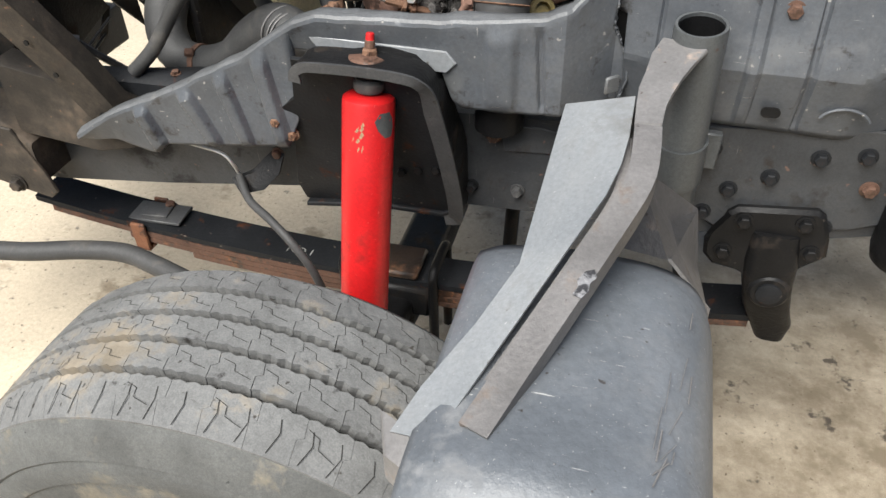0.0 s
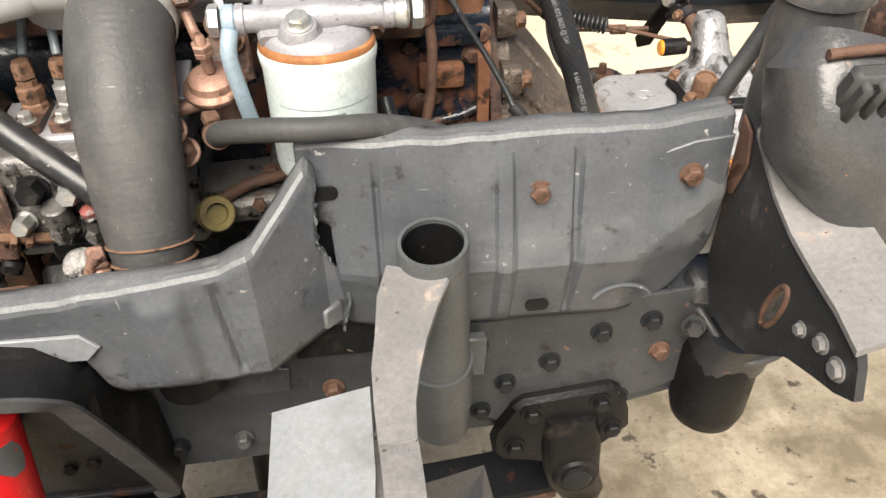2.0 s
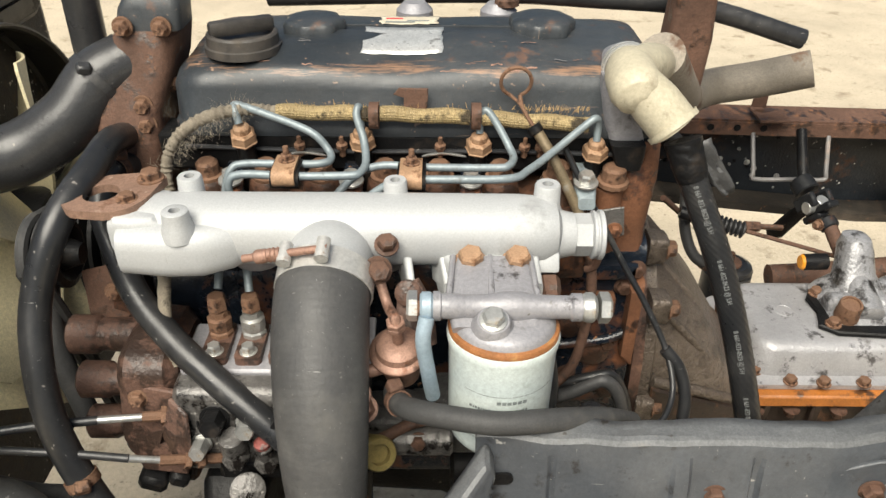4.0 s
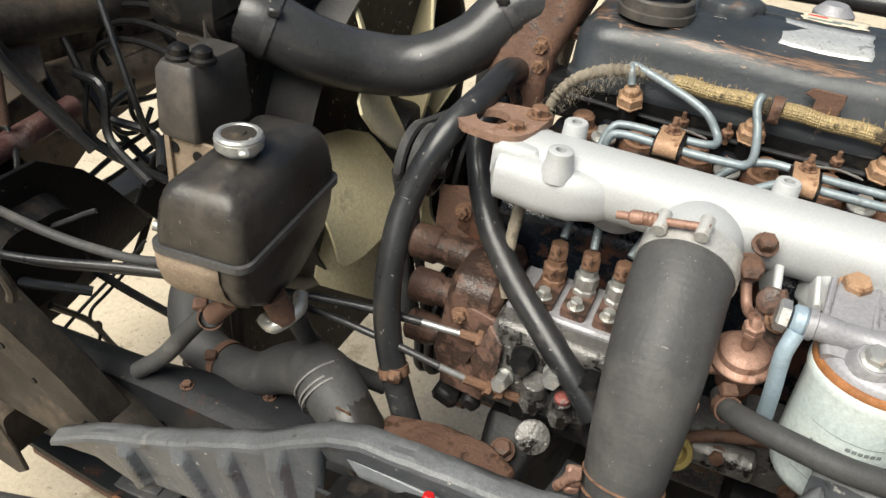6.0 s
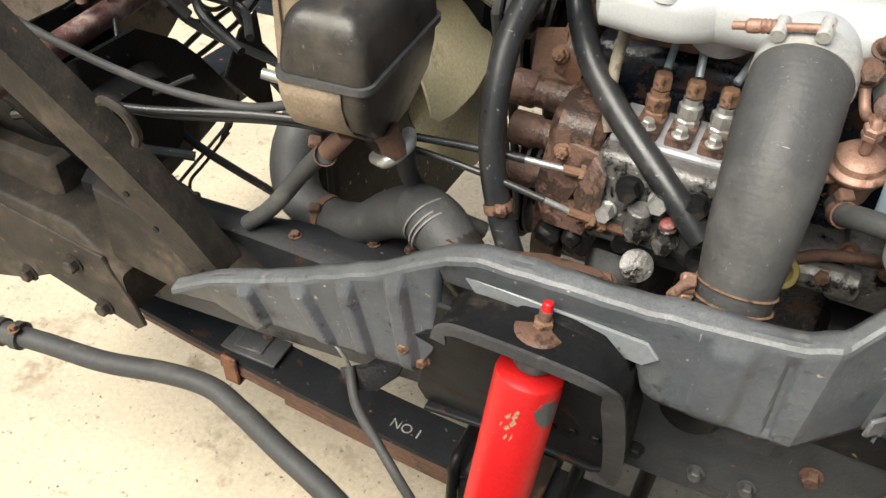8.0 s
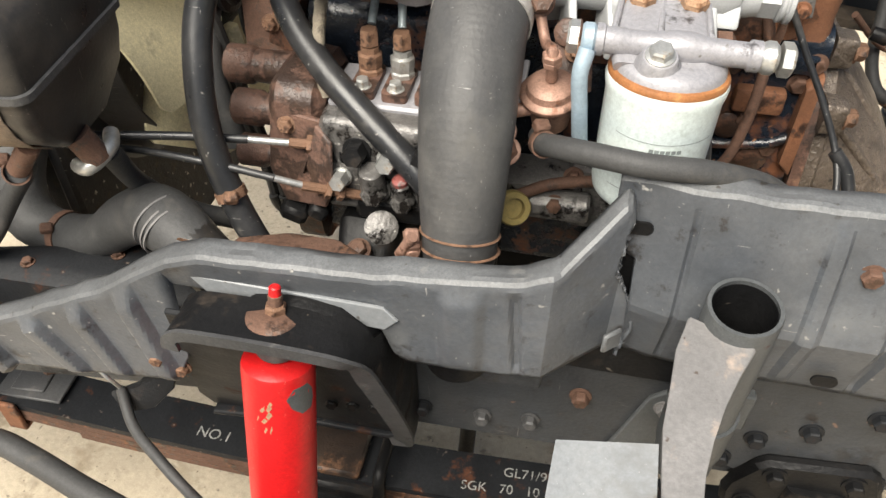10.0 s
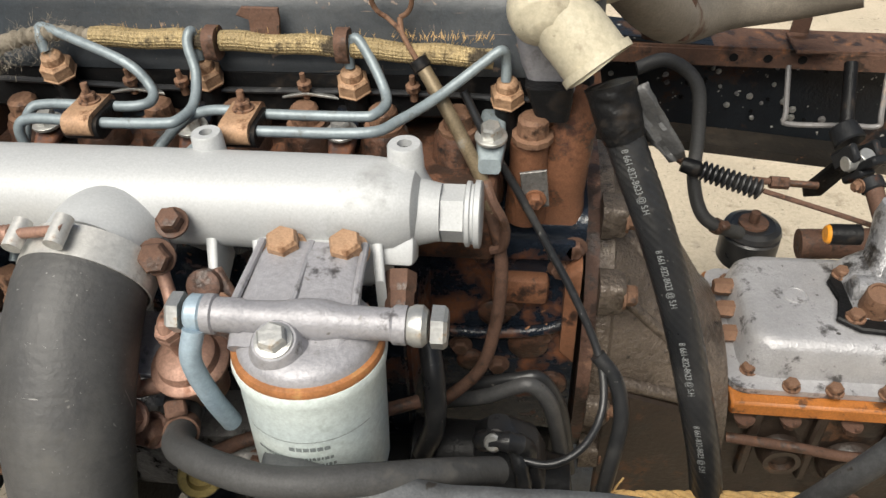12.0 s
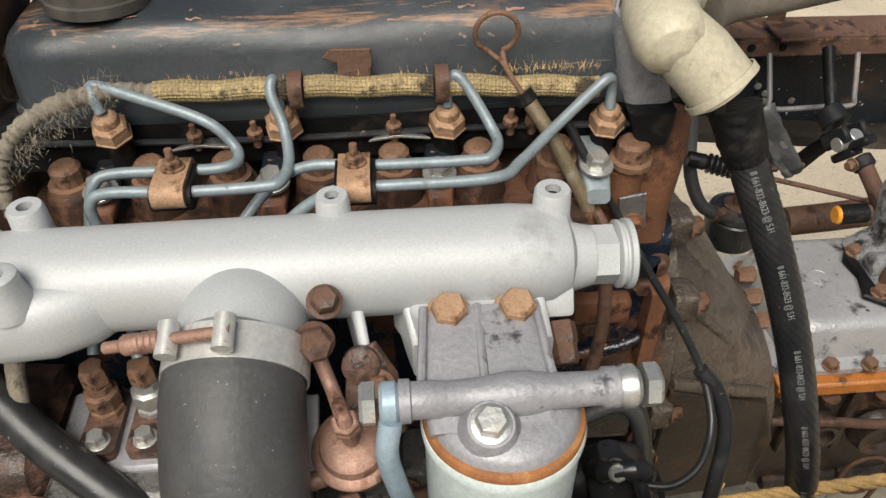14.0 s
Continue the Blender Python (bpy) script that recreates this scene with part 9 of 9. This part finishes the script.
plate(bm, [(0.352, 0.960, 0.835), (0.385, 0.962, 0.832), (0.372, 0.945, 0.770), (0.340, 0.940, 0.775)], (0, 0.004, 0), 0.001)
part("pale_tab", bm, M_BRACKET, cm, "pale scraped tab")
# the post that stands on the bracket
bm = B()
lathe(bm, (0.394, 0.948, 0.90), (-0.05, -0.10, 1), [(0, 0.036), (0.10, 0.034), (0.128, 0.033), (0.131, 0.0365), (0.142, 0.0365), (0.146, 0.035), (0.42, 0.035)], 32)
part("post", bm, M_ARM, cm, "worn dark round post with a welded collar")
# rounded hinge arm with its ribbed pad
bm = B()
ARM = [((0.392, 0.880, 1.008), 0.050, 0.026), ((0.388, 0.872, 0.998), 0.066, 0.036), ((0.390, 0.860, 0.962), 0.066, 0.044), ((0.412, 0.850, 0.925), 0.060, 0.046), ((0.452, 0.846, 0.890), 0.056, 0.046), ((0.515, 0.835, 0.862), 0.054, 0.046), ((0.60, 0.82, 0.850), 0.052, 0.046)]
rings = []
for i, (c, a_, b_) in enumerate(ARM):
    p0, p1 = V(ARM[max(0, i - 1)][0]), V(ARM[min(len(ARM) - 1, i + 1)][0])
    dv = (p1 - p0).normalized()
    u_ = (X - dv * X.dot(dv)).normalized() if abs(dv.x) < 0.8 else (Z - dv * Z.dot(dv)).normalized() * -1
    if i in (2, 3, 4):
        u_ = (V((1, 0, 0.9 * (i - 2) / 2)) - dv * V((1, 0, 0.9 * (i - 2) / 2)).dot(dv)).normalized()
    elif i > 4:
        u_ = (V((0.3, 0, 1)) - dv * V((0.3, 0, 1)).dot(dv)).normalized()
    w_ = dv.cross(u_)
    rings.append([V(c) + u_ * a_ * abs(math.cos(t)) ** 0.75 * (1 if math.cos(t) > 0 else -1) + w_ * b_ * abs(math.sin(t)) ** 0.75 * (1 if math.sin(t) > 0 else -1) for t in [2 * math.pi * j / 32 for j in range(32)]])
loft(bm, rings)
part("hinge_arm", bm, M_ARM, cm, "thick worn black hinge arm, rounded")
bm = B()
for k in range(9):
    box(bm, (0.358 + 0.012 * k, 0.826, 0.998), (0.0075, 0.018, 0.036), (26, 0, 0), 0.003)
box(bm, (0.41, 0.834, 0.998), (0.118, 0.016, 0.046), (26, 0, 0), 0.004)
part("ribbed_pad", bm, M_DULLHOSE, cm, "ribbed grey rubber pad")
bm = B()
tube(bm, [(0.345, 0.848, 1.020), (0.39, 0.846, 1.023), (0.47, 0.844, 1.023)], 0.004, 10, 4)
part("pad_rail", bm, M_RUST, cm, "rusty edge above the pad")
for p, r_ in (((0.343, 0.750, 0.845), 0.006), ((0.343, 0.728, 0.842), 0.007), ((0.343, 0.775, 0.835), 0.005)):
    bolt("bolt", p, -X, r_, 0.005, M_BRACKET, cm, "small worn bolt")
mb = thing("cab_mount_bush", (0.385, 0.93, 0.565), "black cylindrical cab mount bush on the frame rail", "mount")
bm = B()
lathe(bm, (0.380, 0.918, 0.558), (0, 0.0, 1), [(0, 0.012), (0.003, 0.026), (0.012, 0.036), (0.03, 0.0405), (0.110, 0.0405), (0.118, 0.038)], 36)
part("cup", bm, M_BLACK, mb)
bm = B()
tube(bm, [(0.345, 0.948, 0.712), (0.348, 0.925, 0.716), (0.356, 0.905, 0.706), (0.368, 0.890, 0.690), (0.384, 0.878, 0.684), (0.404, 0.872, 0.694), (0.420, 0.870, 0.715)], 0.0042, 10, 6)
part("saddle_rim", bm, M_WORN, mb, "worn pale rim")
bm = B()
loft(bm, [rrect((0.383, y, z), X, Y, w, 0.075, 0.03) for y, z, w in ((0.918, 0.655, 0.080), (0.912, 0.69, 0.078), (0.908, 0.704, 0.066))])
part("saddle", bm, M_HINGE, mb, "black saddle")
bm = B()
box(bm, (0.350, 0.936, 0.737), (0.030, 0.03, 0.030), (0, 12, 0), 0.005)
part("rubber", bm, M_DULLHOSE, mb)
bolt("bolt", (0.335, 0.905, 0.715), (-0.3, -1, 0.2), 0.009, 0.011, M_HINGE, mb)

hose("grey control cable running up from the gearbox to the cab mount", [(0.29, 1.04, 0.72), (0.315, 1.015, 0.80), (0.350, 1.00, 0.898), (0.370, 0.999, 0.942), (0.390, 0.998, 0.986), (0.405, 0.99, 1.03), (0.415, 0.98, 1.09), (0.42, 0.97, 1.16)], 0.0085, M_WORN, ((1, M_RUST),))

# ---- front end: beam, brackets, wiring ----
fe = thing("front_beam", (-0.8, 0.85, 0.60), "dark dusty steel front beam sloping down to the rail", "beam")
bm = B()
line_ = [V(p) for p in ((-0.712, 0.880, 0.625), (-0.752, 0.856, 0.728), (-0.800, 0.832, 0.820), (-0.900, 0.800, 0.960), (-1.00, 0.77, 1.08))]
rings = []
for i, p in enumerate(line_):
    d = (line_[min(i + 1, len(line_) - 1)] - line_[max(i - 1, 0)]).normalized()
    s = d.cross(Y).normalized()
    rings.append([p + s * a + Y * b for a, b in ((-0.026, 0.0), (0.026, 0.0), (0.026, 0.040), (0.022, 0.040), (0.022, 0.004), (-0.022, 0.004), (-0.022, 0.040), (-0.026, 0.040))])
loft(bm, rings)
part("channel_beam", bm, M_FRONT, fe)
bm = B()
tube(bm, [(-0.775, 0.835, 0.900), (-0.760, 0.832, 0.905), (-0.742, 0.834, 0.895), (-0.738, 0.838, 0.872), (-0.745, 0.840, 0.856)], 0.0055, 8, 5)
part("hook", bm, M_FRONT, fe, "bent hook")
for p in ((-0.76, 0.848, 0.73), (-0.78, 0.838, 0.78), (-0.725, 0.87, 0.66)):
    bm = B()
    cyl(bm, p, V(p) - Y * 0.002, 0.004, None, 12)
    part("hole", bm, M_BLACK, fe)
bk = thing("bumper_bracket", (-0.92, 0.87, 0.42), "dusty brown front bumper bracket with bolts", "bracket")
bm = B()
plate(bm, [(-1.25, 0.862, 0.435), (-1.09, 0.862, 0.492), (-1.03, 0.862, 0.530), (-0.955, 0.862, 0.510), (-0.873, 0.862, 0.490), (-0.855, 0.862, 0.505), (-0.866, 0.862, 0.54), (-0.90, 0.862, 0.615), (-1.25, 0.862, 0.66)], (0, 0.006, 0), 0.002)
part("cheek_plate", bm, M_FRONT, bk)
bm = B()
loft(bm, [rrect((x, 0.905, z), Y, Z, 0.08, h, 0.008) for x, z, h in ((-1.30, 0.575, 0.19), (-0.95, 0.590, 0.12), (-0.875, 0.555, 0.07))])
part("box_section", bm, M_FRONT, bk)
for p in ((-0.925, 0.862, 0.513), (-1.075, 0.862, 0.512), (-0.96, 0.862, 0.58)):
    bolt("bolt", p, -Y, 0.011, 0.014, M_FRONT, bk)
bm = B()
plate(bm, [(-0.90, 0.93, 0.60), (-0.76, 0.93, 0.585), (-0.70, 0.93, 0.60), (-0.66, 0.93, 0.625), (-0.70, 0.93, 0.665), (-0.80, 0.93, 0.70), (-0.90, 0.93, 0.72)], (0, -0.05, 0), 0.003)
part("gusset", bm, M_FRONT, bk)
bm = B()
lathe(bm, (-0.735, 0.985, 0.520), (0.1, -0.6, -0.35), [(-0.02, 0.016), (0.03, 0.016), (0.034, 0.014), (0.034, 0.006), (0.02, 0.006)], 20)
part("bush_end", bm, M_RUST, bk, "rusty bush end")
# dark mass of the front: steering box and covers
sb = thing("steering_box", (-0.95, 1.12, 0.55), "greasy dark steering box and covers at the front", "steering box")
bm = B()
loft(bm, [rrect((x, 1.01, z), Y, Z, w, h, 0.03) for x, z, w, h in ((-1.18, 0.78, 0.16, 0.16), (-1.04, 0.76, 0.16, 0.17), (-0.92, 0.73, 0.12, 0.12))])
part("cover", bm, M_BLACK, sb)
bm = B()
lathe(bm, (-1.02, 1.00, 0.70), (-0.3, -0.4, 0.85), [(0, 0.05), (0.03, 0.055), (0.12, 0.045), (0.14, 0.02), (0.50, 0.018)], 24)
part("column", bm, M_BLACK, sb)
bm = B()
box(bm, (-1.15, 0.95, 0.63), (0.30, 0.10, 0.16), (0, 0, 0), 0.01)
part("box_housing", bm, M_FRONT, sb)
cross = thing("front_cross_tube", (-1.15, 1.25, 0.7), "maroon-brown front cross tube with pipes", "tube")
bm = B()
cyl(bm, (-1.10, 0.85, 1.00), (-1.02, 1.75, 0.93), 0.032, None, 24)
part("tube", bm, M_FRONT, cross)
for k in range(4):
    bm = B()
    x = -0.98 - 0.05 * k
    tube(bm, [(x, 1.02 + 0.03 * k, 1.30), (x + 0.01, 1.03 + 0.03 * k, 1.10), (x + 0.015, 1.05 + 0.03 * k, 0.98), (x + 0.08, 1.10 + 0.02 * k, 0.86)], 0.012 if k % 2 else 0.008, 10, 5)
    part("pipe", bm, M_FRONT if k % 2 else M_HOSE, cross)
bm = B()
plate(bm, [(-1.20, 0.80, 0.80), (-1.20, 2.4, 0.76), (-1.20, 2.4, 1.30), (-1.20, 1.30, 1.30), (-1.20, 1.26, 0.90), (-1.20, 0.80, 0.90)], (-0.03, 0, 0), 0.004)
part("front_panel", bm, M_DUSTY, cross, "dusty brown front panel")
for q, s in (((-1.16, 1.5, 0.80), 0.045), ((-1.17, 1.45, 0.92), 0.03), ((-1.15, 1.6, 1.02), 0.035)):
    bm = B()
    cyl(bm, V(q) + V((0, -0.75, 0.04)), V(q) + V((0.02, 0.8, -0.03)), s, None, 18)
    part("cross_rod", bm, M_DUSTY, cross)
wires = thing("front_wiring", (-0.85, 1.1, 0.55), "tangle of thin black wires and pipes ahead of the radiator", "wiring")
r = random.Random(12)
for k in range(14):
    y = 1.02 + 0.045 * k
    bm = B()
    a = V((-0.80 - r.uniform(0, 0.12), y, 0.55 + r.uniform(-0.05, 0.25)))
    b = V((-1.10 + r.uniform(-0.1, 0.1), y + r.uniform(-0.15, 0.2), 0.85 + r.uniform(-0.1, 0.2)))
    m1 = a.lerp(b, 0.33) + V((r.uniform(-0.05, 0.05), r.uniform(-0.06, 0.06), r.uniform(-0.10, 0.04)))
    m2 = a.lerp(b, 0.66) + V((r.uniform(-0.05, 0.05), r.uniform(-0.06, 0.06), r.uniform(-0.06, 0.10)))
    tube(bm, [a, m1, m2, b], r.choice((0.004, 0.005, 0.007)), 8, 6)
    part("wire", bm, M_HOSE, wires)
for k in range(6):
    bm = B()
    c = V((-0.93 - 0.02 * k, 1.24 + 0.035 * k, 0.90 + 0.012 * k))
    tube(bm, [c + V((0.10 * math.cos(t), 0.0, 0.055 * math.sin(t))) for t in [radians(-30 + 24 * i) for i in range(11)]], 0.0048, 8, 3)
    part("loop", bm, M_BLACK, wires)
bm = B()
tube(bm, [(-1.1, 0.90, 0.95), (-0.98, 0.92, 0.90), (-0.86, 0.93, 0.87), (-0.76, 0.935, 0.862), (-0.66, 0.94, 0.872), (-0.59, 0.945, 0.905), (-0.555, 0.945, 0.925)], 0.0055, 10, 6)
part("loom", bm, M_DULLHOSE, wires, "taped wiring loom")
bm = B()
loft(bm, [rrect(c, X, Z, 0.030, 0.032, 0.012) for c in ((-1.0, 0.74, 0.828), (-1.0, 0.95, 0.846), (-1.005, 1.17, 0.866))])
single("front_rail", bm, M_MAROON, "maroon painted front rail, scuffed to pink", "rail")
bm = B()
plate(bm, [(x, y, z) for x, y, z in ((-1.03, 0.80, 0.870), (-1.03, 1.02, 0.878), (-1.03, 1.16, 0.905), (-1.07, 1.19, 0.945), (-1.09, 1.08, 0.968), (-1.09, 1.03, 0.960), (-1.09, 0.80, 0.960))], (-0.012, 0, -0.008), 0.003)
single("grille_panel", bm, M_DUSTY, "dusty brown inner grille panel", "panel")
for y in (1.028, 1.064):
    bm = B()
    tube(bm, [(-1.0, y + 0.020, 1.10), (-1.0, y + 0.012, 1.02), (-1.0, y, 0.95), (-1.0, y - 0.006, 0.885)], 0.0075, 10, 5)
    single("front_rod", bm, M_EYE, "dusty rust-brown upright rod at the front", "rod", "front rods")
# dark box and shield ahead of the radiator
rb = thing("relay_box", (-0.95, 1.10, 0.62), "dusty black box ahead of the radiator", "box")
bm = B()
plate(bm, [(-0.95, 0.95, 0.85), (-0.95, 1.054, 0.852), (-0.95, 1.118, 0.807), (-0.95, 1.160, 0.765), (-0.95, 1.192, 0.715), (-0.95, 1.228, 0.663), (-0.95, 1.12, 0.632), (-0.95, 1.04, 0.608), (-0.95, 0.95, 0.60)], (-0.012, -0.01, -0.006), 0.003)
part("cover_plate", bm, M_BLACK, rb, "dark cover plate")
bm = B()
plate(bm, [(-0.955, 1.17, 0.60), (-0.955, 1.205, 0.615), (-0.955, 1.235, 0.660), (-0.955, 1.222, 0.668)], (-0.004, 0.0, 0.0), 0.001)
part("bright_edge", bm, M_FRONT, rb, "dusty lower edge")
bm = B()
plate(bm, [(-0.93, 1.183, 0.722), (-0.93, 1.231, 0.781), (-0.93, 1.275, 0.796), (-0.93, 1.29, 0.60), (-0.93, 1.222, 0.672)], (-0.006, 0, 0), 0.002)
part("side_shield", bm, M_BLACK, rb)
bm = B()
plate(bm, [(-1.12, 1.245, 0.695), (-1.12, 1.305, 0.742), (-1.12, 1.465, 0.768), (-1.12, 1.60, 0.82), (-1.12, 1.58, 0.86), (-1.12, 1.25, 0.835), (-1.12, 0.95, 0.80), (-1.12, 0.95, 0.70)], (-0.010, 0, 0), 0.003)
part("inner_shield", bm, M_DUSTY, rb, "dusty dark shield")
# bundle of thin pipes with their bends
lines = thing("pipe_bundle", (-1.02, 1.25, 0.76), "bundle of thin black pipes with tight bends", "pipes")
for pts, r_ in (([(-1.02, 1.40, 0.790), (-1.02, 1.356, 0.769), (-1.02, 1.253, 0.756), (-1.02, 1.176, 0.737), (-1.02, 1.13, 0.715)], 0.0045),
                ([(-1.02, 1.41, 0.765), (-1.02, 1.360, 0.742), (-1.02, 1.261, 0.722), (-1.02, 1.196, 0.714), (-1.02, 1.15, 0.69)], 0.0045),
                ([(-1.02, 1.255, 0.870), (-1.02, 1.244, 0.825), (-1.02, 1.249, 0.796), (-1.02, 1.275, 0.776), (-1.02, 1.308, 0.775), (-1.02, 1.33, 0.80)], 0.0042),
                ([(-1.02, 1.300, 0.860), (-1.02, 1.287, 0.816), (-1.02, 1.296, 0.789), (-1.02, 1.321, 0.771), (-1.02, 1.35, 0.775), (-1.02, 1.365, 0.81)], 0.0042),
                ([(-1.02, 1.215, 0.880), (-1.02, 1.200, 0.835), (-1.02, 1.206, 0.800), (-1.02, 1.228, 0.775), (-1.02, 1.26, 0.765)], 0.0042),
                ([(-0.92, 1.00, 0.660), (-0.92, 1.053, 0.593), (-0.92, 1.088, 0.513), (-0.92, 1.126, 0.453), (-0.92, 1.15, 0.40)], 0.0050),
                ([(-0.92, 1.157, 0.641), (-0.92, 1.095, 0.620), (-0.92, 1.061, 0.610), (-0.92, 1.056, 0.590), (-0.92, 1.070, 0.575), (-0.92, 1.056, 0.540), (-0.92, 1.02, 0.52)], 0.0026),
                ([(-0.92, 1.18, 0.662), (-0.92, 1.10, 0.638), (-0.92, 1.044, 0.622), (-0.92, 0.98, 0.60)], 0.0026)):
    bm = B()
    tube(bm, pts, r_, 8, 6)
    part("pipe", bm, M_HOSE, lines)

# far side of the engine: black pipe and rusty bracket behind the rocker cover
bm = B()
tube(bm, [(-0.30, 1.60, 1.10), (0.0, 1.57, 1.115), (0.15, 1.56, 1.112), (0.30, 1.56, 1.10), (0.45, 1.55, 1.06)], 0.014, 16, 6)
single("breather_pipe", bm, M_HOSE, "long black pipe behind the rocker cover", "pipe")
ex = thing("exhaust_manifold", (-0.05, 1.54, 0.93), "grey rusty exhaust side casting behind the rocker cover", "manifold")
bm = B()
loft(bm, [rrect((x, 1.53, 1.02), Y, Z, w, h, 0.02) for x, w, h in ((-0.32, 0.07, 0.09), (-0.10, 0.09, 0.12), (0.10, 0.09, 0.12), (0.18, 0.06, 0.08))])
part("casting", bm, M_RUST, ex)
for x in (-0.09, 0.02):
    bm = B()
    lathe(bm, (x, 1.505, 1.06), Z, [(0, 0.026), (0.05, 0.024), (0.06, 0.014)], 22)
    part("stub", bm, M_ALUGREY, ex)
bm = B()
lathe(bm, (0.03, 1.50, 1.118), Z, [(0, 0.016), (0.008, 0.016), (0.012, 0.010)], 18)
part("rusty_cap", bm, M_RUST, ex)
bm = B()
loft(bm, [rrect((0.27, 1.50, z), X, Y, a, 0.05, 0.01) for z, a in ((0.98, 0.05), (1.08, 0.06), (1.16, 0.05))])
part("rusty_block", bm, M_RUST, ex)

# ---- yard beyond ----
bm = B()
box(bm, (1.3, 7.2, 0.09), (2.2, 1.2, 0.18), (0, 0, 8), 0.03, 2)
single("blue_tarpaulin", bm, M_BLUE, "folded bright blue tarpaulin on the yard floor", "tarpaulin")
bd = thing("striped_board", (-3.55, 2.45, 0), "red and white striped barrier board standing on the yard", "barrier")
for k in range(6):
    bm = B()
    box(bm, (-3.55, 2.45, 0.035 + 0.07 * k), (0.7, 0.03, 0.0698), (0, 0, 40), 0.002)
    part("stripe", bm, M_STRIPE if k % 2 else M_STRIPEW, bd)
